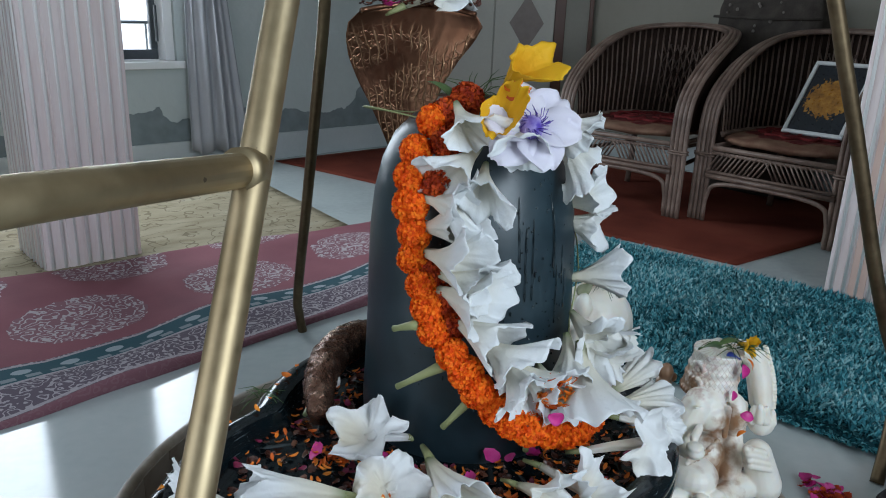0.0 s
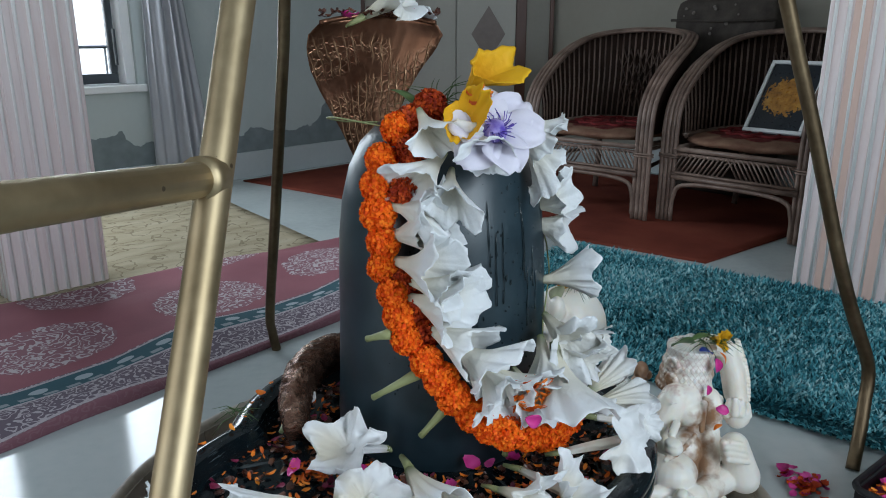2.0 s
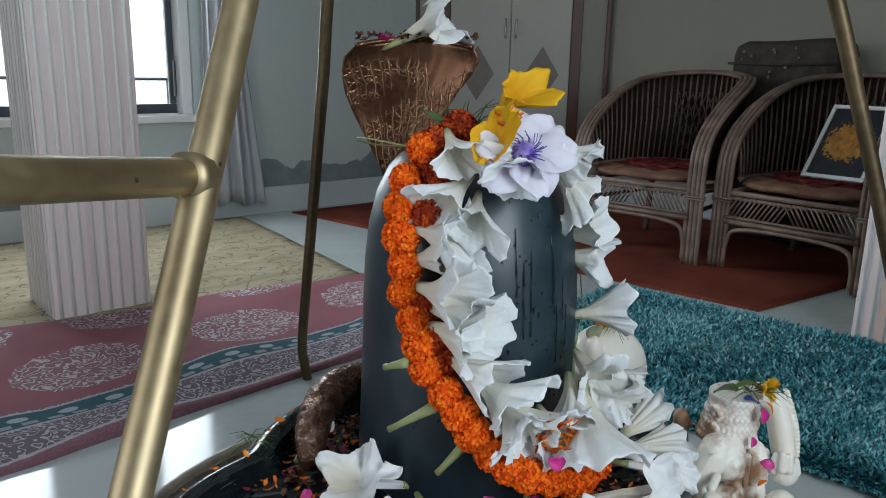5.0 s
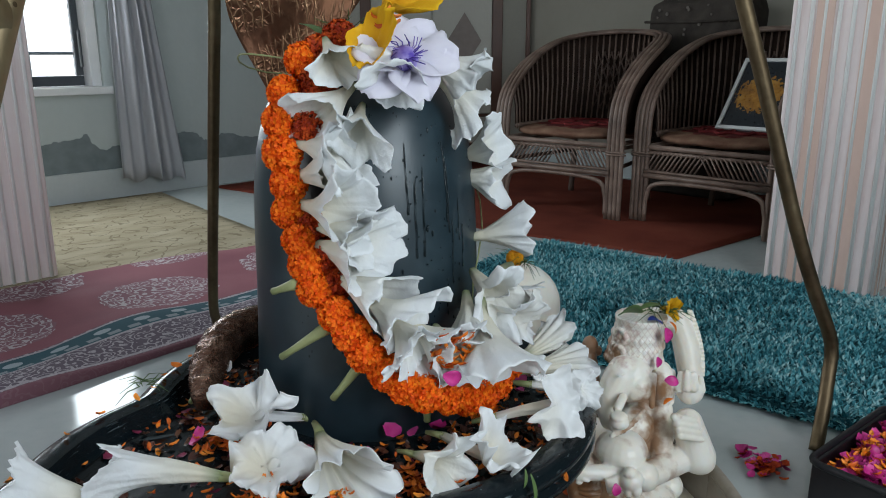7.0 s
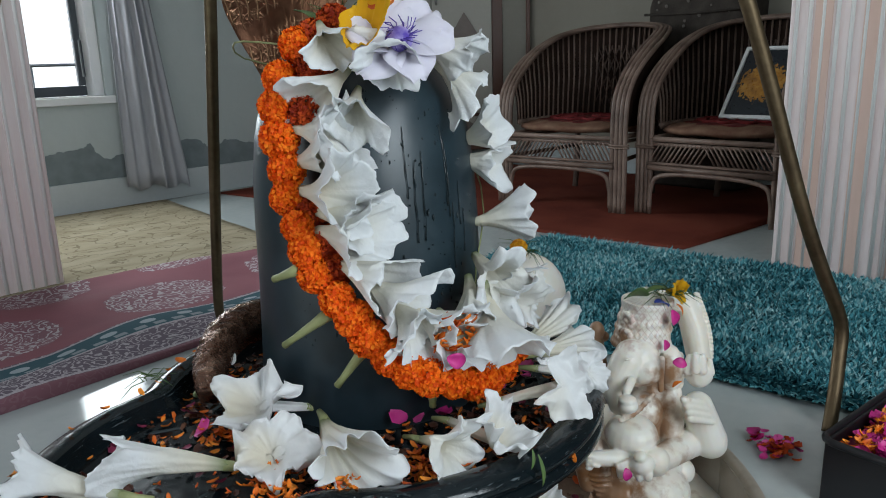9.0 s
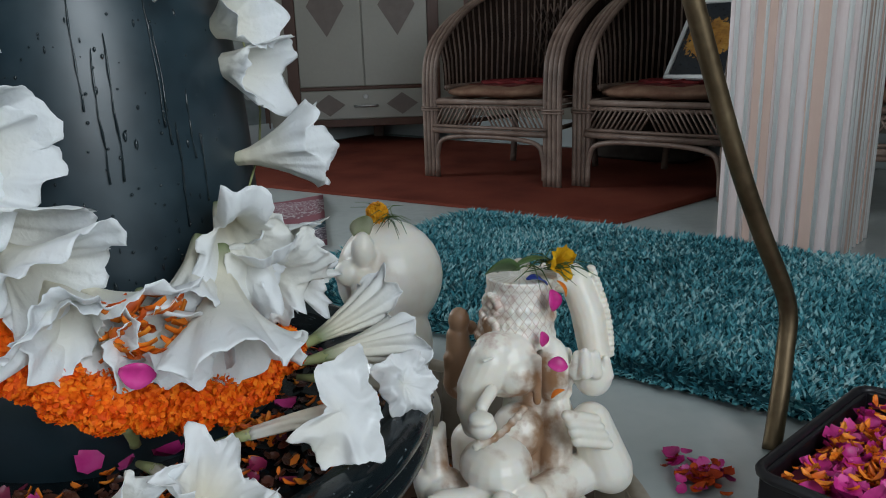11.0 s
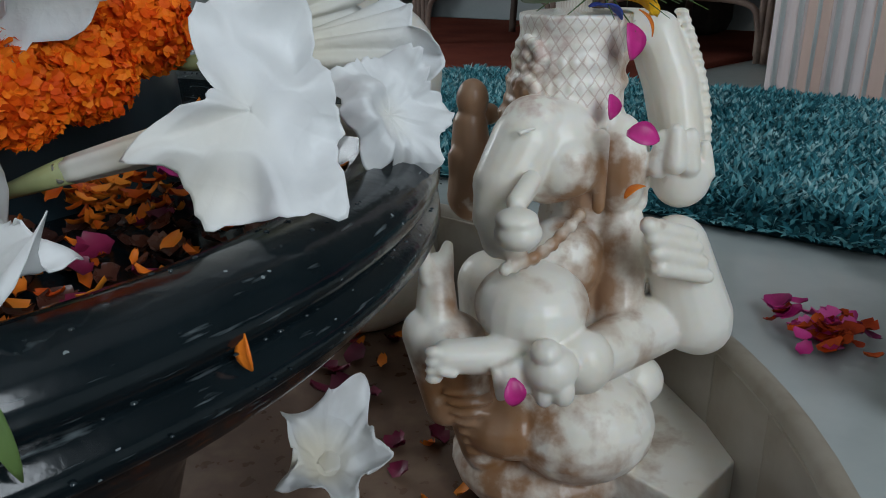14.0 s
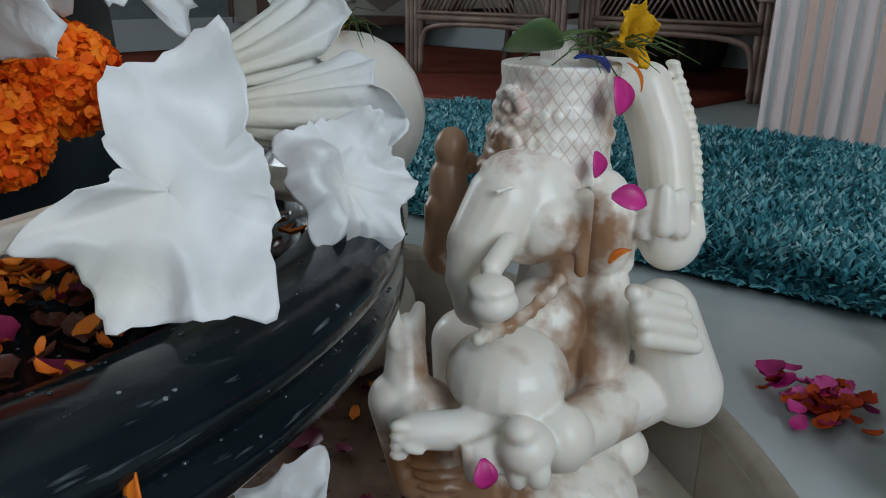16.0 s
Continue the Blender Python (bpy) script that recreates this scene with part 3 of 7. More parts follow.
def sweep(points, radii, seg=8, cap=True):
    """Vertices and faces of a round tube along points."""
    pts = [Vector(p) for p in points]
    if isinstance(radii, (int, float)):
        radii = [radii] * len(pts)
    verts, faces = [], []
    side = None
    for i, p in enumerate(pts):
        t = (pts[min(i + 1, len(pts) - 1)] - pts[max(i - 1, 0)]).normalized()
        if side is None:
            side = t.orthogonal().normalized()
        side = (side - t * side.dot(t)).normalized()
        other = t.cross(side)
        for k in range(seg):
            a = 2 * math.pi * k / seg
            verts.append(p + (side * math.cos(a) + other * math.sin(a)) * radii[i])
    for i in range(len(pts) - 1):
        for k in range(seg):
            k2 = (k + 1) % seg
            faces.append((i * seg + k, i * seg + k2, (i + 1) * seg + k2, (i + 1) * seg + k))
    if cap:
        faces.append(tuple(reversed(range(seg))))
        faces.append(tuple(range((len(pts) - 1) * seg, len(pts) * seg)))
    return verts, faces


def curve_points(ctrl, steps=6):
    """A smooth line through control points."""
    p = [Vector(c) for c in ctrl]
    p = [2 * p[0] - p[1]] + p + [2 * p[-1] - p[-2]]
    out = []
    for i in range(1, len(p) - 2):
        for s in range(steps):
            t = s / steps
            a, b, c, d = p[i - 1], p[i], p[i + 1], p[i + 2]
            out.append(0.5 * (2 * b + (c - a) * t + (2 * a - 5 * b + 4 * c - d) * t * t + (3 * b - a - 3 * c + d) * t ** 3))
    return out + [p[-2]]


def tube(name, points, radius, mat, parent=None, label="", seg=8):
    return mesh_ob(name, *sweep(points, radius, seg), mat, parent, label)


def lathe(profile, seg=64, wobble=None):
    """A turned body from (radius, height) pairs."""
    verts, faces = [], []
    for r, z in profile:
        for k in range(seg):
            a = 2 * math.pi * k / seg
            rr = r if wobble is None else r * wobble(a, z)
            verts.append((rr * math.cos(a), rr * math.sin(a), z))
    for i in range(len(profile) - 1):
        for k in range(seg):
            k2 = (k + 1) % seg
            faces.append((i * seg + k, i * seg + k2, (i + 1) * seg + k2, (i + 1) * seg + k))
    return verts, faces


# ---------- the room ----------
def slab_with_hole(name, axis, at, thick, lo, hi, holes, mat):
    """A wall in the room's axes with openings through it, as boxes round the openings."""
    bm = bmesh.new()
    cuts = sorted({lo, hi, *[h for o in holes for h in o[:2]]})
    for s, e in zip(cuts, cuts[1:]):
        spans = [(0.0, HIGH)]
        for h0, h1, z0, z1 in holes:
            if h0 <= s and e <= h1:
                spans = [(0.0, z0), (z1, HIGH)]
        for z0, z1 in spans:
            if z1 - z0 > 0.01:
                a, b = (s, min(at, at + thick), z0), (e, max(at, at + thick), z1)
                if axis == "a":
                    a, b = (min(at, at + thick), s, z0), (max(at, at + thick), e, z1)
                box(bm, a, b)
    bmesh.ops.remove_doubles(bm, verts=bm.verts, dist=1e-5)
    ob = part(name, bm, mat)
    ob.matrix_basis = ROOM
    return tagged(ob, kind="structure")


WIN = (0.42, 1.56, 0.51, 1.78)
tagged(slab_with_hole("wall_north", "b", B1, 0.2, A0 - 0.2, A1 + 0.2, [WIN], M["wall"]), "cream wall with damp-peeled grey foot and a window", "wall")
tagged(slab_with_hole("wall_east", "a", A1, 0.2, B0 - 0.2, B1, [], M["warm_wall"]), "plain warm-toned wall behind the cane chairs, coloured darker for its dimness", "wall")
# South and west walls are unseen, set close and dark to shape the light.
tagged(slab_with_hole("wall_south", "b", B0, -0.2, A0 - 0.2, A1 + 0.2, [(-0.03, 0.83, 0.54, 2.06)], M["dim_wall"]), "plain unseen wall, darkened to cut bounced light", "wall")
tagged(slab_with_hole("wall_west", "a", A0, -0.2, B0, B1, [(0.15, 1.65, 0.02, 2.05)], M["dim_wall"]), "plain unseen wall, darkened to cut bounced light", "wall")
ceiling = boxed("ceiling", (A0 - 0.2, B0 - 0.2, HIGH), (A1 + 0.2, B1 + 0.2, HIGH + 0.15), M["ceiling"], bevel=0)
ceiling.matrix_basis = ROOM
tagged(ceiling, "plain white ceiling", "ceiling", kind="structure")


def make_floor():
    """Polished floor with the round sunken pit cut out of it."""
    seg, r = 96, 0.56
    ring = [(CENTRE.x + r * math.cos(2 * math.pi * k / seg), CENTRE.y + r * math.sin(2 * math.pi * k / seg), 0) for k in range(seg)]
    bm = bmesh.new()
    inner = [bm.verts.new(v) for v in ring]
    outer = [bm.verts.new(ROOM @ Vector((a, b, 0))) for a, b in ((A0 - 0.2, B0 - 0.2), (A1 + 0.2, B0 - 0.2), (A1 + 0.2, B1 + 0.2), (A0 - 0.2, B1 + 0.2))]
    edges = [bm.edges.new((inner[i], inner[(i + 1) % seg])) for i in range(seg)] + [bm.edges.new((outer[i], outer[(i + 1) % 4])) for i in range(4)]
    bmesh.ops.triangle_fill(bm, use_beauty=True, edges=edges)
    for f in [f for f in bm.faces if (f.calc_center_median() - CENTRE).length < r * 0.98]:
        bm.faces.remove(f)
    for f in bm.faces:
        if f.normal.z < 0:
            f.normal_flip()
    me = bpy.data.meshes.new("floor")
    bm.to_mesh(me)
    bm.free()
    me.materials.append(M["floor"])
    tagged(new("floor", me), "polished pale vitrified floor with soft reflections", "floor", kind="structure")
    # the pit: a rounded lip, upright sides of narrow marble pieces, a flat bottom
    prof = [(r + 0.004, 0.0), (r - 0.004, 0.0015), (r - 0.010, -0.004), (r - 0.012, -0.012)]
    v, f = lathe(prof, seg)
    lip = mesh_ob("pit_rim", [Vector(p) + CENTRE for p in v], [tuple(reversed(q)) for q in f], M["pit"])
    tagged(lip, "worn marble rim of the sunken pit", "rim", kind="structure")
    bottom = thing("pit_lining", "round sunken pit lined with upright marble strips", "pit lining", pose(*CENTRE), kind="structure")
    bm = bmesh.new()
    bmesh.ops.create_cone(bm, cap_ends=True, segments=seg, radius1=r + 0.02, radius2=r + 0.02, depth=0.02, matrix=Matrix.Translation((0, 0, -0.14)))
    part("pit_floor", bm, M["pit_floor"], bottom, "stained marble bottom with shade painted in")
    n = 40
    wide = 2 * math.pi * (r - 0.002) / n
    first = boxed("strip", (-wide / 2 + 0.001, -0.006, -0.132), (wide / 2 - 0.001, 0.010, -0.011), M["pit"], bottom, bevel=0.0012)
    for k in range(n):
        a = 2 * math.pi * k / n
        m = pose((r - 0.004) * math.cos(a), (r - 0.004) * math.sin(a), random.uniform(-0.002, 0.001), 0, 0, math.degrees(a) + 90 + random.uniform(-1, 1))
        if k == 0:
            first.matrix_basis = m
        else:
            share("strip", first, bottom, m)


make_floor()

# skirting along the visible walls
for i, (lo, hi) in enumerate((((A0, B1 - 0.012, 0), (A1, B1, 0.135)), ((A1 - 0.012, B0, 0), (A1, B1 - 0.013, 0.135)))):
    ob = boxed("baseboard", lo, hi, M["skirt"], bevel=0.002)
    ob.matrix_basis = ROOM
    tagged(ob, "pale grey tile skirting", "baseboard", kind="structure")


def make_window():
    w = thing("window_1", "bright window with white frame and dark metal sashes", "window", ROOM, kind="structure")
    a0, a1, z0, z1 = WIN
    y = B1
    sill = boxed("window_sill", (a0 - 0.03, y - 0.03, z0 - 0.03), (a1 + 0.03, y + 0.16, z0 + 0.003), M["white_frame"], w, "white painted sill")
    for n, lo, hi in (("jamb", (a0, y + 0.02, z0 + 0.004), (a0 + 0.045, y + 0.12, z1)), ("jamb", (a1 - 0.045, y + 0.02, z0 + 0.004), (a1, y + 0.12, z1)), ("head", (a0 + 0.046, y + 0.02, z1 - 0.05), (a1 - 0.046, y + 0.12, z1))):
        boxed(n, lo, hi, M["white_frame"], w)
    for s0, s1, d in ((a0 + 0.05, a0 + 0.57, 0.05), (a0 + 0.57, a1 - 0.05, 0.085)):
        sash = boxed("sash", (s0, y + d, z0 + 0.006), (s1, y + d + 0.028, z0 + 0.05), M["dark_frame"], w, "dark metal sash")
        boxed("stile", (s0, y + d, z0 + 0.051), (s0 + 0.03, y + d + 0.028, z1 - 0.052), M["dark_frame"], sash)
        boxed("stile", (s1 - 0.03, y + d, z0 + 0.051), (s1, y + d + 0.028, z1 - 0.052), M["dark_frame"], sash)
        pane = boxed("pane", (s0 + 0.031, y + d + 0.011, z0 + 0.052), (s1 - 0.031, y + d + 0.015, z1 - 0.054), M["glass"], sash, "clear glass", bevel=0)
        pane.visible_shadow = False
    boxed("catch", (a1 - 0.085, y + 0.01, z0 + 0.09), (a1 - 0.075, y + 0.03, z0 + 0.25), M["dark_frame"], w)
    back = boxed("backdrop", (a0 - 1.6, y + 1.6, -0.4), (a1 + 1.6, y + 1.62, 2.9), M["outside"], bevel=0)
    back.matrix_basis = ROOM
    tagged(back, "glaring overcast daylight outside the window", "backdrop", kind="structure")
    rail = thing("balcony_railing", "thin white metal railing outside the window", "railing", ROOM)
    for z in (0.66, 0.42):
        tube("rail", [(a0 - 0.6, y + 0.9, z), (a1 + 0.6, y + 0.9, z)], 0.009, M["steel"], rail)
    for k in range(9):
        x = a0 - 0.55 + k * 0.24
        tube("bar", [(x, y + 0.9, -0.2), (x, y + 0.9, 0.66)], 0.006, M["steel"], rail)
    tube("post", [(a0 + 0.62, y + 0.86, -0.2), (a0 + 0.62, y + 0.86, 1.4)], 0.014, M["steel"], rail)


make_window()


def make_curtain():
    """A pleated curtain drawn to one side of the window."""
    cols, rows = 90, 26
    verts, faces = [], []
    for j in range(rows + 1):
        t = j / rows
        z = 0.085 + t * 1.95
        left, right = 1.572 + 0.03 * t, 1.888 - 0.10 * min(1, t * 2.2)
        for i in range(cols + 1):
            s = i / cols
            ph = s * 5.2 * 2 * math.pi + 0.4 * math.sin(7 * s)
            amp = (0.030 - 0.008 * t) * (0.6 + 0.4 * math.sin(3 + 9 * s))
            verts.append((left + (right - left) * s + 0.006 * math.sin(ph * 0.5 + 2 * t), B1 - 0.075 + amp * math.sin(ph) + 0.01 * math.sin(5 * t + 6 * s), z + (0.012 * math.sin(ph * 0.5 + 1) - 0.02 * s if j == 0 else 0)))
    for j in range(rows):
        for i in range(cols):
            k = j * (cols + 1) + i
            faces.append((k, k + 1, k + cols + 2, k + cols + 1))
    cur = thing("curtain", "grey pleated cloth curtain gathered beside the window", "curtain", ROOM)
    cloth = mesh_ob("cloth", verts, faces, M["curtain"], cur)
    sol = cloth.modifiers.new("thickness", "SOLIDIFY")
    sol.thickness = 0.002
    tube("rod", [(0.5, B1 - 0.075, 2.05), (2.0, B1 - 0.075, 2.05)], 0.011, M["steel"], cur)
    for x in (0.56, 1.94):
        boxed("bracket", (x - 0.012, B1 - 0.085, 2.03), (x + 0.012, B1 - 0.001, 2.07), M["steel"], cur)


make_curtain()


def make_pillar(a, b, name, strip, tint):
    """A square pillar clad in ribbed pink-and-cream panels."""
    p = thing(name, "square pillar clad in ribbed pinkish panels", "pillar", ROOM @ pose(a, b, 0), kind="structure")
    h = 0.14
    boxed("core", (-h, -h, 0), (h, h, HIGH), M["pillar"], p, bevel=0.004)
    for side in range(4):
        for x0, x1 in ((-0.075, -0.030), (0.045, 0.085)):
            ob = boxed("panel_strip", (x0, -h - 0.003, 0.0015), (x1, -h + 0.001, HIGH - 0.0015), M[strip], p, tint, bevel=0.001)
            ob.matrix_basis = pose(0, 0, 0, 0, 0, 90 * side)
    rib = None
    for side in range(4):
        for k in range(8):
            x = -h + 0.018 + k * (2 * h - 0.036) / 7
            m = pose(0, 0, 0, 0, 0, 90 * side) @ pose(x, -h + 0.0005, 0)
            if rib is None:
                v, f = sweep([(0, 0, 0.001), (0, 0, HIGH - 0.001)], 0.0056, 8)
                rib = mesh_ob("rib", v, f, M["rib"], p, "raised white rib")
                rib.matrix_basis = m
            else:
                share("rib", rib, p, m)


make_pillar(0.73, 2.45, "pillar_1", "pillar", "pale pinkish strip")
make_pillar(2.45, 0.62, "pillar_2", "peach", "peach strip")


# ---------- rugs ----------
def flat_rug(name, corners, thick, mat, label, wave=0.0, n=40):
    """A rug laid on the floor; corners in order near-left, near-right, far-right, far-left. Its own x runs along the near edge, y towards the far edge."""
    c = [Vector((*p, 0)) for p in corners]
    ex = (c[1] - c[0]).normalized()
    ey = Vector((-ex.y, ex.x, 0))
    base = Matrix(((ex.x, ey.x, 0, c[0].x), (ex.y, ey.y, 0, c[0].y), (0, 0, 1, 0), (0, 0, 0, 1)))
    inv = base.inverted()
    q = [inv @ p for p in c]
    verts, faces = [], []
    for j in range(n + 1):
        for i in range(n + 1):
            s, t = i / n, j / n
            p = (q[0] * (1 - s) + q[1] * s) * (1 - t) + (q[3] * (1 - s) + q[2] * s) * t
            edge = min(s, 1 - s, t, 1 - t)
            lift = wave * max(0, noise.noise((p.x * 3.1, p.y * 4.3, 2.0)) + 0.25) * 1.4
            shake = 0.35 * wave * noise.noise((p.x * 6, p.y * 6, 5.0)) if edge == 0 else 0
            verts.append((p.x + shake, p.y + shake, thick + lift * (1 if edge > 0 else 0.8)))
    m = n + 1
    for j in range(n):
        for i in range(n):
            k = j * m + i
            faces.append((k, k + 1, k + m + 1, k + m))
    rim = [i for i in range(m)] + [j * m + n for j in range(1, m)] + [n * m + i for i in range(n - 1, -1, -1)] + [j * m for j in range(n - 1, 0, -1)]
    low = len(verts)
    for k in rim:
        verts.append((verts[k][0], verts[k][1], 0.0006))
    for i, k in enumerate(rim):
        k2 = rim[(i + 1) % len(rim)]
        faces.append((k, low + i, low + (i + 1) % len(rim), k2))
    ob = mesh_ob(name, verts, faces, mat)
    ob.matrix_basis = base
    return tagged(ob, label, "rug")


def ab(a, b):
    p = ROOM @ Vector((a, b, 0))
    return (p.x, p.y)


flat_rug("red_rug", [ab(2.02, 3.42), ab(2.36, 1.06), ab(3.73, 0.90), ab(3.60, 3.42)], 0.006, M["red_rug"], "plain rust-red rug under the cane chairs")
flat_rug("beige_carpet", [ab(-0.6, 2.15), ab(1.60, 2.20), ab(1.76, 3.46), ab(-0.6, 3.46)], 0.005, M["beige"], "worn beige carpet beside the window wall", 0.003)
flat_rug("patterned_carpet", [(-1.38, 0.60), (0.16, 2.33), (0.10, 3.03), (-2.0, 1.40)], 0.009, M["brocade"], "dull rose patterned carpet with grey-blue border, rumpled", 0.020, 80)


def shag_rug():
    """A deep-pile teal rug: a backing and very many leaning tufts."""
    ex, ey = Vector((0.757, -0.653, 0)), Vector((0.653, 0.757, 0))
    base = Matrix(((ex.x, ey.x, 0, 0), (ex.y, ey.y, 0, 0), (0, 0, 1, 0), (0, 0, 0, 1)))
    x0, x1, y0, y1 = -1.27, 0.42, 1.50, 2.35
    rug = thing("shag_rug", "deep-pile teal and grey shaggy rug on the floor", "rug", base)
    boxed("backing", (x0, y0, 0.0008), (x1, y1, 0.014), M["shag_back"], rug, bevel=0.004)
    rng = np.random.default_rng(4)
    n = 80000
    x, y = rng.uniform(x0 - 0.005, x1 + 0.005, n), rng.uniform(y0 - 0.005, y1 + 0.005, n)
    length, wide = rng.uniform(0.016, 0.028, n), rng.uniform(0.0020, 0.0036, n)
    field = np.array([noise.noise((px * 2.2, py * 2.2, 1.0)) for px, py in zip(x, y)])
    ang = field * 5 + rng.normal(0, 1.7, n)
    lean = np.clip(rng.normal(0.85, 0.28, n), 0.15, 1.35)
    out = np.zeros((n, 2))
    out[:, 0] = (x > x1 - 0.03) * 1.2 - (x < x0 + 0.03) * 1.2
    out[:, 1] = (y > y1 - 0.03) * 1.2 - (y < y0 + 0.03) * 1.2
    dx, dy = np.cos(ang) * np.sin(lean) + out[:, 0], np.sin(ang) * np.sin(lean) + out[:, 1]
    nn = np.sqrt(dx ** 2 + dy ** 2) + 1e-6
    lim = np.minimum(nn, 1.1) / nn
    dx, dy = dx * lim, dy * lim
    up = np.cos(lean) * (nn < 1.2) + 0.25
    sx, sy = -np.sin(ang), np.cos(ang)
    v = np.zeros((n, 5, 3))
    for k, (t, w) in enumerate(((0.0, -1.0), (0.0, 1.0), (0.55, -0.9), (0.55, 0.9), (1.0, 0.0))):
        v[:, k, 0] = x + dx * length * t + sx * wide * w
        v[:, k, 1] = y + dy * length * t + sy * wide * w
        v[:, k, 2] = np.maximum(0.0015 + 0.0015 * t, 0.009 + up * length * (t - 0.42 * t * t) * 1.25)
    base_i = np.arange(n) * 5
    quads = np.stack([base_i, base_i + 1, base_i + 3, base_i + 2], 1)
    tris = np.stack([base_i + 2, base_i + 3, base_i + 4], 1)
    tufts = mesh_ob("pile", v.reshape(-1, 3), [tuple(q) for q in quads.tolist()] + [tuple(q) for q in tris.tolist()], M["shag"], rug, "teal and grey tufts")
    tufts["kind"] = "stuff"


shag_rug()


# ---------- cabinet in the corner ----------
def diamond_mesh(name, x, z, rx, rz, y, mat, parent, label):
    bm = bmesh.new()
    pts = [(x - rx, z), (x, z - rz), (x + rx, z), (x, z + rz)]
    front = [bm.verts.new((px, y - 0.003, pz)) for px, pz in pts]
    back = [bm.verts.new((px, y + 0.002, pz)) for px, pz in pts]
    bm.faces.new(front)
    for i in range(4):
        bm.faces.new((front[i], back[i], back[(i + 1) % 4], front[(i + 1) % 4]))
    return part(name, bm, mat, parent, label)


def make_cabinet():
    cab = thing("corner_cabinet", "pale corner cabinet with brown trim and diamond inlays", "cabinet", pose(0.245, 4.5, 0))
    # outline seen from above, front edge first
    plan = [(-0.395, 0.0), (0.395, 0.0), (0.56, 0.06), (0.08, 0.50), (0.03, 0.50), (-0.53, 0.06)]
    bm = bmesh.new()
    lo, hi = [bm.verts.new((*p, 0.11)) for p in plan], [bm.verts.new((*p, 1.9)) for p in plan]
    bm.faces.new(lo), bm.faces.new(hi)
    for i in range(len(plan)):
        k = (i + 1) % len(plan)
        bm.faces.new((lo[i], lo[k], hi[k], hi[i]))
    part("body", bm, M["laminate"], cab)
    for x in (-0.36, 0.36):
        boxed("foot", (x - 0.03, 0.05, 0.0), (x + 0.03, 0.11, 0.115), M["trim_wood"], cab)
    boxed("foot", (0.03, 0.38, 0.0), (0.09, 0.44, 0.115), M["trim_wood"], cab)
    for x in (-0.375, 0.375):
        boxed("post", (x - 0.03, -0.012, 0.105), (x + 0.03, 0.002, 1.92), M["trim_wood"], cab)
    for x, y in ((-0.535, 0.05), (0.56, 0.05)):
        boxed("corner_strip", (x - 0.012, y - 0.012, 0.105), (x + 0.012, y + 0.006, 1.92), M["trim_wood"], cab)
    boxed("rail", (-0.344, -0.010, 0.105), (0.344, 0.002, 0.145), M["trim_wood"], cab)
    boxed("rail", (-0.344, -0.010, 0.300), (0.344, 0.002, 0.318), M["trim_wood"], cab)
    drawer = boxed("drawer", (-0.342, -0.014, 0.149), (0.342, 0.002, 0.297), M["laminate"], cab, "pale drawer front")
    for x in (-0.195, 0.195):
        diamond_mesh("inlay", x, 0.222, 0.085, 0.058, -0.0145, M["diamond"], drawer, "taupe diamond inlay")
    tube("handle", curve_points([(-0.06, -0.014, 0.215), (-0.05, -0.034, 0.215), (0.05, -0.034, 0.215), (0.06, -0.014, 0.215)]), 0.006, M["steel"], drawer)
    bm = bmesh.new()
    bmesh.ops.create_cone(bm, cap_ends=True, segments=16, radius1=0.013, radius2=0.011, depth=0.012, matrix=pose(0, -0.018, 0.265, 90, 0, 0))
    part("lock", bm, M["steel"], drawer)
    for s in (-1, 1):
        lo, hi = sorted((s * 0.003, s * 0.342))
        door = boxed("door", (lo, -0.014, 0.321), (hi, 0.002, 1.86), M["laminate"], cab, "pale cabinet door")
        diamond_mesh("inlay", s * 0.185, 0.73, 0.098, 0.155, -0.0145, M["diamond"], door, "taupe diamond inlay")
        tube("handle", curve_points([(s * 0.03, -0.014, 0.93), (s * 0.03, -0.036, 0.94), (s * 0.03, -0.036, 1.02), (s * 0.03, -0.014, 1.03)]), 0.005, M["steel"], door)


make_cabinet()


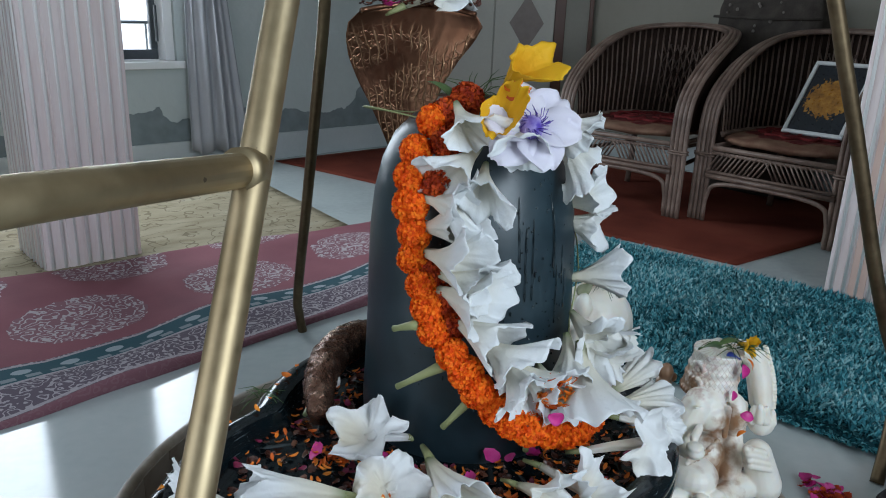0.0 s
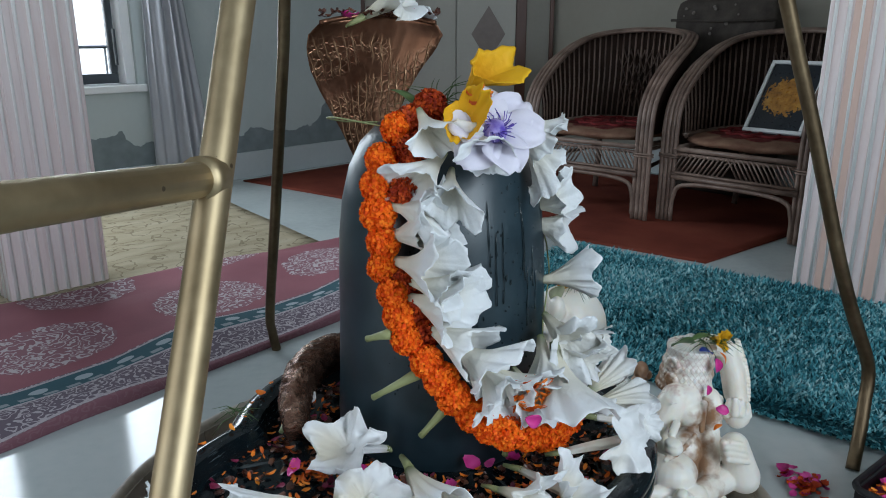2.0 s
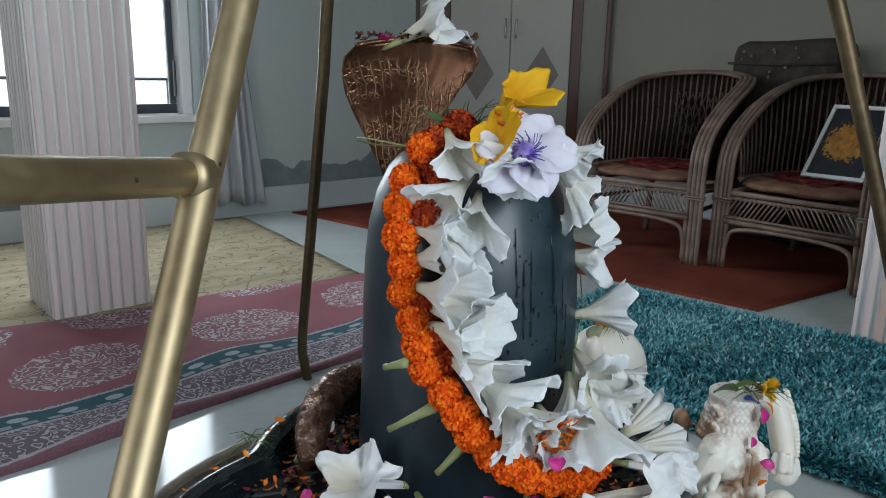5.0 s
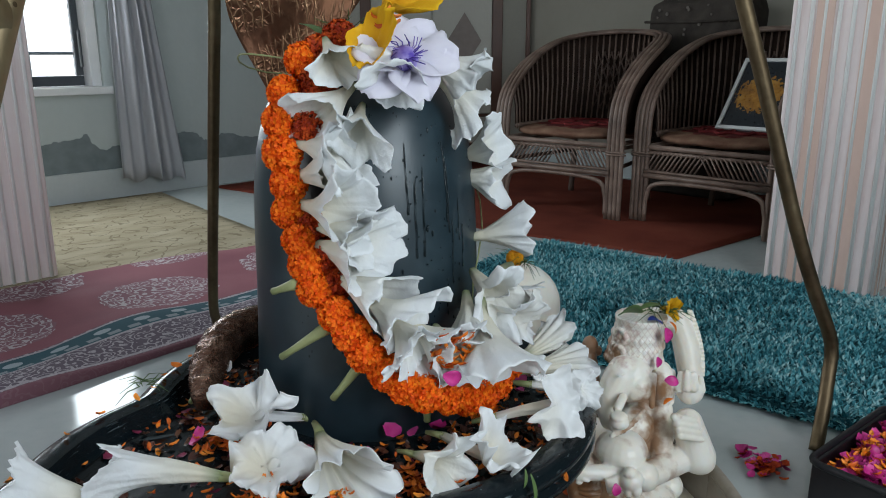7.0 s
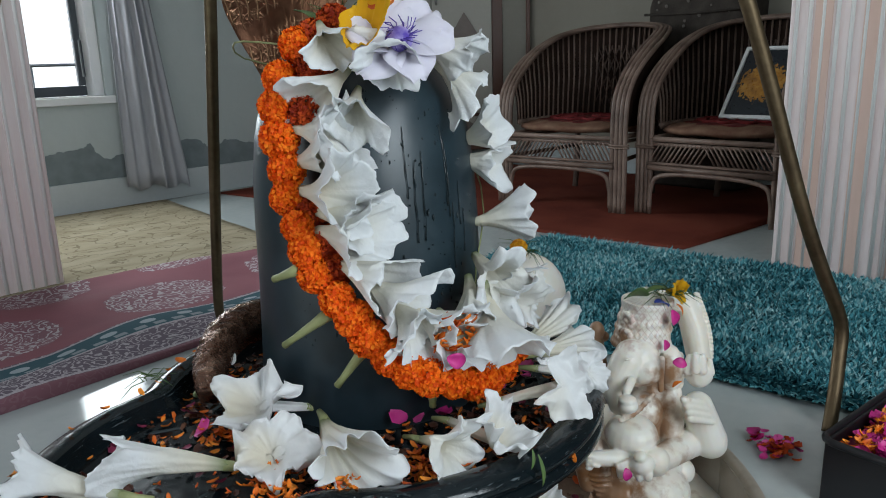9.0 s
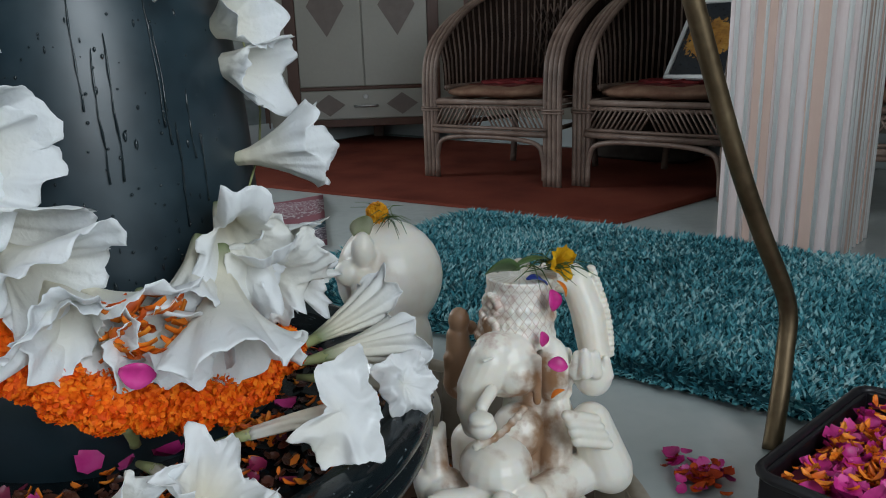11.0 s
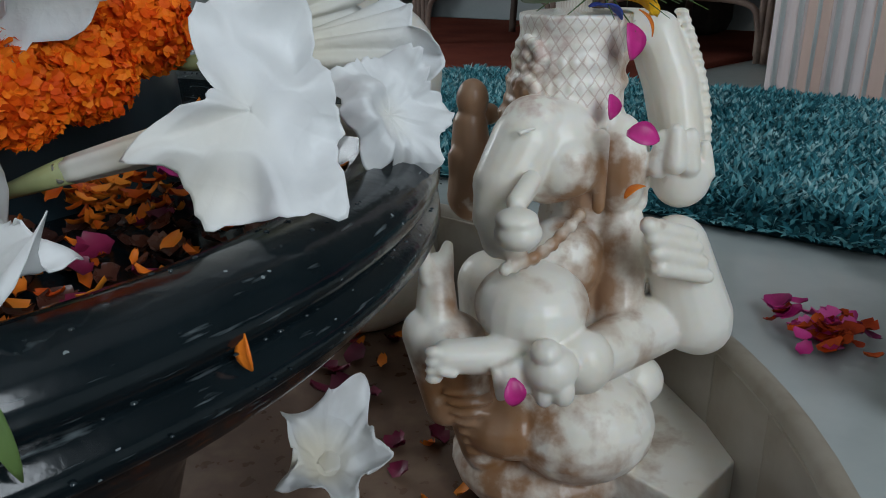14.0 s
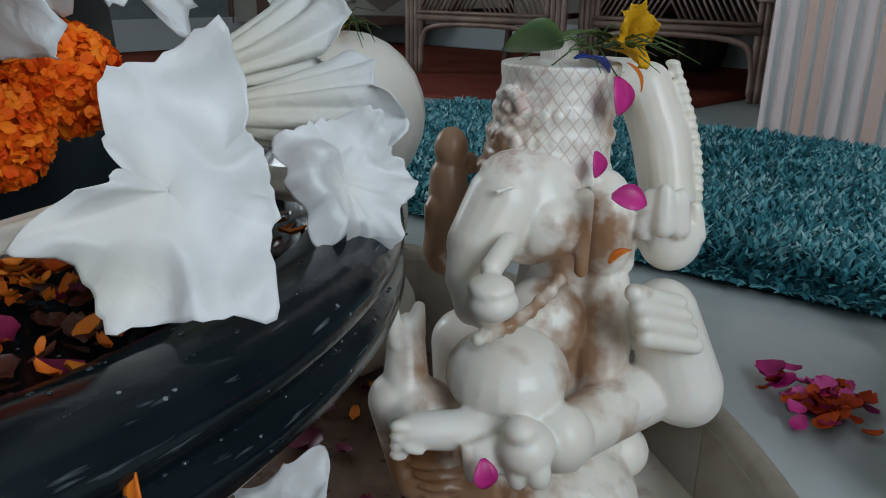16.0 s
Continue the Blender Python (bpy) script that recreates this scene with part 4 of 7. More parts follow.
# ---------- cane chairs ----------
def make_chair(m):
    """A low cane armchair: looped cane bundles, slatted back, slanted apron canes, a cushion."""
    ch = thing("cane_armchair", "greyish cane armchair with slatted back and maroon cushion", "chair", m, "cane armchairs along the wall")
    w = 0.270
    right = [(w, 0, 0.0), (w, 0.0, 0.17), (w, 0.0, 0.36), (w, 0.02, 0.465), (w, 0.09, 0.55), (w, 0.22, 0.635), (w - 0.010, 0.38, 0.700), (w - 0.055, 0.51, 0.735), (w - 0.15, 0.575, 0.75)]
    ctrl = [(-x, y, z) for x, y, z in right] + [(0, 0.595, 0.755)] + list(reversed(right))
    centre_line = curve_points(ctrl, 5)
    for k in range(4):
        off = (k - 1.5) * 0.0185
        pts = []
        for p in centre_line:
            rad = Vector((p.x, p.y - 0.15, 0)) if p.y > 0.12 else Vector((p.x, 0, 0))
            blend = min(1, max(0, (p.y - 0.02) / 0.2))
            flat = Vector((math.copysign(1, p.x) * (1 - blend) + blend * p.x / w, blend * (p.y - 0.1) * 2.4, 0))
            flat = flat.normalized() if flat.length > 1e-6 else rad
            pts.append(p + flat * off + Vector((0, 0, -abs(off) * 0.25 * blend)))
        tube("arm_loop", pts, 0.0098, M["cane"], ch, seg=7)
    # seat frame and cushion
    seat = [(-w + 0.02, 0.0), (w - 0.02, 0.0), (w - 0.012, 0.30), (w - 0.06, 0.49), (0, 0.555), (-w + 0.06, 0.49), (-w + 0.012, 0.30)]
    for z, r in ((0.296, 0.011), (0.276, 0.008)):
        tube("seat_frame", [(x, y, z) for x, y in seat + seat[:1]], r, M["cane"], ch, seg=6)
    tube("front_rail", [(-w + 0.02, -0.006, 0.185), (w - 0.02, -0.006, 0.185)], 0.011, M["cane"], ch)
    tube("front_rail", [(-w + 0.02, -0.008, 0.203), (w - 0.02, -0.008, 0.203)], 0.006, M["cane"], ch)
    bm = bmesh.new()
    bmesh.ops.create_uvsphere(bm, u_segments=28, v_segments=14, radius=1)
    for v in bm.verts:
        s = v.co.copy()
        f = 1.0 / max(1e-3, (abs(s.x) ** 4 + abs(s.y) ** 4) ** 0.25) if (abs(s.x) + abs(s.y)) > 1e-3 else 1
        r = math.hypot(s.x, s.y)
        k = 1 + (f * 1.0 - 1) * r * 0.75
        v.co = (s.x * k * (w - 0.010), 0.265 + s.y * k * 0.285, 0.33 + 0.026 * s.z + 0.006 * noise.noise((s.x * 3, s.y * 3, 0)))
    cushion = part("cushion", bm, M["cushion_tan"], ch, "tan cushion with maroon figure", True)
    bm = bmesh.new()
    ring = [bm.verts.new((0.200 * math.cos(a) * (1 + 0.09 * math.sin(9 * a)), 0.265 + 0.215 * math.sin(a) * (1 + 0.09 * math.sin(9 * a)), 0.3535)) for a in [2 * math.pi * i / 60 for i in range(60)]]
    hub = bm.verts.new((0, 0.265, 0.3660))
    for i in range(60):
        bm.faces.new((hub, ring[i], ring[(i + 1) % 60]))
    ext = bmesh.ops.extrude_face_region(bm, geom=bm.faces[:])
    bmesh.ops.translate(bm, verts=[v for v in ext["geom"] if isinstance(v, bmesh.types.BMVert)], vec=(0, 0, -0.003))
    part("motif", bm, M["cushion"], cushion, "woven maroon flower")
    ring = [(0.150 * math.cos(a) * (1 + 0.10 * math.sin(11 * a)), 0.255 + 0.150 * math.sin(a) * (1 + 0.10 * math.sin(11 * a)), 0.3600) for a in [2 * math.pi * i / 90 for i in range(91)]]
    tube("scroll", ring, 0.0065, M["motif"], cushion, "dark red scrolled ring", seg=5)
    for i in range(8):
        a = 2 * math.pi * i / 8
        tube("scroll", curve_points([(0.05 * math.cos(a), 0.255 + 0.05 * math.sin(a), 0.3635), (0.085 * math.cos(a + 0.25), 0.255 + 0.085 * math.sin(a + 0.25), 0.3625), (0.125 * math.cos(a), 0.255 + 0.125 * math.sin(a), 0.3610)], 4), 0.006, M["motif"], cushion, seg=5)
    # slanted apron canes
    n = 25
    for k in range(n):
        x = -w + 0.045 + k * (2 * w - 0.09) / (n - 1)
        lean = 0.024 if k < n // 2 else -0.024
        tube("apron_cane", [(x - lean, -0.004, 0.205), (x + lean, -0.004, 0.282)], 0.0038, M["cane"], ch, seg=5)
    # arched brace under the seat
    tube("brace", curve_points([(-w + 0.03, -0.004, 0.02), (-w + 0.035, -0.004, 0.10), (-w + 0.075, -0.004, 0.155), (0, -0.004, 0.168), (w - 0.075, -0.004, 0.155), (w - 0.035, -0.004, 0.10), (w - 0.03, -0.004, 0.02)], 5), 0.009, M["cane"], ch)
    for s in (-1, 1):
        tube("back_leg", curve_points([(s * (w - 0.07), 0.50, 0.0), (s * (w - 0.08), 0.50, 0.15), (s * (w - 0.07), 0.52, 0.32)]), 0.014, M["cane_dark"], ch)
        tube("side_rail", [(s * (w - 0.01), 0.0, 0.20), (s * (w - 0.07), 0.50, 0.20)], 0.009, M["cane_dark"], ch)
        for z in (0.262, 0.272):
            tube("binding", [(s * w + math.cos(a) * 0.043, math.sin(a) * 0.014, z) for a in [2 * math.pi * i / 12 for i in range(13)]], 0.004, M["cane"], ch, seg=5)
    # back rail and slats
    loop = [p for p in centre_line if p.z > 0.52]
    nsl = 44
    for k in range(nsl):
        p = loop[round(1 + k * (len(loop) - 3) / (nsl - 1))] if len(loop) > nsl else None
        t = k / (nsl - 1) * (len(loop) - 1)
        i = min(int(t), len(loop) - 2)
        p = loop[i].lerp(loop[i + 1], t - i)
        foot = Vector((p.x * 0.90, 0.10 + (p.y - 0.10) * 0.88, 0.33))
        mid = (p + foot) / 2 + Vector((0, 0.012, 0))
        tube("back_slat", [foot, mid, p], 0.0042, M["cane"], ch, seg=5)
    verts, faces = [], []
    for p in loop:
        foot = Vector((p.x * 0.91, 0.10 + (p.y - 0.10) * 0.90, 0.335))
        for t in (0.0, 0.25, 0.5, 0.75, 0.985):
            v = foot.lerp(p, t) + Vector((0, 0.012 * math.sin(math.pi * t), 0))
            away = Vector((v.x, v.y - 0.10, 0)).normalized() * 0.006
            verts.append(v + away)
    for i in range(len(loop) - 1):
        for j in range(4):
            b = i * 5 + j
            faces.append((b, b + 5, b + 6, b + 1))
    weave = mesh_ob("woven_back", verts, faces, M["weave"], ch, "woven back behind the slats, coloured near-black")
    weave.modifiers.new("thickness", "SOLIDIFY").thickness = 0.004
    inner = [Vector((p.x * 0.91, 0.10 + (p.y - 0.10) * 0.90, 0.345)) for p in loop]
    tube("back_rail", inner, 0.010, M["cane"], ch, seg=6)
    for k in range(9):
        for s in (-1, 1):
            x = -0.14 + k * 0.035
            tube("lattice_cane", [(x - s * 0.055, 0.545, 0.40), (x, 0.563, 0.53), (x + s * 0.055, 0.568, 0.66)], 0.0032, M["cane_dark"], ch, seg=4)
    return ch


def seat_pose(a, b, turn=0.0):
    """A chair whose front legs stand on the line a, centred at b, facing the shrine."""
    return ROOM @ pose(a, b, 0.007, 0, 0, -90 + turn)


first_chair = make_chair(seat_pose(2.70, 1.80, 5))
copy_thing(first_chair, seat_pose(2.79, 1.185, -1))
copy_thing(first_chair, seat_pose(2.79, 0.50, -3))


def make_picture():
    pic = thing("framed_picture", "framed golden picture leaning on the chair cushion", "picture", seat_pose(2.79, 1.185, -1) @ pose(0.045, 0.20, 0.366, 50, 0, 0))
    w, h, t = 0.115, 0.345, 0.016
    boxed("backing", (-w, 0.0, -0.012), (w, h, -0.004), M["dark_frame"], pic)
    for lo, hi in (((-w, 0, -0.004), (w, t, 0.008)), ((-w, h - t, -0.004), (w, h, 0.008)), ((-w, t + 0.0005, -0.004), (-w + t, h - t - 0.0005, 0.008)), ((w - t, t + 0.0005, -0.004), (w, h - t - 0.0005, 0.008))):
        boxed("moulding", lo, hi, M["white_frame"], pic, "pale silvery frame")
    art = material("golden_print", [(0.10, 0.035, 0.006), (0.38, 0.17, 0.02), (0.62, 0.36, 0.07)], 0.3, scale=24, fine=90, bump=0)
    n, link, bsdf = nodes_of(art)
    far = n.new("ShaderNodeVectorMath")
    far.operation = "DISTANCE"
    link(n.new("ShaderNodeTexCoord").outputs["Object"], far.inputs[0])
    far.inputs[1].default_value = (0.0, h * 0.50, 0.0)
    blur = n.new("ShaderNodeTexNoise")
    blur.inputs["Scale"].default_value = 16
    inside = maths(art, "LESS_THAN", maths(art, "ADD", far.outputs["Value"], maths(art, "MULTIPLY", blur.outputs[0], 0.10)), 0.135)
    link(mixed(art, inside, (0.006, 0.010, 0.016), bsdf.inputs["Base Color"].links[0].from_socket), bsdf.inputs["Base Color"])
    boxed("print", (-w + t, t, -0.004), (w - t, h - t, 0.001), art, pic, "dark print with a golden figure", bevel=0)


make_picture()


def make_bag():
    """A rolled bundle in dotted cloth that stands behind the chairs."""
    bag = thing("cloth_bundle", "dark dotted cloth bundle standing behind the cane chairs", "bundle", ROOM @ pose(3.52, 1.57, 0))
    bm = bmesh.new()
    box(bm, (-0.12, -0.25, 0.0), (0.12, 0.25, 0.90), 0.06)
    bmesh.ops.subdivide_edges(bm, edges=bm.edges[:], cuts=3, use_grid_fill=True)
    for v in bm.verts:
        v.co += Vector((0.010 * noise.noise(v.co * 6), 0.008 * noise.noise(v.co * 5 + Vector((3, 0, 0))), 0.010 * noise.noise(v.co * 7) if v.co.z > 0.1 else 0))
    body = part("bundle_body", bm, M["bag"], bag, smooth=True)
    for k in range(15):
        a, z = random.uniform(-0.22, 0.22), random.uniform(0.62, 0.87)
        bm = bmesh.new()
        bmesh.ops.create_uvsphere(bm, u_segments=8, v_segments=5, radius=random.uniform(0.005, 0.009), matrix=Matrix.Translation((-0.124, a, z)) @ Matrix.Diagonal((0.35, 1, 1, 1)))
        part("dot", bm, M["bagdot"], body)
    tube("cord", [(-0.126, -0.245, 0.80), (-0.130, 0.0, 0.795), (-0.126, 0.245, 0.80)], 0.006, M["bag"], bag)


make_bag()


# ---------- brass tripod ----------
def make_tripod():
    st = thing("brass_tripod", "tall brass tube tripod standing over the black stone", "tripod stand")
    apex = Vector((0.02, 1.09, 1.74))
    tube("leg", curve_points([(-0.184, 0.06, -0.0), (-0.190, 0.10, 0.02), (-0.142, 0.385, 0.5), (-0.126, 0.489, 0.677), (-0.106, 0.619, 0.9), apex - Vector((0.03, 0.02, 0))], 8), 0.0117, M["brass"], st, seg=20)
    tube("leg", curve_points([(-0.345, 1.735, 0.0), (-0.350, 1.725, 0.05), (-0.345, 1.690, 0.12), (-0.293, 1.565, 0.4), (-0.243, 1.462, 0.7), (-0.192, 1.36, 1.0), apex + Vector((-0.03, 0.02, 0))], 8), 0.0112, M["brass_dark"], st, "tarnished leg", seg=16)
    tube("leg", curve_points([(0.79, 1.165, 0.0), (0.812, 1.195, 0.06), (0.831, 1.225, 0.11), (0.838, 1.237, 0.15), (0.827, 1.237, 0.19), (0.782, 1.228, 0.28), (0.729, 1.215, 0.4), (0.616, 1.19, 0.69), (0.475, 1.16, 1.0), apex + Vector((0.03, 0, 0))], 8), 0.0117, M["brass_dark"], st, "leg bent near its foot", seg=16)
    tube("cross_bar", [(-0.129, 0.484, 0.674), (-0.175, 0.33, 0.692), (-0.30, -0.05, 0.73)], 0.0115, M["brass"], st, seg=20)
    tube("weld", [(-0.1275, 0.4865, 0.674), (-0.1330, 0.472, 0.676)], 0.0145, M["brass"], st, seg=16)
    bm = bmesh.new()
    bmesh.ops.create_uvsphere(bm, u_segments=24, v_segments=14, radius=0.055, matrix=Matrix.Translation(apex) @ Matrix.Diagonal((1, 1, 0.6, 1)))
    part("crown_plate", bm, M["brass"], st, smooth=True)


make_tripod()


# ---------- the black stone and its basin ----------
BASE = Vector((0.04, 1.02, 0))           # middle of the basin
RIM = 0.316


def basin_reach(a):
    """How far the basin's outline lies from its middle, with the spout to one side."""
    spout = math.atan2(-0.76, -0.65)
    d = (a - spout + math.pi) % (2 * math.pi) - math.pi
    r = RIM
    if abs(d) < 1.2:
        s, c = abs(math.sin(d)), math.cos(d)
        t = 0.235 / max(1e-4, s + 0.27 * c)
        if d < 0:
            t = float(np.interp(math.degrees(-d), (0, 19.5, 32, 46), (0.60, 0.445, 0.390, RIM)))
        r = max(RIM, min(t, 0.60 / c))
    return r


def make_basin():
    seg = 220
    reach = [basin_reach(2 * math.pi * k / seg) for k in range(seg)]
    for _ in range(3):
        reach = [(reach[k - 1] + 2 * reach[k] + reach[(k + 1) % seg]) / 4 for k in range(seg)]
    prof = [("f", 0.30, 0.172), ("o", -0.085, 0.168), ("o", -0.062, 0.170), ("o", -0.050, 0.182), ("o", -0.040, 0.197), ("o", -0.022, 0.203), ("o", -0.008, 0.200), ("o", 0.0, 0.193), ("o", 0.001, 0.185), ("o", -0.003, 0.179), ("o", -0.006, 0.176), ("o", 0.0, 0.171), ("o", 0.001, 0.163), ("o", -0.006, 0.157), ("o", -0.011, 0.154), ("o", -0.012, 0.149), ("o", -0.019, 0.141), ("o", -0.036, 0.128), ("o", -0.062, 0.108), ("o", -0.096, 0.083), ("o", -0.134, 0.048), ("o", -0.162, -0.005), ("f", 0.42, -0.08), ("f", 0.42, -0.131)]
    basin = thing("stone_basin", "wet black stone basin with grooved rim and a spout", "stone basin")
    for name, first, last, note in (("bowl", 0, 4, "shallow wet bowl"), ("rim", 4, 10, "rounded rim with a groove"), ("band", 10, 16, "grooved outer band"), ("foot", 16, len(prof) - 1, "undercut foot")):
        verts, faces = [], []
        for kind, out, z in prof[first:last + 1]:
            for k in range(seg):
                a = 2 * math.pi * k / seg
                r = reach[k] * out if kind == "f" else reach[k] + out
                r *= 1 + 0.004 * noise.noise((math.cos(a) * 3, math.sin(a) * 3, z * 8))
                verts.append((BASE.x + r * math.cos(a), BASE.y + r * math.sin(a), z))
        for i in range(last - first):
            for k in range(seg):
                k2 = (k + 1) % seg
                faces.append((i * seg + k, (i + 1) * seg + k, (i + 1) * seg + k2, i * seg + k2))
        if first == 0:
            faces.append(tuple(range(seg)))
        mesh_ob(name, verts, faces, M["stone_wet"], basin, note)


make_basin()


def make_stone():
    prof = [(0.158, 0.166), (0.160, 0.20), (0.157, 0.26), (0.154, 0.34), (0.152, 0.42), (0.149, 0.48), (0.143, 0.53), (0.132, 0.575), (0.115, 0.61), (0.09, 0.635), (0.06, 0.65), (0.03, 0.657), (0.001, 0.659)]
    v, f = lathe([(p[0], p[1] - 0.166) for p in prof], 72, lambda a, z: 1 + 0.008 * math.sin(2 * a + 1) + 0.006 * math.sin(3 * a + z * 9))
    ob = mesh_ob("upright_stone", v, f, M["stone"])
    ob.matrix_basis = pose(CENTRE.x, CENTRE.y, 0.1685)
    tagged(ob, "wet black domed upright stone with water drops", "stone pillar")
    # drops and runs of water on the side that faces the flowers
    bm = bmesh.new()
    for _ in range(240):
        a, z = radians(random.uniform(-120, -20)), random.uniform(0.28, 0.60)
        r = float(np.interp(z, [p[1] for p in prof], [p[0] for p in prof])) + 0.0004
        s = random.uniform(0.0006, 0.0016)
        bmesh.ops.create_icosphere(bm, subdivisions=1, radius=s, matrix=Matrix.Translation((CENTRE.x + r * math.cos(a), CENTRE.y + r * math.sin(a), z)) @ Matrix.Diagonal((1, 1, random.choice((1, 1, 1.5, 3)), 1)))
    for _ in range(8):
        a, z0 = radians(random.uniform(-82, -28)), random.uniform(0.42, 0.58)
        drop = random.uniform(0.05, 0.14)
        pts = []
        for i in range(9):
            z = z0 - drop * i / 8
            r = float(np.interp(z, [p[1] for p in prof], [p[0] for p in prof])) * 1.004 + 0.0004
            a2 = a + 0.012 * noise.noise((z * 40, a * 9, 0))
            pts.append(Vector((CENTRE.x + r * math.cos(a2), CENTRE.y + r * math.sin(a2), z)))
        v, f = sweep(pts, [0.00035 + 0.0003 * (i % 3) for i in range(9)], 5)
        vs = [bm.verts.new(x) for x in v]
        for face in f:
            bm.faces.new([vs[i] for i in face])
    drops = part("water_drops", bm, M["water"], None, smooth=True)
    tagged(drops, "clear water drops on the black stone", "water", kind="stuff")


def water_skin():
    m = bpy.data.materials.new("water")
    m.use_nodes = True
    b = m.node_tree.nodes["Principled BSDF"]
    b.inputs["Base Color"].default_value = (0.02, 0.03, 0.035, 1)
    b.inputs["Roughness"].default_value, b.inputs["Specular IOR Level"].default_value = 0.04, 0.6
    return m


M["water"] = water_skin()
make_stone()


def rim_drops():
    """Beads of water along the basin's rim and grooves."""
    body_v, body_f = [], []
    v0, f0 = [Vector(c) for c in ((1, 0, 0), (0, 1, 0), (-1, 0, 0), (0, -1, 0), (0.6, 0.6, 0.7), (-0.6, 0.6, 0.7), (-0.6, -0.6, 0.7), (0.6, -0.6, 0.7), (0, 0, 1))], [(0, 1, 4), (1, 2, 5), (2, 3, 6), (3, 0, 7), (0, 4, 7), (1, 5, 4), (2, 6, 5), (3, 7, 6), (4, 5, 8), (5, 6, 8), (6, 7, 8), (7, 4, 8)]
    rng = random.Random(21)
    for _ in range(420):
        a = rng.uniform(0, 2 * math.pi)
        off, z = rng.choice(((-0.022, 0.2028), (-0.012, 0.2008), (-0.030, 0.2002), (0.0015, 0.181), (0.0015, 0.166)))
        r, s = basin_reach(a) + off, rng.uniform(0.0004, 0.0013)
        at = Vector((BASE.x + r * math.cos(a), BASE.y + r * math.sin(a), z))
        b = len(body_v)
        body_v += [at + Vector((v.x, v.y, v.z * 0.55)) * s for v in v0]
        body_f += [tuple(b + i for i in f) for f in f0]
    tagged(mesh_ob("water_drops", body_v, body_f, M["water"]), "beads of water along the basin rim", "water", kind="stuff")


rim_drops()


def make_cobra():
    """A cast copper cobra whose hood rises behind the stone and whose body lies round its foot."""
    cobra = thing("copper_cobra", "cast copper cobra with spread ribbed hood behind the stone", "cobra figure")
    HOOD_Z = (0.50, 0.564, 0.60, 0.635, 0.67, 0.705, 0.735, 0.757, 0.775)
    HOOD_HALF = (0.030, 0.031, 0.040, 0.053, 0.069, 0.086, 0.099, 0.102, 0.086)
    HOOD_MID = (-0.062, -0.066, -0.072, -0.075, -0.076, -0.072, -0.062, -0.054, -0.050)
    verts, faces = [], []
    rows, cols = 30, 24
    for side in (0, 1):
        for j in range(rows + 1):
            t = j / rows
            z = 0.50 + 0.275 * t
            half = float(np.interp(z, HOOD_Z, HOOD_HALF))
            mid_x, mid_y = float(np.interp(z, HOOD_Z, HOOD_MID)), 1.235 + 0.03 * t - 0.05 * t * t
            for i in range(cols + 1):
                s = -1 + 2 * i / cols
                x = s * half
                y = -0.035 * t * s * s + 0.020 * (1 - s * s) * (1 if side else -0.1)
                y += 0.0025 * math.sin(s * 30) * (0.2 + 0.3 * t) * (0 if side else 1)
                crest = 0.012 * (1 - s * s) * max(0, (t - 0.8) / 0.2)
                verts.append((mid_x + x, mid_y + y, z + crest))
    m = cols + 1
    one = (rows + 1) * m
    for j in range(rows):
        for i in range(cols):
            k = j * m + i
            faces.append((k, k + 1, k + m + 1, k + m))
            faces.append((one + k, one + k + m, one + k + m + 1, one + k + 1))
    edge = [i for i in range(m)] + [j * m + cols for j in range(1, rows + 1)] + [rows * m + i for i in range(cols - 1, -1, -1)] + [j * m for j in range(rows - 1, 0, -1)]
    for i, k in enumerate(edge):
        k2 = edge[(i + 1) % len(edge)]
        faces.append((k, one + k, one + k2, k2))
    mesh_ob("hood", verts, faces, M["copper"], cobra, "ribbed copper hood")
    lip = [(-0.05 + 0.086 * s, 1.215 - 0.035 * s * s, 0.774 + 0.012 * (1 - s * s)) for s in [-1 + 2 * i / 20 for i in range(21)]]
    tube("hood_edge", lip, 0.0040, M["copper"], cobra)
    neck = curve_points([(-0.064, 1.248, 0.56), (-0.055, 1.262, 0.45), (-0.045, 1.268, 0.32), (-0.06, 1.262, 0.22)], 6)
    tube("neck", neck, [0.030] * 12 + [0.028] * (len(neck) - 12), M["copper"], cobra, seg=14)
    coil = []
    for k in range(150):
        t = k / 149
        a = radians(118 + t * 92)
        r = 0.200 + 0.040 * t ** 2
        coil.append((CENTRE.x + r * math.cos(a), CENTRE.y + r * math.sin(a), 0.205 + 0.040 * math.sin(t * math.pi * 0.92)))
    cv, cf = sweep(coil, [0.031 * (1 - 0.50 * (k / 149) ** 4) for k in range(150)], 36)
    hub = [Vector(coil[min(149, k // 36)]) for k in range(len(cv))]
    cv = [Vector(v) + (Vector(v) - h).normalized() * (0.0034 * noise.noise(Vector(v) * 95) + 0.0030 * abs(noise.noise(Vector(v) * 210))) for k, (v, h) in enumerate(zip(cv, hub))]
    mesh_ob("coil", cv, cf, M["wet_copper"], cobra, "rough wet scaly coil")


make_cobra()


# ---------- marble statues ----------
class Solid:
    """Vertices and faces of overlapping closed shapes, to be fused into one carved body."""

    def __init__(self):
        self.verts, self.faces = [], []

    def add(self, verts, faces):
        b = len(self.verts)
        self.verts += verts
        self.faces += [tuple(b + i for i in f) for f in faces]


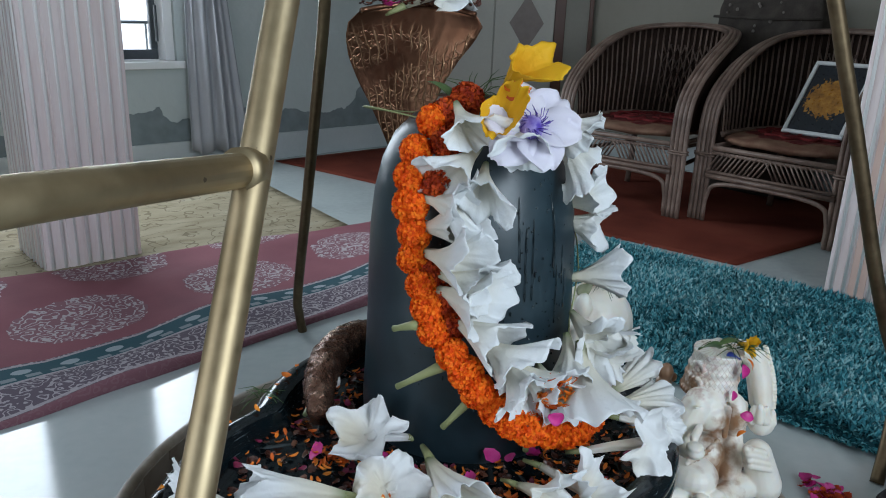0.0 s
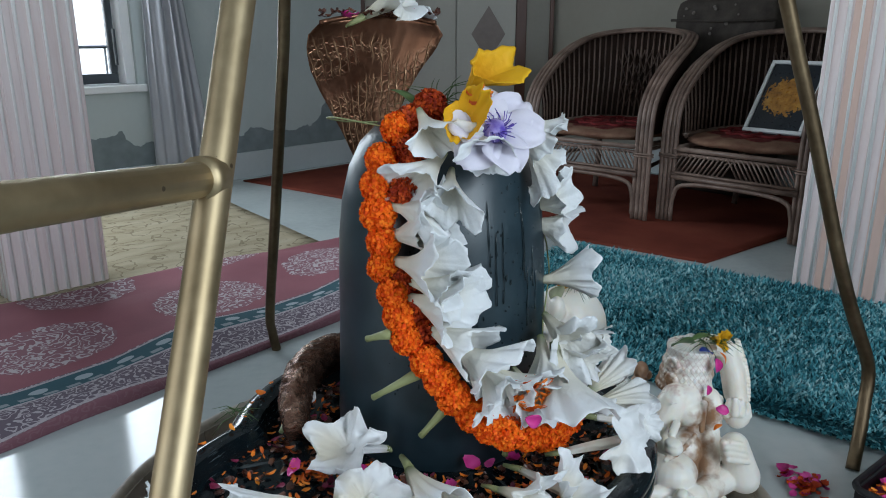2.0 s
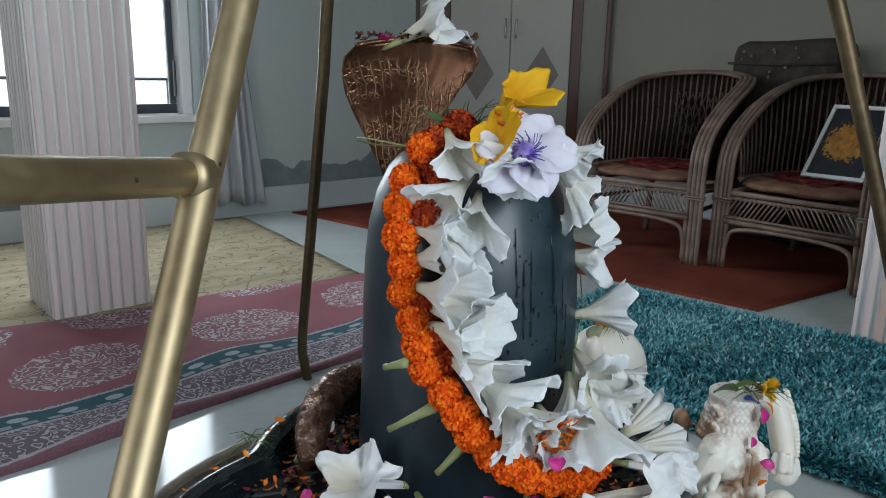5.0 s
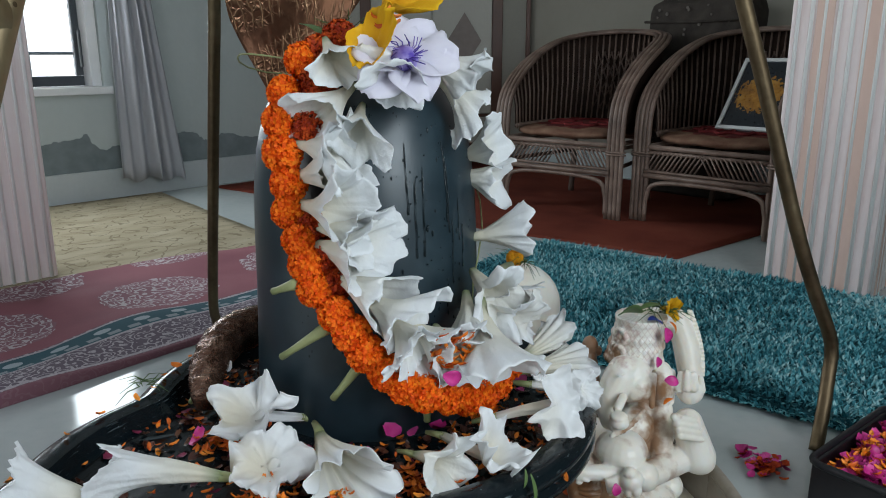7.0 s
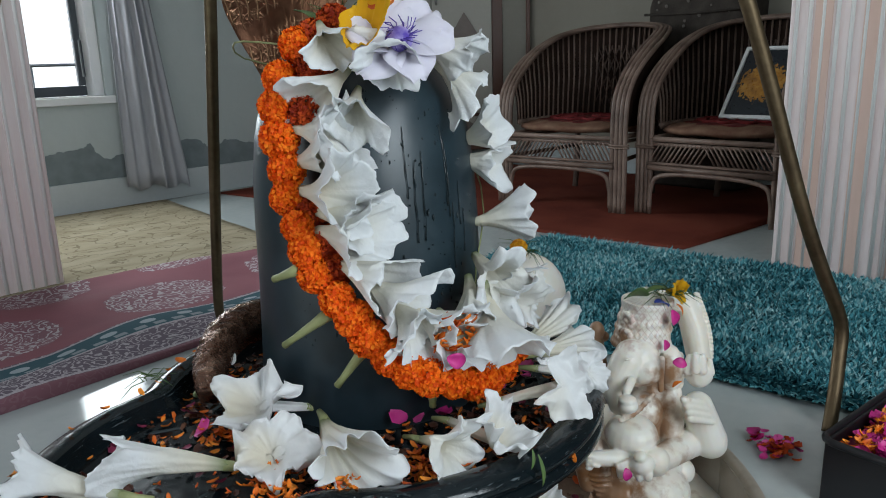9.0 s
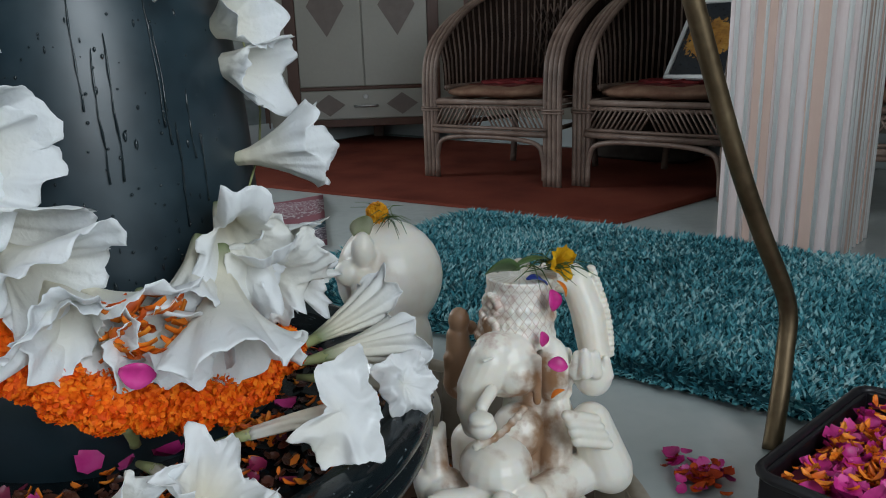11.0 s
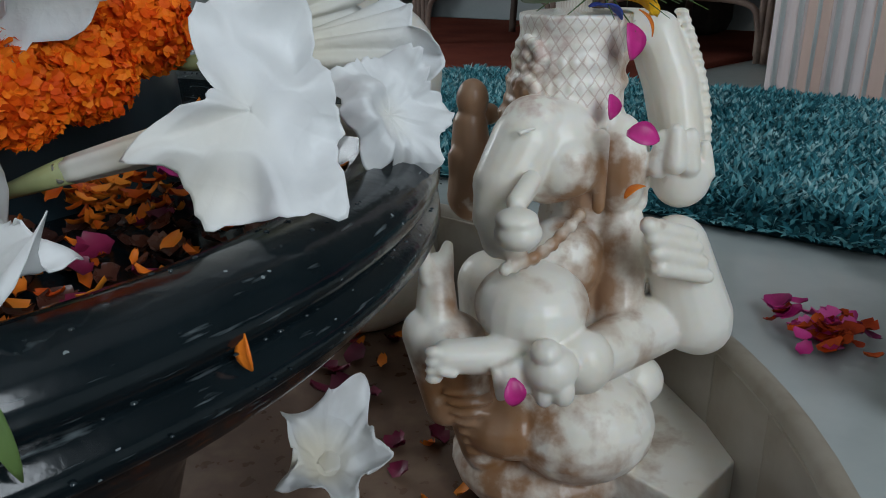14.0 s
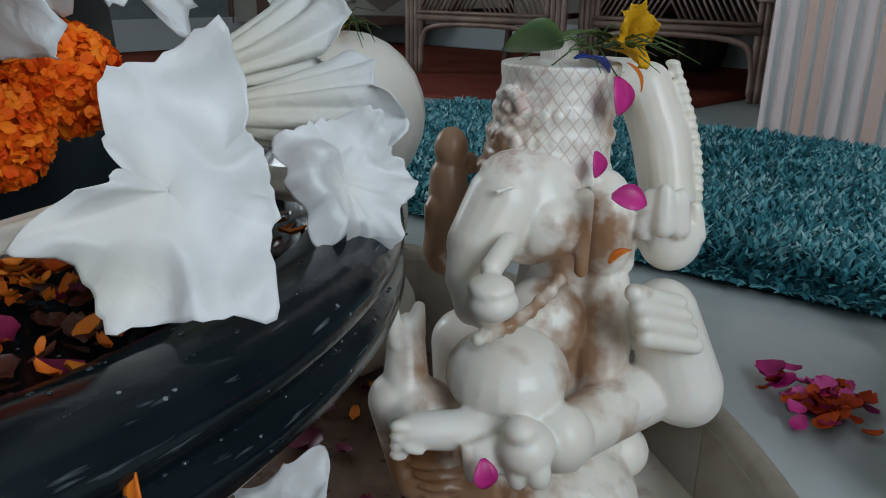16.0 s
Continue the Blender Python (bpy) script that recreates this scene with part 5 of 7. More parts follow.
def round_shape(seg, rows):
    verts, faces = [Vector((0, 0, -1))], []
    for j in range(1, rows):
        t = math.pi * j / rows
        verts += [Vector((math.sin(t) * math.cos(2 * math.pi * k / seg), math.sin(t) * math.sin(2 * math.pi * k / seg), -math.cos(t))) for k in range(seg)]
    verts.append(Vector((0, 0, 1)))
    last = len(verts) - 1
    for k in range(seg):
        k2 = (k + 1) % seg
        faces.append((0, 1 + k2, 1 + k))
        for j in range(rows - 2):
            faces.append((1 + j * seg + k, 1 + j * seg + k2, 1 + (j + 1) * seg + k2, 1 + (j + 1) * seg + k))
        faces.append((1 + (rows - 2) * seg + k, 1 + (rows - 2) * seg + k2, last))
    return verts, faces


UNIT, SMALL = round_shape(20, 12), round_shape(8, 6)


def ball(body, at, r):
    shape = SMALL if max(r) < 0.006 else UNIT
    at = Vector(at)
    body.add([at + Vector((v.x * r[0], v.y * r[1], v.z * r[2])) for v in shape[0]], shape[1])


def limb(body, a, b, ra, rb):
    body.add(*sweep([a, b], [ra, rb], 18))
    ball(body, a, (ra, ra, ra))
    ball(body, b, (rb, rb, rb))


def drum(body, at, r1, r2, depth, seg=40):
    at = Vector(at)
    body.add(*sweep([at - Vector((0, 0, depth / 2)), at + Vector((0, 0, depth / 2))], [r1, r2], seg))


def slab(body, at, half_x, half_y, half_z, turn):
    """A flat stone turned about the upright."""
    m = pose(*at, 0, 0, turn)
    body.add([m @ Vector((x * half_x, y * half_y, z * half_z)) for z in (-1, 1) for y in (-1, 1) for x in (-1, 1)], [(0, 2, 3, 1), (4, 5, 7, 6), (0, 1, 5, 4), (2, 6, 7, 3), (0, 4, 6, 2), (1, 3, 7, 5)])


def carved(name, body, label, voxel=0.0030):
    ob = mesh_ob(name, body.verts, body.faces, M["marble"])
    rm = ob.modifiers.new("one_body", "REMESH")
    rm.mode, rm.voxel_size, rm.use_smooth_shade = "VOXEL", voxel, True
    sm = ob.modifiers.new("soften", "SMOOTH")
    sm.factor, sm.iterations = 0.5, 3
    return tagged(ob, label, "statue")


def seated_statue():
    """A seated, crowned stone figure, carved in one piece with its plinth."""
    body = Solid()
    cx, cy = 0.470, 1.165
    for k in range(9):
        t = k / 8
        r, z = 0.0455 - 0.0075 * t, 0.178 + 0.066 * t
        x = cx - 0.006 + 0.008 * t
        drum(body, (x, cy, z), r + 0.0004 * (k % 2), r, 0.0105)
        if k in (0, 3, 5, 8):
            for i in range(34):
                a = 2 * math.pi * (i + 0.5 * (k % 2)) / 34
                ball(body, (x + r * math.cos(a), cy + r * math.sin(a), z), (0.0032, 0.0032, 0.0048))
    drum(body, (cx + 0.002, cy, 0.247), 0.0405, 0.041, 0.008)
    # head, brow and cheek
    ball(body, (0.4460, 1.1200, 0.1600), (0.0366, 0.0280, 0.0381))
    ball(body, (0.4550, 1.1050, 0.1530), (0.0237, 0.0214, 0.0229))
    ball(body, (0.4200, 1.1080, 0.1600), (0.0218, 0.0196, 0.0271))
    ball(body, (0.4330, 1.1150, 0.1820), (0.0235, 0.0212, 0.0190))
    # trunk
    limb(body, (0.4260, 1.1100, 0.1690), (0.4100, 1.1000, 0.1430), 0.0249, 0.0224)
    limb(body, (0.4100, 1.1000, 0.1430), (0.4030, 1.0900, 0.1250), 0.0216, 0.0170)
    limb(body, (0.4030, 1.0900, 0.1250), (0.4030, 1.0750, 0.1120), 0.0162, 0.0130)
    limb(body, (0.4030, 1.0750, 0.1120), (0.4090, 1.0600, 0.1120), 0.0127, 0.0099)
    # tusk
    limb(body, (0.4220, 1.0700, 0.1540), (0.4090, 1.0520, 0.1450), 0.0066, 0.0070)
    # eye lids
    limb(body, (0.4160, 1.0830, 0.1820), (0.4270, 1.0840, 0.1850), 0.0022, 0.0016)
    # ear
    ball(body, (0.5020, 1.1350, 0.1430), (0.0208, 0.0249, 0.0395))
    limb(body, (0.4760, 1.1000, 0.1730), (0.4770, 1.1000, 0.1230), 0.0061, 0.0047)
    limb(body, (0.5200, 1.1400, 0.1620), (0.5190, 1.1300, 0.1150), 0.0059, 0.0051)
    # sweet in the trunk
    ball(body, (0.4070, 1.0350, 0.1310), (0.0152, 0.0152, 0.0112))
    ball(body, (0.4060, 1.0350, 0.1400), (0.0138, 0.0138, 0.0066))
    # belly and chest
    ball(body, (0.4270, 1.0800, 0.0610), (0.0408, 0.0408, 0.0293))
    ball(body, (0.4610, 1.1300, 0.0730), (0.0315, 0.0315, 0.0336))
    ball(body, (0.5060, 1.1700, 0.0440), (0.0372, 0.0372, 0.0558))
    # necklace
    ball(body, (0.4020, 1.0500, 0.1010), (0.0049, 0.0049, 0.0049))
    ball(body, (0.4090, 1.0540, 0.1010), (0.0049, 0.0049, 0.0049))
    ball(body, (0.4160, 1.0580, 0.1020), (0.0050, 0.0050, 0.0050))
    ball(body, (0.4230, 1.0610, 0.1030), (0.0050, 0.0050, 0.0050))
    ball(body, (0.4300, 1.0650, 0.1060), (0.0051, 0.0051, 0.0051))
    ball(body, (0.4370, 1.0690, 0.1090), (0.0051, 0.0051, 0.0051))
    ball(body, (0.4440, 1.0730, 0.1140), (0.0051, 0.0051, 0.0051))
    ball(body, (0.4510, 1.0760, 0.1190), (0.0052, 0.0052, 0.0052))
    ball(body, (0.4580, 1.0800, 0.1250), (0.0052, 0.0052, 0.0052))
    # arm
    limb(body, (0.5050, 1.1350, 0.1000), (0.5000, 1.1050, 0.0280), 0.0187, 0.0197)
    # raised palm
    ball(body, (0.5480, 1.1300, 0.1350), (0.0222, 0.0222, 0.0239))
    limb(body, (0.5240, 1.1150, 0.1460), (0.5260, 1.1150, 0.1680), 0.0081, 0.0061)
    limb(body, (0.5320, 1.1050, 0.1510), (0.5320, 1.1080, 0.1730), 0.0080, 0.0060)
    limb(body, (0.5450, 1.1100, 0.1480), (0.5440, 1.1100, 0.1700), 0.0078, 0.0057)
    limb(body, (0.5620, 1.1200, 0.1390), (0.5590, 1.1200, 0.1590), 0.0072, 0.0054)
    # rear arch
    for dy in (-0.010, 0.010):
        limb(body, (0.5130, 1.2000 + dy, 0.2360), (0.5400, 1.1900 + dy, 0.2330), 0.0150, 0.0170)
        limb(body, (0.5400, 1.1900 + dy, 0.2330), (0.5530, 1.1800 + dy, 0.1960), 0.0170, 0.0178)
        limb(body, (0.5530, 1.1800 + dy, 0.1960), (0.5580, 1.1640 + dy, 0.1500), 0.0178, 0.0160)
    # folded fingers
    limb(body, (0.5030, 1.0700, 0.1190), (0.5380, 1.0800, 0.1070), 0.0064, 0.0056)
    limb(body, (0.5070, 1.0700, 0.1100), (0.5430, 1.0800, 0.0970), 0.0065, 0.0056)
    limb(body, (0.5110, 1.0700, 0.0990), (0.5480, 1.0800, 0.0860), 0.0066, 0.0057)
    limb(body, (0.5140, 1.0700, 0.0880), (0.5530, 1.0800, 0.0750), 0.0066, 0.0058)
    limb(body, (0.5410, 1.1100, 0.0870), (0.5610, 1.1100, 0.0290), 0.0237, 0.0295)
    ball(body, (0.5650, 1.1100, 0.0220), (0.0261, 0.0261, 0.0243))
    # bent leg and foot
    limb(body, (0.5310, 1.1100, 0.0240), (0.4530, 1.0550, 0.0230), 0.0238, 0.0194)
    ball(body, (0.4300, 1.0300, 0.0380), (0.0181, 0.0181, 0.0167))
    ball(body, (0.4250, 1.0250, 0.0530), (0.0106, 0.0106, 0.0085))
    ball(body, (0.4360, 1.0200, 0.0260), (0.0080, 0.0080, 0.0109))
    ball(body, (0.4250, 1.0250, 0.0230), (0.0073, 0.0073, 0.0109))
    ball(body, (0.4570, 1.0500, 0.0300), (0.0215, 0.0215, 0.0230))
    ball(body, (0.4700, 1.0950, -0.0480), (0.0590, 0.0560, 0.0450))
    ball(body, (0.5250, 1.1200, -0.0310), (0.0209, 0.0209, 0.0209))
    # other knee and raised palm
    limb(body, (0.3550, 1.1000, 0.0330), (0.3680, 1.1000, -0.0300), 0.0192, 0.0162)
    limb(body, (0.3630, 1.1100, 0.0500), (0.3620, 1.1200, 0.0650), 0.0136, 0.0105)
    limb(body, (0.3610, 1.1300, 0.0580), (0.3650, 1.1350, 0.0780), 0.0107, 0.0041)
    limb(body, (0.3540, 1.1100, 0.0700), (0.3560, 1.1100, 0.0850), 0.0051, 0.0035)
    limb(body, (0.3640, 1.0500, 0.0400), (0.4100, 1.0520, 0.0370), 0.0118, 0.0140)
    for dz in (0.0475, 0.0405, 0.0335, 0.0275):
        ball(body, (0.3545, 1.0440, dz), (0.0062, 0.0045, 0.0040))
    limb(body, (0.3590, 1.0400, 0.0350), (0.3670, 1.0400, 0.0320), 0.0036, 0.0033)
    limb(body, (0.4190, 1.1500, -0.0210), (0.4120, 1.1700, 0.0390), 0.0321, 0.0270)
    limb(body, (0.3620, 1.1000, 0.0420), (0.3630, 1.1150, 0.0760), 0.0165, 0.0125)
    limb(body, (0.3560, 1.1050, 0.0740), (0.3520, 1.1080, 0.1020), 0.0065, 0.0048)
    limb(body, (0.3680, 1.1120, 0.0760), (0.3720, 1.1170, 0.0930), 0.0085, 0.0045)
    # rear palm
    ball(body, (0.4030, 1.2100, 0.1820), (0.0133, 0.0133, 0.0169))
    limb(body, (0.4010, 1.2100, 0.1620), (0.4020, 1.2000, 0.1050), 0.0143, 0.0216)
    ball(body, (0.4180, 1.2200, 0.1680), (0.0091, 0.0091, 0.0091))
    limb(body, (0.3910, 1.2000, 0.1380), (0.3890, 1.2000, 0.1240), 0.0097, 0.0071)
    # toes
    limb(body, (0.3950, 1.0350, 0.0350), (0.3970, 1.0300, 0.0190), 0.0040, 0.0037)
    limb(body, (0.4010, 1.0350, 0.0370), (0.4030, 1.0300, 0.0200), 0.0040, 0.0037)
    limb(body, (0.4060, 1.0350, 0.0390), (0.4090, 1.0300, 0.0220), 0.0040, 0.0037)
    limb(body, (0.4110, 1.0350, 0.0410), (0.4150, 1.0300, 0.0230), 0.0040, 0.0037)
    # knob
    ball(body, (0.4710, 1.1680, 0.2570), (0.0133, 0.0133, 0.0117))
    # two petalled rosettes on the crown's front
    for deg, z, r, size in ((-146, 0.2240, 0.0420, 0.0105), (-143, 0.1985, 0.0445, 0.0085)):
        for k in range(9):
            turn = 2 * math.pi * k / 8
            reach = size if k < 8 else 0.0
            a = radians(deg) + reach * math.cos(turn) / r
            ball(body, (0.467 + r * math.cos(a), 1.165 + r * math.sin(a), z + reach * math.sin(turn)), (0.0046, 0.0046, 0.0046))
    # serrated edge of the rear arch
    for k in range(17):
        t = k / 16
        ball(body, (0.5530 + 0.0235 * math.sin(0.25 + t * 1.6), 1.184 - 0.028 * t, 0.2480 - 0.098 * t), (0.0052, 0.0085, 0.0030))
    # body down to the plinth, and the plinth
    limb(body, (0.48, 1.14, -0.03), (0.49, 1.17, 0.12), 0.055, 0.035)
    ball(body, (0.42, 1.11, -0.045), (0.045, 0.05, 0.032))
    ball(body, (0.3710, 1.0950, 0.0260), (0.0270, 0.0260, 0.0235))
    limb(body, (0.3780, 1.0950, 0.0080), (0.3990, 1.1050, -0.0720), 0.0210, 0.0200)
    for k in range(7):
        t = k / 6
        ball(body, (0.381 + 0.019 * t, 1.080 + 0.010 * t, -0.006 - 0.060 * t), (0.0190, 0.0075, 0.0030))
    slab(body, (0.548, 1.115, -0.098), 0.068, 0.062, 0.020, 38)
    ball(body, (0.45, 1.13, -0.10), (0.075, 0.075, 0.035))
    return carved("seated_marble_statue", body, "small white marble seated statue with tall crown", 0.0017)


seated_statue()


def rear_statue():
    """The rounded back of a second marble figure at the pit's far side."""
    body = Solid()
    ball(body, (0.322, 1.470, 0.165), (0.083, 0.075, 0.088))
    ball(body, (0.310, 1.455, 0.06), (0.075, 0.07, 0.09))
    ball(body, (0.30, 1.46, -0.06), (0.095, 0.085, 0.08))
    ball(body, (0.285, 1.405, 0.225), (0.018, 0.018, 0.028))
    ball(body, (0.262, 1.412, 0.19), (0.022, 0.02, 0.02))
    limb(body, (0.285, 1.40, 0.18), (0.27, 1.385, 0.10), 0.018, 0.014)
    return carved("rounded_marble_statue", body, "small white marble statue with a smooth round back", 0.004)


rear_statue()


# ---------- flowers ----------
def trumpet_mesh(seed, skin, length=0.10, mouth=0.046, crumple=1.0):
    """A limp trumpet blossom: stem end at the origin, mouth towards +z."""
    rows, cols = 26, 80
    verts, faces = [], []
    off = seed * 7.3
    rng = random.Random(seed)
    squash = rng.uniform(0.62, 0.95)
    for j in range(rows + 1):
        u = j / rows
        flare = max(0.0, (u - 0.42) / 0.58)
        r = 0.0045 + 0.0070 * min(1, u / 0.45) + mouth * 0.78 * flare ** 1.7
        bend = 0.010 * math.sin(u * 2.2 + seed) * u
        for i in range(cols):
            a = 2 * math.pi * i / cols
            lobe = math.cos(5 * a + seed)
            tip = max(0.0, lobe) ** 10
            fold = noise.noise((math.cos(a) * 1.15 + off, math.sin(a) * 1.15, u * 1.3))
            crease = 0.42 - 1.9 * abs(noise.noise((math.cos(a) * 2.1, math.sin(a) * 2.1 + off, u * 1.3)))
            frill = 0.35 - 1.6 * abs(noise.noise((math.cos(a) * 4.4, math.sin(a) * 4.4 + off, u * 1.2)))
            rr = r * (1 + crumple * flare * (0.50 * fold + 0.30 * crease + 0.085 * frill * flare) + 0.05 * flare * lobe + 0.05 * tip * flare ** 4 + (0.08 * math.cos(5 * a) if flare < 0.1 else 0))
            z = length * u + flare ** 2 * crumple * (0.034 * noise.noise((math.cos(a) * 1.3, math.sin(a) * 1.3 + off, 4.0 + u)) + 0.014 * crease + 0.009 * frill)
            if flare > 0.72:
                z -= (flare - 0.72) * 0.045 * (1 + 0.8 * crease)
            verts.append((rr * math.cos(a) + bend, rr * math.sin(a) * (1 - (1 - squash) * flare) + 0.4 * bend, z))
    for j in range(rows):
        for i in range(cols):
            k, k2 = j * cols + i, j * cols + (i + 1) % cols
            faces.append((k, k2, k2 + cols, k + cols))
    faces.append(tuple(reversed(range(cols))))
    me = bpy.data.meshes.new("trumpet")
    me.from_pydata(verts, [], faces)
    me.materials.append(skin)
    me.polygons.foreach_set("use_smooth", [True] * len(me.polygons))
    return me


def blossom_mesh(seed, skin, length=0.088, mouth=0.052, droop=1.25, ribs=0.0):
    """A soft trumpet blossom: ribbed tube, wide smooth cup, five pointed and slightly rolled petal tips."""
    rows, cols = 28, 90
    verts, faces = [], []
    rng = random.Random(seed)
    off, squash, spin = seed * 3.7, rng.uniform(0.66, 0.90), rng.uniform(0, 6.28)
    grow = [rng.uniform(0.80, 1.15) for _ in range(5)]
    roll = [rng.uniform(-0.5, 1.3) for _ in range(5)]
    for j in range(rows + 1):
        u = j / rows
        flare = max(0.0, (u - 0.30) / 0.70)
        r = 0.0050 + 0.0055 * min(1, u / 0.4) + (mouth - 0.011) * flare ** 1.5
        sag = 0.016 * droop * u * u
        for i in range(cols):
            a = 2 * math.pi * i / cols
            w = ((a + spin) / (2 * math.pi) * 5) % 5
            k = int(round(w)) % 5
            away = abs(w - round(w)) * 2
            ca, sa = math.cos(a), math.sin(a)
            bend = noise.noise((ca * 0.8 + off, sa * 0.8, u * 0.8))
            fold = 0.30 - abs(noise.noise((ca * 1.9, sa * 1.9 + off, u * 1.2))) * 1.7
            ruck = 0.25 - abs(noise.noise((ca * 4.2, sa * 4.2 + off, u * 2.0))) * 1.3
            nick = noise.noise((ca * 6 + off, sa * 6, 1.0))
            tip = (1 - away) ** 1.6
            rr = r * (1 + flare * droop * (0.30 * bend + 0.21 * fold + 0.10 * ruck * flare) + 0.05 * math.cos(5 * a) * (1 - flare))
            rr *= 1 + 0.20 * flare ** 4 * roll[k] * tip + ribs * (abs(math.cos(5 * a + 2 * bend)) - 0.6) * min(1, 1.6 * u)
            z = length * (u + flare ** 3 * (0.17 * grow[k] * tip - 0.05 + 0.022 * nick)) + droop * flare ** 2 * 0.016 * bend
            z -= 0.010 * flare ** 8 * roll[k]
            verts.append((rr * ca + sag, rr * sa * (1 - (1 - squash) * flare), z))
    for j in range(rows):
        for i in range(cols):
            k, k2 = j * cols + i, j * cols + (i + 1) % cols
            faces.append((k, k2, k2 + cols, k + cols))
    faces.append(tuple(reversed(range(cols))))
    me = bpy.data.meshes.new("blossom")
    me.from_pydata(verts, [], faces)
    me.materials.append(skin)
    me.polygons.foreach_set("use_smooth", [True] * len(me.polygons))
    return me


RIBBED = [blossom_mesh(s + 80, M["white_petal"], 0.085, 0.033, 0.7, 0.30) for s in range(2)]
BLOSSOMS = [blossom_mesh(s + 3, M["white_petal"]) for s in range(8)]
LIMP = [trumpet_mesh(s + 40, M["white_petal"], 0.088, 0.044, 1.5) for s in range(6)]
CLOSED = [trumpet_mesh(s + 60, M["white_petal"], 0.115, 0.024, 0.8) for s in range(2)]
YELLOWS = [blossom_mesh(s + 20, M["yellow_petal"], 0.058, 0.037, 1.3) for s in range(3)]


def open_mesh(seed, tail, facing, reach, lobes=6, limp=1.0, skin=None, plan=None, pleat=0.0):
    """A wide open, floppy blossom: mouth middle at (0, 0, 0.09), tail and facing given from there."""
    rng = random.Random(seed)
    tail, facing = Vector(tail), Vector(facing).normalized()
    mid = Vector((0, 0, 0.09))
    side = facing.cross(Vector((0.2, 0.1, 1))).normalized() * (-1 if plan else 1)
    up = facing.cross(side) if plan else side.cross(facing)
    cols, tube_rows, rows = 96, 10, 26
    verts, faces = [], []
    throat = mid - facing * 0.022
    lean = (throat - tail).normalized()
    grow = [rng.uniform(0.84, 1.14) for _ in range(lobes)]
    curl = [rng.uniform(-0.4, 1.8) for _ in range(lobes)]
    turn, off = rng.uniform(0, 6.28), seed * 5.7
    for j in range(tube_rows):
        u = j / tube_rows
        at = tail.lerp(throat, u)
        axis = lean.lerp(facing, max(0, u - 0.5) * 1.6).normalized()
        s1 = (side - axis * side.dot(axis)).normalized()
        s2 = s1.cross(-axis)
        r = 0.0048 + 0.0030 * u ** 0.8
        for i in range(cols):
            a = 2 * math.pi * i / cols
            q = r * (1 + 0.09 * math.cos(5 * a))
            verts.append(at + s1 * q * math.cos(a) + s2 * q * math.sin(a))
    for j in range(rows + 1):
        s = j / rows
        for i in range(cols):
            a = 2 * math.pi * i / cols
            w = ((a + turn) / (2 * math.pi) * lobes) % lobes
            k = int(round(w)) % lobes
            dist = abs(w - round(w)) * 2
            ca, sa = math.cos(a), math.sin(a)
            fold = noise.noise((ca * 1.25 + off, sa * 1.25, s * 0.7))
            wild = noise.noise((ca * 2.2, sa * 2.2 + off, s * 2.0))
            crease = 0.36 - 1.8 * abs(noise.noise((ca * 2.0, sa * 2.0 + off, s * 1.3 + 3)))
            ruffle = 0.3 - 1.4 * abs(noise.noise((ca * 4.2 + off, sa * 4.2, s * 2.6 + 7)))
            point = 1 - 0.38 * (1 - (1 - dist) ** 1.5) * s ** 1.6 + 1.6 * (grow[k] - 1) * (1 - dist) * s + 0.14 * limp * wild * s ** 2
            r = 0.0075 + (reach - 0.0075) * s * point * (1 + 0.22 * limp * fold)
            h = -0.030 * (1 - s) ** 1.8 + limp * reach * s ** 1.2 * (0.55 * fold + 0.30 * crease) + 0.11 * limp * reach * ruffle * s ** 2
            if plan:
                deg = math.degrees(a) % 360
                edge = float(np.interp(deg, [q[0] for q in plan], [q[1] for q in plan], period=360))
                jag = noise.noise((ca * 9 + off, sa * 9, 2.0))
                r = 0.0001 + (edge - 0.0001) * s * (1 + 0.16 * wild * s ** 2 + 0.07 * jag * s ** 4)
                px, py = r * ca, r * sa
                swell = noise.noise((px * 26 + off, py * 26, 0.5))
                crimp = 0.25 - abs(noise.noise((px * 48 + off, py * 34, 3.5)))
                h = -0.007 * (1 - s) ** 2 + limp * (0.020 * swell + 0.016 * crimp) * min(1, 1.5 * s) + 0.003 * limp * jag * s ** 3
                if pleat:
                    h += pleat * abs((r * sa * 85 + 1.6 * fold) % 2 - 1) * min(1, 2 * s) * (1 if sa > -0.2 else 0.4)
                verts.append(mid + side * r * ca + up * r * sa + facing * h)
                continue
            h += (0.30 * dist - 0.20 * (1 - dist) * s ** 2) * reach * s ** 2 * curl[k]
            verts.append(mid + side * r * ca + up * r * sa + facing * h)
    total = tube_rows + rows + 1
    for j in range(total - 1):
        for i in range(cols):
            k, k2 = j * cols + i, j * cols + (i + 1) % cols
            faces.append((k, k2, k2 + cols, k + cols))
    faces.append(tuple(reversed(range(cols))))
    me = bpy.data.meshes.new("open_trumpet")
    me.from_pydata(verts, [], faces)
    me.materials.append(skin)
    me.polygons.foreach_set("use_smooth", [True] * len(me.polygons))
    return me


def aim(at, direction, roll=0.0, scale=1.0):
    """A pose whose +z points along direction."""
    q = Vector(direction).to_track_quat("Z", "Y").to_matrix().to_4x4()
    return Matrix.Translation(at) @ q @ pose(0, 0, 0, 0, 0, roll) @ Matrix.Diagonal((scale, scale, scale, 1))


def thick(ob, t=0.00035):
    mod = ob.modifiers.new("petal_thickness", "SOLIDIFY")
    mod.thickness = t
    return ob


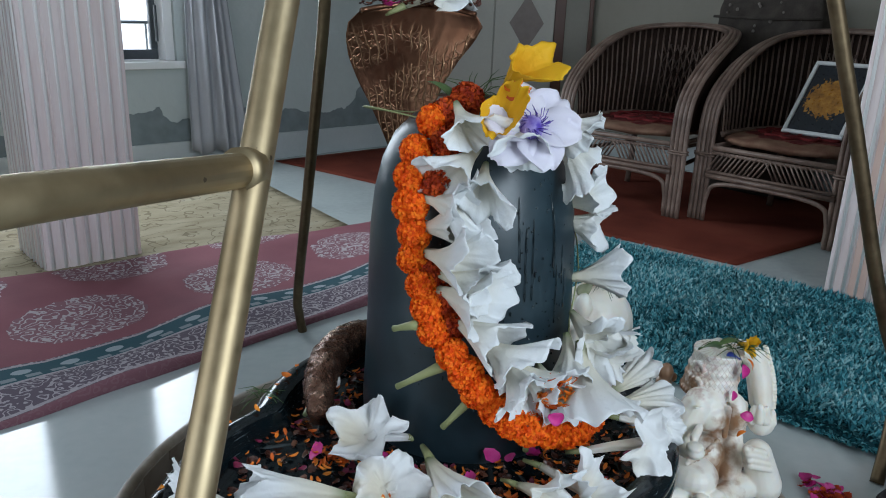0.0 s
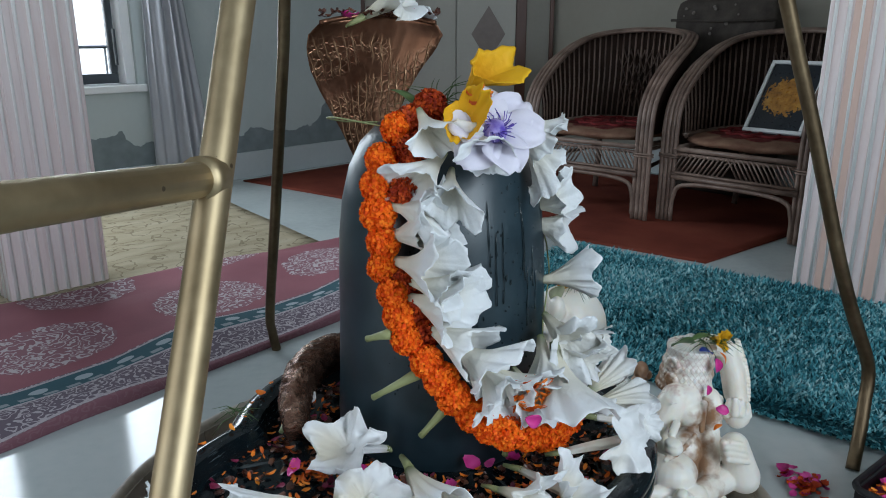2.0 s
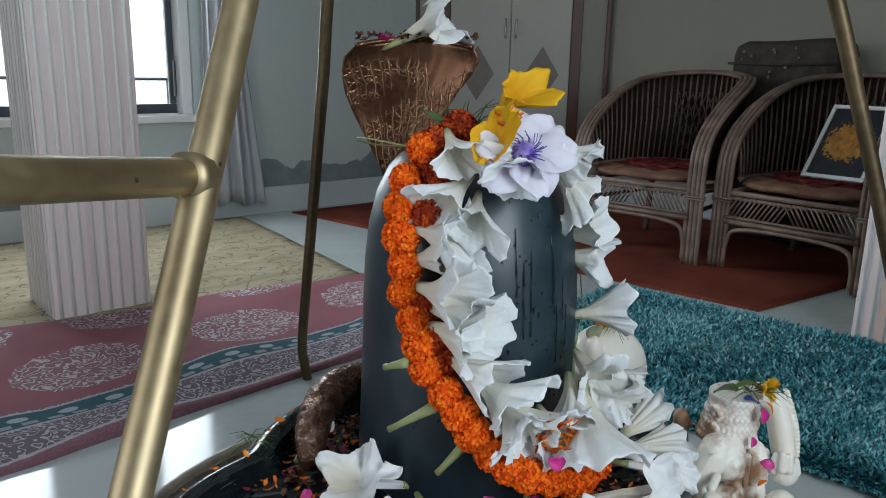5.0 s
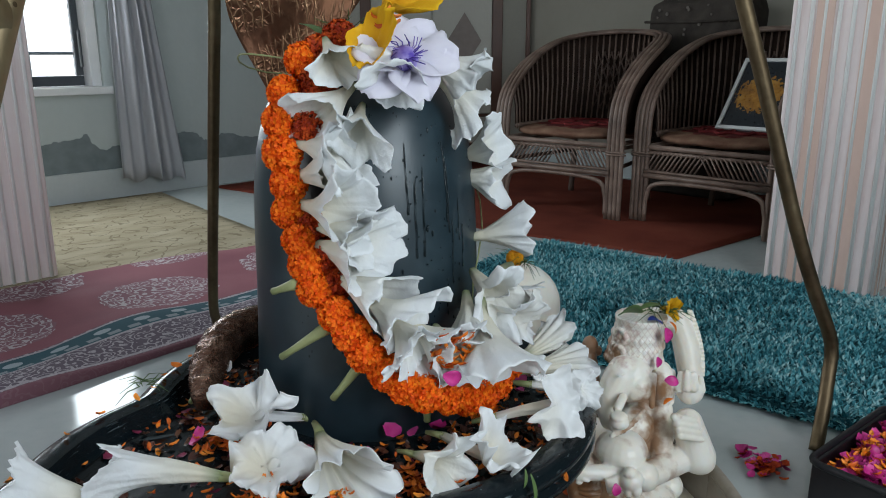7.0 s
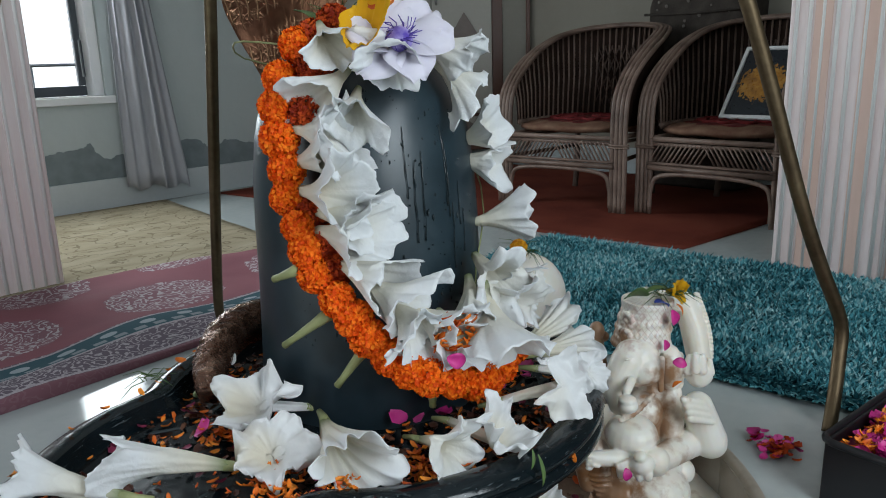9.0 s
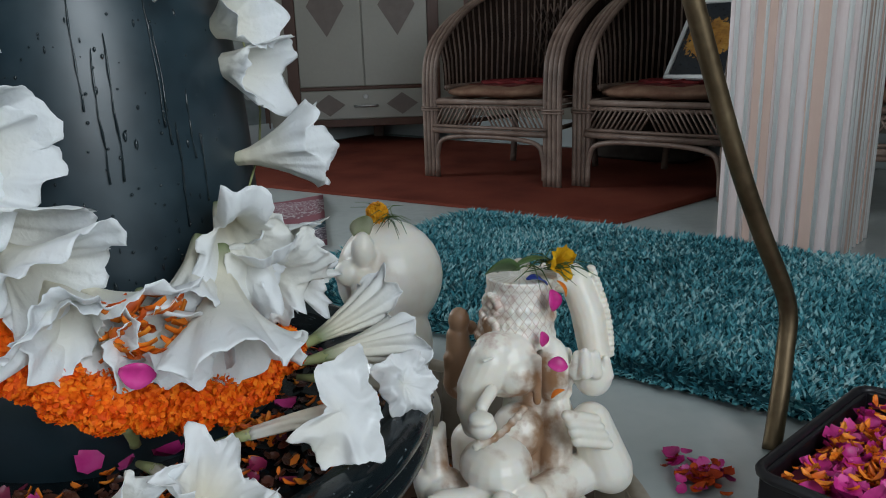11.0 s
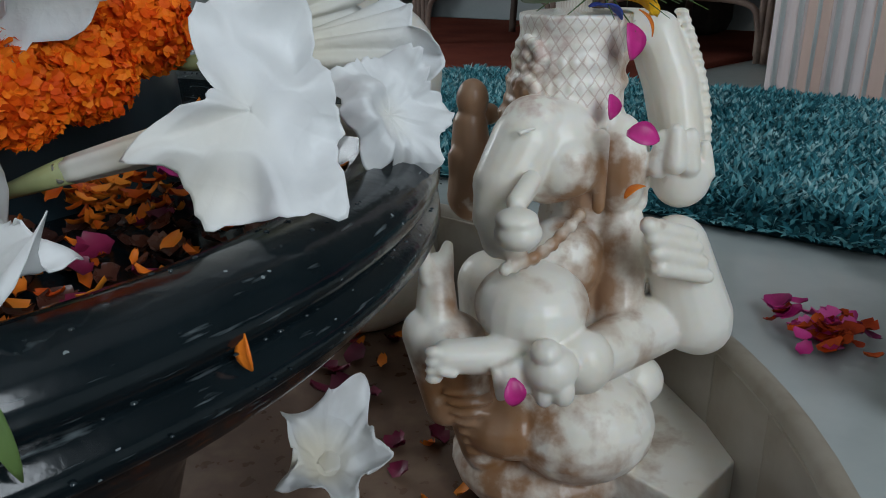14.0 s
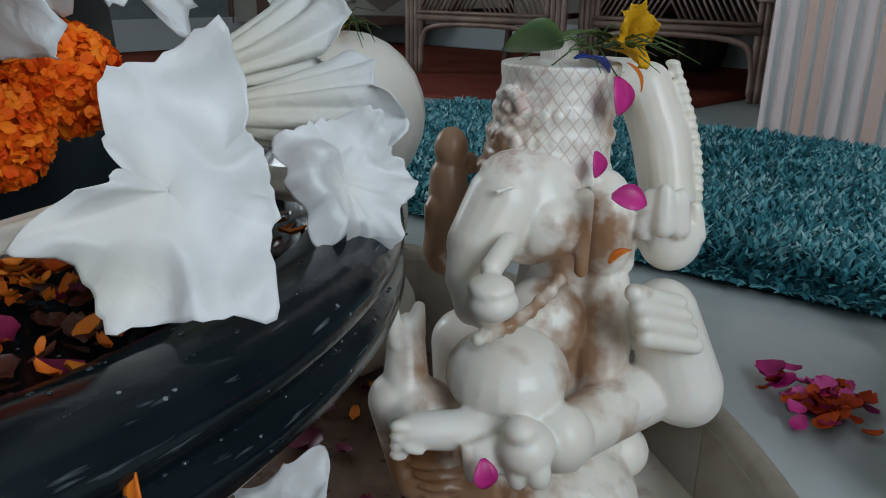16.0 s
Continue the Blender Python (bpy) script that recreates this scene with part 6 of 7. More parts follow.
def marigold_mesh(seed, skin, radius=0.0235):
    """A dense round blossom of many ruffled petals."""
    rng = random.Random(seed)
    verts, faces = [], []
    n = 860
    for k in range(n):
        zc = 1 - 1.75 * (k + 0.5) / n
        ph = k * 2.39996 + rng.uniform(-0.2, 0.2)
        rr = math.sqrt(max(0, 1 - zc * zc))
        out = Vector((rr * math.cos(ph), rr * math.sin(ph), zc * 0.85)).normalized()
        side = out.cross(Vector((rng.uniform(-1, 1), rng.uniform(-1, 1), rng.uniform(-1, 1)))).normalized()
        up = side.cross(out)
        size = radius * rng.uniform(0.095, 0.155)
        c = out * radius * rng.uniform(0.80, 1.00)
        b = len(verts)
        for t, w, o in ((-0.5, -0.6, -0.5), (-0.5, 0.6, -0.5), (0.15, -1.0, 0.12), (0.15, 0.0, -0.10), (0.15, 1.0, 0.12), (0.75, -0.75, 0.50), (0.9, 0.0, 0.20), (0.75, 0.75, 0.50)):
            verts.append(c + (up * t * 1.0 + side * w * 0.85 + out * (o + rng.uniform(-0.12, 0.12))) * size)
        faces += [(b, b + 1, b + 3), (b, b + 3, b + 2), (b + 1, b + 4, b + 3), (b + 2, b + 3, b + 6, b + 5), (b + 3, b + 4, b + 7, b + 6)]
    # dark heart
    bm = bmesh.new()
    bmesh.ops.create_icosphere(bm, subdivisions=2, radius=radius * 0.80)
    b = len(verts)
    bm.verts.ensure_lookup_table()
    verts += [Vector((v.co.x, v.co.y, v.co.z * 0.85)) for v in bm.verts]
    faces += [tuple(b + v.index for v in f.verts) for f in bm.faces]
    bm.free()
    me = bpy.data.meshes.new("marigold")
    me.from_pydata([tuple(v) for v in verts], [], faces)
    me.materials.append(skin)
    return me


MARIGOLDS = [marigold_mesh(s, M["marigold"]) for s in range(4)]
RUSTS = [marigold_mesh(s + 9, M["marigold_red"]) for s in range(2)]


def round_stone(deg, z, r):
    a = radians(deg)
    return Vector((CENTRE.x + r * math.cos(a), CENTRE.y + r * math.sin(a), z))


def marigold_garland():
    g = thing("marigold_garland", "string of bright orange marigolds hung on the black stone", "garland")
    way = [(-112, 0.648, 0.158), (-117, 0.612, 0.176), (-118, 0.581, 0.184), (-117, 0.546, 0.186), (-115, 0.510, 0.186), (-115, 0.478, 0.189), (-110, 0.447, 0.196), (-107, 0.420, 0.201), (-104, 0.392, 0.208), (-97, 0.366, 0.214), (-92, 0.344, 0.219), (-88, 0.322, 0.224), (-82, 0.299, 0.229), (-77, 0.281, 0.233), (-71, 0.270, 0.236), (-64, 0.258, 0.236), (-57, 0.250, 0.233), (-50, 0.246, 0.231), (-43, 0.250, 0.229), (-35, 0.264, 0.227)]
    pts = []
    for k, (d, z, r) in enumerate(way):
        p = round_stone(d, z, r)
        pts.append(p)
        ob = new("marigold", MARIGOLDS[k % 4])
        ob.parent = g
        out = (p - CENTRE - Vector((0, 0, p.z))).normalized()
        s = random.uniform(0.86, 1.02)
        ob.matrix_basis = aim(p, out + Vector((random.uniform(-0.4, 0.4), random.uniform(-0.4, 0.4), random.uniform(-0.3, 0.3))), random.uniform(0, 360), s)
    for k, (d, z, r) in enumerate(((-107, 0.655, 0.145), (-108, 0.575, 0.172), (-104, 0.625, 0.165), (-107, 0.462, 0.180), (-101, 0.425, 0.186), (-98, 0.398, 0.19), (-99, 0.672, 0.120))):
        ob = new("marigold", RUSTS[k % 2])
        ob.parent = g
        ob["label"] = "darker rust marigold"
        ob.matrix_basis = aim(round_stone(d, z, r), (random.uniform(-1, 1), -1, random.uniform(-0.5, 0.5)), 40 * k, 0.95)
    back = [round_stone(d, z, 0.165) for d, z in ((-30, 0.33), (10, 0.45), (60, 0.60), (150, 0.63), (-150, 0.655))]
    tube("thread", curve_points(pts + back + pts[:1], 4), 0.0012, M["stem"], g, seg=5)


marigold_garland()


def white_garland():
    """Each blossom is given by where its tube comes from under the marigolds, the middle of its mouth, and its size."""
    g = thing("white_flower_garland", "string of limp white trumpet blossoms round the stone", "garland")
    spots = [((0.010, 0.925, 0.670), (0.022, 0.878, 0.640), 0.80), ((0.045, 0.925, 0.625), (0.010, 0.874, 0.592), 0.82), ((0.050, 0.925, 0.600), (0.040, 0.878, 0.572), 0.72),
             ((-0.030, 0.912, 0.516), (0.020, 0.874, 0.528), 0.95), ((-0.020, 0.902, 0.486), (0.030, 0.866, 0.480), 0.98), ((-0.002, 0.890, 0.440), (0.046, 0.857, 0.430), 1.00),
             ((0.018, 0.880, 0.406), (0.066, 0.849, 0.386), 0.96), ((0.048, 0.877, 0.384), (0.090, 0.845, 0.354), 0.92), ((0.080, 0.878, 0.352), (0.116, 0.847, 0.330), 0.88),
             ((-0.028, 0.908, 0.556), (0.020, 0.876, 0.556), 0.80), ((0.004, 0.886, 0.462), (0.044, 0.861, 0.456), 0.85), ((0.104, 0.880, 0.346), (0.138, 0.852, 0.324), 0.80), ((0.088, 0.900, 0.338), (0.116, 0.850, 0.316), 0.82), ((0.132, 0.912, 0.332), (0.152, 0.858, 0.314), 0.80), ((0.172, 0.945, 0.365), (0.176, 0.884, 0.326), 0.95), ((0.190, 0.940, 0.362), (0.195, 0.878, 0.288), 1.22), ((0.180, 0.985, 0.385), (0.206, 0.908, 0.366), 1.00), ((0.200, 1.010, 0.360), (0.234, 0.943, 0.344), 0.95), ((0.205, 0.990, 0.345), (0.232, 0.924, 0.320), 0.95), ((0.210, 1.030, 0.330), (0.252, 0.970, 0.316), 0.82),
             ((0.150, 1.040, 0.405), (0.244, 1.035, 0.424), 0.88), ((0.160, 1.050, 0.520), (0.214, 1.030, 0.530), 0.78), ((0.165, 1.050, 0.500), (0.212, 1.030, 0.488), 0.80),
             ((0.130, 0.970, 0.650), (0.172, 0.965, 0.628), 0.90), ((0.140, 0.990, 0.625), (0.186, 0.990, 0.592), 0.85), ((0.080, 0.935, 0.665), (0.098, 0.890, 0.618), 0.85)]
    for k, (tail, mouth, s) in enumerate(spots):
        axis = (Vector(mouth) - Vector(tail)).normalized()
        ob = thick(new("trumpet_blossom", LIMP[k % 6] if mouth[0] > 0.20 and mouth[2] < 0.40 else BLOSSOMS[k % 8]))
        ob.parent = g
        ob.matrix_basis = aim(Vector(mouth) - axis * 0.075 * s, axis, random.uniform(0, 360), s)
    for top, end in (((0.007, 0.867, 0.349), (-0.054, 0.895, 0.301)), ((0.048, 0.864, 0.309), (0.008, 0.874, 0.255)), ((-0.026, 0.875, 0.400), (-0.060, 0.898, 0.383)), ((0.121, 0.879, 0.241), (0.121, 0.887, 0.217))):
        top, end = Vector(top), Vector(end)
        tube("flower_stem", [top, top.lerp(end, 0.35), top.lerp(end, 0.8), end], [0.0085, 0.0060, 0.0042, 0.0046], M["stem"], g, "pale green stem")


white_garland()


def loose_trumpet(tail, mouth, mesh, s, turn):
    """One blossom that lies on the basin, its tube towards tail."""
    tail, mouth = Vector(tail), Vector(mouth)
    axis = (mouth - tail).normalized()
    ob = thick(new("trumpet_flower", mesh))
    ob.matrix_basis = aim(mouth - axis * 0.09 * s, axis, turn, s)
    tagged(ob, "limp white trumpet flower lying on the wet basin", "flower", "white flowers on the basin")
    tube("stem", [(0, 0, -0.028), (0.001, 0, -0.012), (0, 0, 0.004)], [0.0028, 0.0042, 0.0056], M["stem"], ob, "pale green stem")


loose_trumpet((-0.080, 0.795, 0.200), (-0.205, 0.765, 0.226), CLOSED[1], 1.15, 250)
loose_trumpet((-0.195, 0.745, 0.200), (-0.300, 0.742, 0.222), CLOSED[0], 1.10, 300)
loose_trumpet((-0.012, 0.872, 0.215), (0.030, 0.735, 0.222), RIBBED[1], 1.40, 350)
loose_trumpet((0.077, 0.840, 0.205), (0.160, 0.768, 0.222), LIMP[0], 0.85, 40)
loose_trumpet((0.258, 0.990, 0.258), (0.312, 1.050, 0.266), RIBBED[0], 1.00, 140)
loose_trumpet((0.270, 0.974, 0.246), (0.338, 1.012, 0.244), RIBBED[1], 1.00, 190)


def open_trumpet(tail, mouth, facing, reach, seed, limp, label, lobes=6, plan=None, pleat=0.0):
    """A broad open blossom with its stem."""
    mouth = Vector(mouth)
    back = Vector(tail) - mouth
    ob = thick(new("trumpet_flower", open_mesh(seed, Vector((0, 0, 0.09)) + back, facing, reach, lobes, limp, M["open_petal"], plan, pleat)))
    ob.matrix_basis = Matrix.Translation(mouth - Vector((0, 0, 0.09)))
    tagged(ob, label, "flower", "white flowers on the basin")
    end = Vector((0, 0, 0.09)) + back
    tube("stem", [end + back.normalized() * 0.03, end + back.normalized() * 0.012, end - back.normalized() * 0.004], [0.0028, 0.0042, 0.0052], M["stem"], ob, "pale green stem")


# petal edges as (degrees round the mouth, reach)
TORN = ((20, 0.030), (50, 0.031), (81, 0.0477), (104, 0.040), (126, 0.038), (145, 0.023), (165, 0.012), (190, 0.013), (204, 0.032), (213, 0.0470), (222, 0.039), (238, 0.034), (262, 0.042), (290, 0.037), (318, 0.048), (344, 0.033))
RAGGED = ((12, 0.030), (40, 0.022), (70, 0.028), (107, 0.030), (137, 0.026), (163, 0.032), (219, 0.026), (257, 0.030), (270, 0.024), (285, 0.031), (297, 0.025), (312, 0.036), (340, 0.023))
open_trumpet((0.205, 0.893, 0.216), (0.280, 0.868, 0.243), (0.10, -0.93, 0.36), 0.05, 3, 1.1, "large open white trumpet flower over the basin rim", plan=TORN)
open_trumpet((0.262, 0.975, 0.222), (0.331, 0.950, 0.224), (0.25, -0.88, 0.40), 0.05, 8, 1.9, "crumpled wet white trumpet flower on the basin rim", plan=RAGGED, pleat=0.006)
open_trumpet((0.140, 0.868, 0.206), (0.203, 0.800, 0.226), (0.50, -0.35, 0.75), 0.042, 14, 1.8, "crumpled open white trumpet flower on the petal bed")
open_trumpet((-0.038, 0.935, 0.200), (-0.098, 0.895, 0.235), (-0.15, -0.55, 0.75), 0.058, 21, 1.5, "crumpled white trumpet flower leaning against the stone", 5)
open_trumpet((-0.007, 0.837, 0.196), (-0.057, 0.787, 0.226), (0.10, -0.60, 0.70), 0.056, 27, 1.5, "crumpled white trumpet flower holding an orange petal", 5)
open_trumpet((0.282, 1.100, -0.070), (0.286, 1.032, -0.016), (0.20, -0.55, 0.75), 0.042, 11, 1.6, "white trumpet flower fallen into the pit", 5)
coil_flower = thick(new("trumpet_flower", CLOSED[1]))
coil_flower.matrix_basis = aim((-0.196, 0.985, 0.200), (0.048, 0.130, 0.066), 30, 0.72)
tagged(coil_flower, "wilted narrow white flower draped over the copper coil", "flower", "white flowers on the basin")
hood_flower = thick(new("trumpet_flower", LIMP[2]))
hood_flower.matrix_basis = aim((-0.075, 1.205, 0.782), (0.75, -0.15, 0.36), 200, 1.05)
tube("stem", [(0, 0, -0.028), (0.001, 0, -0.012), (0, 0, 0.004)], [0.0028, 0.0042, 0.0056], M["stem"], hood_flower, "pale green stem")
tagged(hood_flower, "white trumpet flower lying on top of the copper hood", "flower", "white flowers on the basin")


def yellow_flower(at, axis, k, s, label):
    ob = thick(new("yellow_flower", YELLOWS[k % 3]))
    ob.matrix_basis = aim(Vector(at) - Vector(axis).normalized() * 0.05 * s, axis, 70 * k, s)
    return tagged(ob, label, "flower")


yellow_flower((0.086, 0.938, 0.718), (0.30, -0.70, 0.60), 0, 0.88, "crumpled yellow trumpet flower standing on the stone")
yellow_flower((0.056, 0.868, 0.658), (-0.10, -0.90, 0.25), 1, 0.92, "crumpled yellow trumpet flower leaning on the stone")


def lilac_flower():
    """A broad pale lilac blossom with a violet heart of threads."""
    f = thing("lilac_flower", "pale lilac flower with a violet thread heart", "flower", aim((0.097, 0.900, 0.642), (0.12, -0.74, 0.58), 48))
    rng = random.Random(3)
    for k in range(6):
        a0 = 60 * k + rng.uniform(-8, 8)
        verts, faces = [], []
        n, w = 9, 6
        for j in range(n + 1):
            u = j / n
            half = 0.027 * math.sin(math.pi * min(1, 0.12 + 0.80 * u)) ** 0.8 + 0.002
            for i in range(w + 1):
                s = -1 + 2 * i / w
                verts.append((0.006 + 0.056 * u, half * s, 0.004 + 0.016 * u - 0.018 * u * u + 0.006 * s * s + 0.004 * math.sin(4 * u + 5 * s + k)))
        for j in range(n):
            for i in range(w):
                q = j * (w + 1) + i
                faces.append((q, q + 1, q + w + 2, q + w + 1))
        ob = thick(mesh_ob("petal", verts, faces, M["lilac_petal"], f))
        ob.matrix_basis = pose(0, 0, 0.002 * (k % 2), 0, -8 + rng.uniform(-10, 10), a0)
    bm = bmesh.new()
    bmesh.ops.create_icosphere(bm, subdivisions=2, radius=0.0155, matrix=Matrix.Translation((0, 0, 0.013)))
    heart = part("heart", bm, M["violet"], f, "violet heart", True)
    verts, faces = [], []
    for k in range(34):
        a, l = rng.uniform(0, 6.28), rng.uniform(0.014, 0.026)
        v, fc = sweep([(0.006 * math.cos(a), 0.006 * math.sin(a), 0.020), (0.6 * l * math.cos(a), 0.6 * l * math.sin(a), 0.026), (l * math.cos(a + 0.3), l * math.sin(a + 0.3), 0.024 + rng.uniform(-0.004, 0.006))], 0.0006, 4)
        b = len(verts)
        verts += v
        faces += [tuple(b + i for i in q) for q in fc]
    th = mesh_ob("filament", verts, faces, M["violet"], f, "violet and white threads")
    th["kind"] = "stuff"


lilac_flower()


def leaf_mesh(length, half, bend=0.2):
    verts, faces = [], []
    n, w = 8, 4
    for j in range(n + 1):
        u = j / n
        h = half * math.sin(math.pi * (0.04 + 0.94 * u)) ** 0.75
        for i in range(w + 1):
            s = -1 + 2 * i / w
            verts.append((length * u, h * s, bend * length * u * (1 - u) * 2 + 0.25 * h * abs(s)))
    for j in range(n):
        for i in range(w):
            q = j * (w + 1) + i
            faces.append((q, q + 1, q + w + 2, q + w + 1))
    return verts, faces


def leaf(m, length, half, mat, label, bend=0.2):
    ob = thick(mesh_ob("leaf", *leaf_mesh(length, half, bend), mat), 0.0005)
    ob.matrix_basis = m
    return tagged(ob, label, "leaf")


# green leaves that hang over the basin's front edge
def hanging_leaf(at, along, out, length, half):
    """A narrow leaf that droops down the basin's side."""
    x = Vector(along).normalized()
    z = (Vector(out) - x * x.dot(Vector(out))).normalized()
    m = Matrix((x, z.cross(x), z)).transposed().to_4x4()
    leaf(Matrix.Translation(at) @ m, length, half, M["leaf"], "narrow green leaf hanging over the basin rim")


hanging_leaf((0.2222, 0.7548, 0.226), (-0.044, -0.030, -0.999), (0.57, -0.82, 0.1), 0.023, 0.0023)
hanging_leaf((0.2292, 0.7598, 0.217), (0.135, 0.101, -0.986), (0.59, -0.81, 0.1), 0.042, 0.0027)
leaf(pose(0.01, 0.97, 0.665, 0, -30, 150), 0.05, 0.012, M["leaf"], "small dark green leaf behind the flowers")


def sprig(name, at, n, reach, mat, label, rise=0.4, seed=1, r=0.0007):
    """A tangle of thin blades."""
    rng = random.Random(seed)
    verts, faces = [], []
    for _ in range(n):
        a, l = rng.uniform(0, 6.28), rng.uniform(0.5, 1) * reach
        s = Vector(at) + Vector((rng.uniform(-1, 1), rng.uniform(-1, 1), 0)) * reach * 0.25
        d = Vector((math.cos(a), math.sin(a), rng.uniform(-0.3, rise)))
        v, f = sweep([s, s + d * l * 0.5 + Vector((0, 0, 0.10 * l)), s + d * l - Vector((0, 0, 0.12 * l))], [r, r, r * 0.4], 4)
        b = len(verts)
        verts += v
        faces += [tuple(b + i for i in q) for q in f]
    ob = mesh_ob(name, verts, faces, mat)
    return tagged(ob, label, "grass", kind="stuff")


sprig("grass_blades", (0.035, 0.99, 0.672), 26, 0.06, M["grass"], "dark green sprig tucked behind the flowers", 0.8, 2)
sprig("grass_blades", (0.497, 1.155, 0.262), 26, 0.062, M["grass"], "thin green grass blades on the statue's crown", 0.25, 5)
sprig("grass_blades", (0.325, 1.450, 0.262), 22, 0.055, M["grass"], "thin green grass blades on the round statue", 0.5, 6)
sprig("grass_blades", (-0.27, 1.02, 0.215), 14, 0.055, M["grass"], "dark grass blades on the basin's edge", 0.3, 7)

# offerings on the seated statue's crown
yellow_flower((0.520, 1.140, 0.264), (0.60, -0.70, 0.05), 2, 0.58, "crumpled yellow flower lying on the statue's crown")
leaf(pose(0.466, 1.142, 0.262, 38, 0, 195), 0.042, 0.019, M["leaf"], "bright green leaf lying on the statue's crown")
leaf(pose(0.462, 1.145, 0.266, 0, 4, 25), 0.055, 0.009, M["leaf"], "bright green leaf lying on the statue's crown")


def petal(name, at, m, size, mat, label):
    ob = thick(mesh_ob(name, *leaf_mesh(size, size * (0.24 if name == "orange_petal" else 0.40), 0.3), mat), 0.0005)
    ob.matrix_basis = Matrix.Translation(at) @ m
    return tagged(ob, label, "petal")


petal("blue_petal", (0.470, 1.125, 0.256), pose(0, 0, 0, 0, 20, 10), 0.026, M["blue_bit"], "small blue petal lying on the statue's crown")
petal("magenta_petal", (0.495, 1.117, 0.246), pose(0, 0, 0, 0, 80, -60), 0.024, M["magenta"], "magenta petal stuck to the statue's crown")
petal("orange_petal", (0.503, 1.122, 0.254), pose(0, 0, 0, 0, 60, -30), 0.020, M["orange_bit"], "orange petal stuck to the statue's crown")
petal("magenta_petal", (0.484, 1.112, 0.200), pose(0, 0, 0, 0, 85, -60), 0.017, M["magenta"], "magenta petal stuck to the statue's temple")
petal("magenta_petal", (0.480, 1.062, 0.184), pose(0, 0, 0, 50, 12, -8), 0.021, M["magenta"], "magenta petal lying on the statue's ear")
petal("orange_petal", (0.488, 1.078, 0.136), pose(0, 0, 0, 0, -20, 20), 0.018, M["orange_bit"], "orange petal lying on the statue's arm")
petal("magenta_petal", (0.402, 1.018, 0.040), pose(0, 0, 0, 0, 80, -80), 0.019, M["magenta"], "magenta petal lying on the statue's leg")
petal("orange_petal", (0.2801, 0.8132, 0.186), pose(0, 0, 0, 75, 80, -42), 0.012, M["orange_bit"], "curled orange petal stuck to the basin's side")
petal("magenta_petal", (0.138, 0.832, 0.302), pose(0, 0, 0, 90, 20, 20), 0.024, M["magenta"], "magenta petal resting on the garland")
mar = new("marigold", marigold_mesh(31, M["yellow_head"]))
mar.matrix_basis = aim((0.308, 1.455, 0.268), (0.1, -0.3, 1), 0, 0.72)
tagged(mar, "small yellow marigold on the round statue", "flower")
petal("cream_petal", (0.286, 1.41, 0.235), pose(0, 0, 0, 0, -70, -70), 0.045, M["white_petal"], "cream petal standing on the round statue")


def scatter(name, spots, size, mat, label, seed, curl=0.35, slim=0.42):
    """Very many small petals, one loose heap."""
    rng = random.Random(seed)
    verts, faces = [], []
    for p in spots:
        s = size * rng.uniform(0.55, 1.25)
        m = Matrix.Translation(p) @ pose(0, 0, 0, rng.uniform(-35, 35), rng.uniform(-35, 35), rng.uniform(0, 360))
        b = len(verts)
        for u, h in ((0.0, 0.25), (0.4, 1.0), (0.8, 0.85), (1.0, 0.3)):
            for sgn in (-1, 0, 1):
                verts.append(m @ Vector(((u - 0.5) * s, sgn * h * s * slim, curl * s * (u - 0.5) ** 2 * 2 + 0.15 * s * abs(sgn))))
        for j in range(3):
            for i in range(2):
                q = b + j * 3 + i
                faces.append((q, q + 1, q + 4, q + 3))
    ob = mesh_ob(name, verts, faces, mat)
    return tagged(ob, label, "petals", kind="stuff")


def in_basin(n, seed, low=0.168, high=0.178, lo_deg=0, hi_deg=360):
    rng = random.Random(seed)
    out = []
    while len(out) < n:
        a = radians(rng.uniform(lo_deg, hi_deg))
        r = rng.uniform(0.02, 1) * (basin_reach(a) - 0.055)
        p = Vector((BASE.x + r * math.cos(a), BASE.y + r * math.sin(a), 0))
        if (p - CENTRE).length > 0.168:
            p.z = rng.uniform(low, high) + 0.003
            out.append(p)
    return out


scatter("marigold_petals", in_basin(420, 1), 0.012, M["orange_bit"], "scattered orange marigold petals on the wet basin", 1, slim=0.22)
scatter("rose_petals", in_basin(90, 2), 0.014, M["dark_rose"], "scattered dark rose petals on the wet basin", 2)
scatter("magenta_petals", in_basin(12, 3, 0.175, 0.19), 0.024, M["magenta"], "scattered magenta petals on the wet basin", 3)
scatter("wilted_leaves", in_basin(520, 4, 0.166, 0.174), 0.013, M["dry"], "wet wilted brown leaves lying in the basin", 4, 0.2)


def clump(at, r, n, seed, h=0.006):
    rng = random.Random(seed)
    return [Vector(at) + Vector((rng.gauss(0, r * 0.5), rng.gauss(0, r * 0.5), rng.uniform(0.002, h))) for _ in range(n)]


heap = []
for k, (x, y) in enumerate(((-0.03, 0.735), (0.02, 0.75), (-0.085, 0.72), (0.105, 0.79), (0.15, 0.82), (0.20, 0.95), (-0.06, 0.77), (-0.135, 0.90))):
    heap += clump((x, y, 0.178), 0.026, 70, 30 + k, 0.020)
scatter("marigold_heap", heap, 0.012, M["orange_bit"], "loose heaps of orange marigold petals in the basin", 8, slim=0.2)
rim_bits = [Vector((BASE.x + (basin_reach(a) - 0.02) * math.cos(a), BASE.y + (basin_reach(a) - 0.02) * math.sin(a), 0.2065)) for a in [radians(d) for d in (172, 180, 186, 193, 200, 212, 220, 150, 158, 165)]]
scatter("rim_petals", rim_bits, 0.014, M["orange_bit"], "orange petals stuck to the basin's wet rim", 9, slim=0.3)
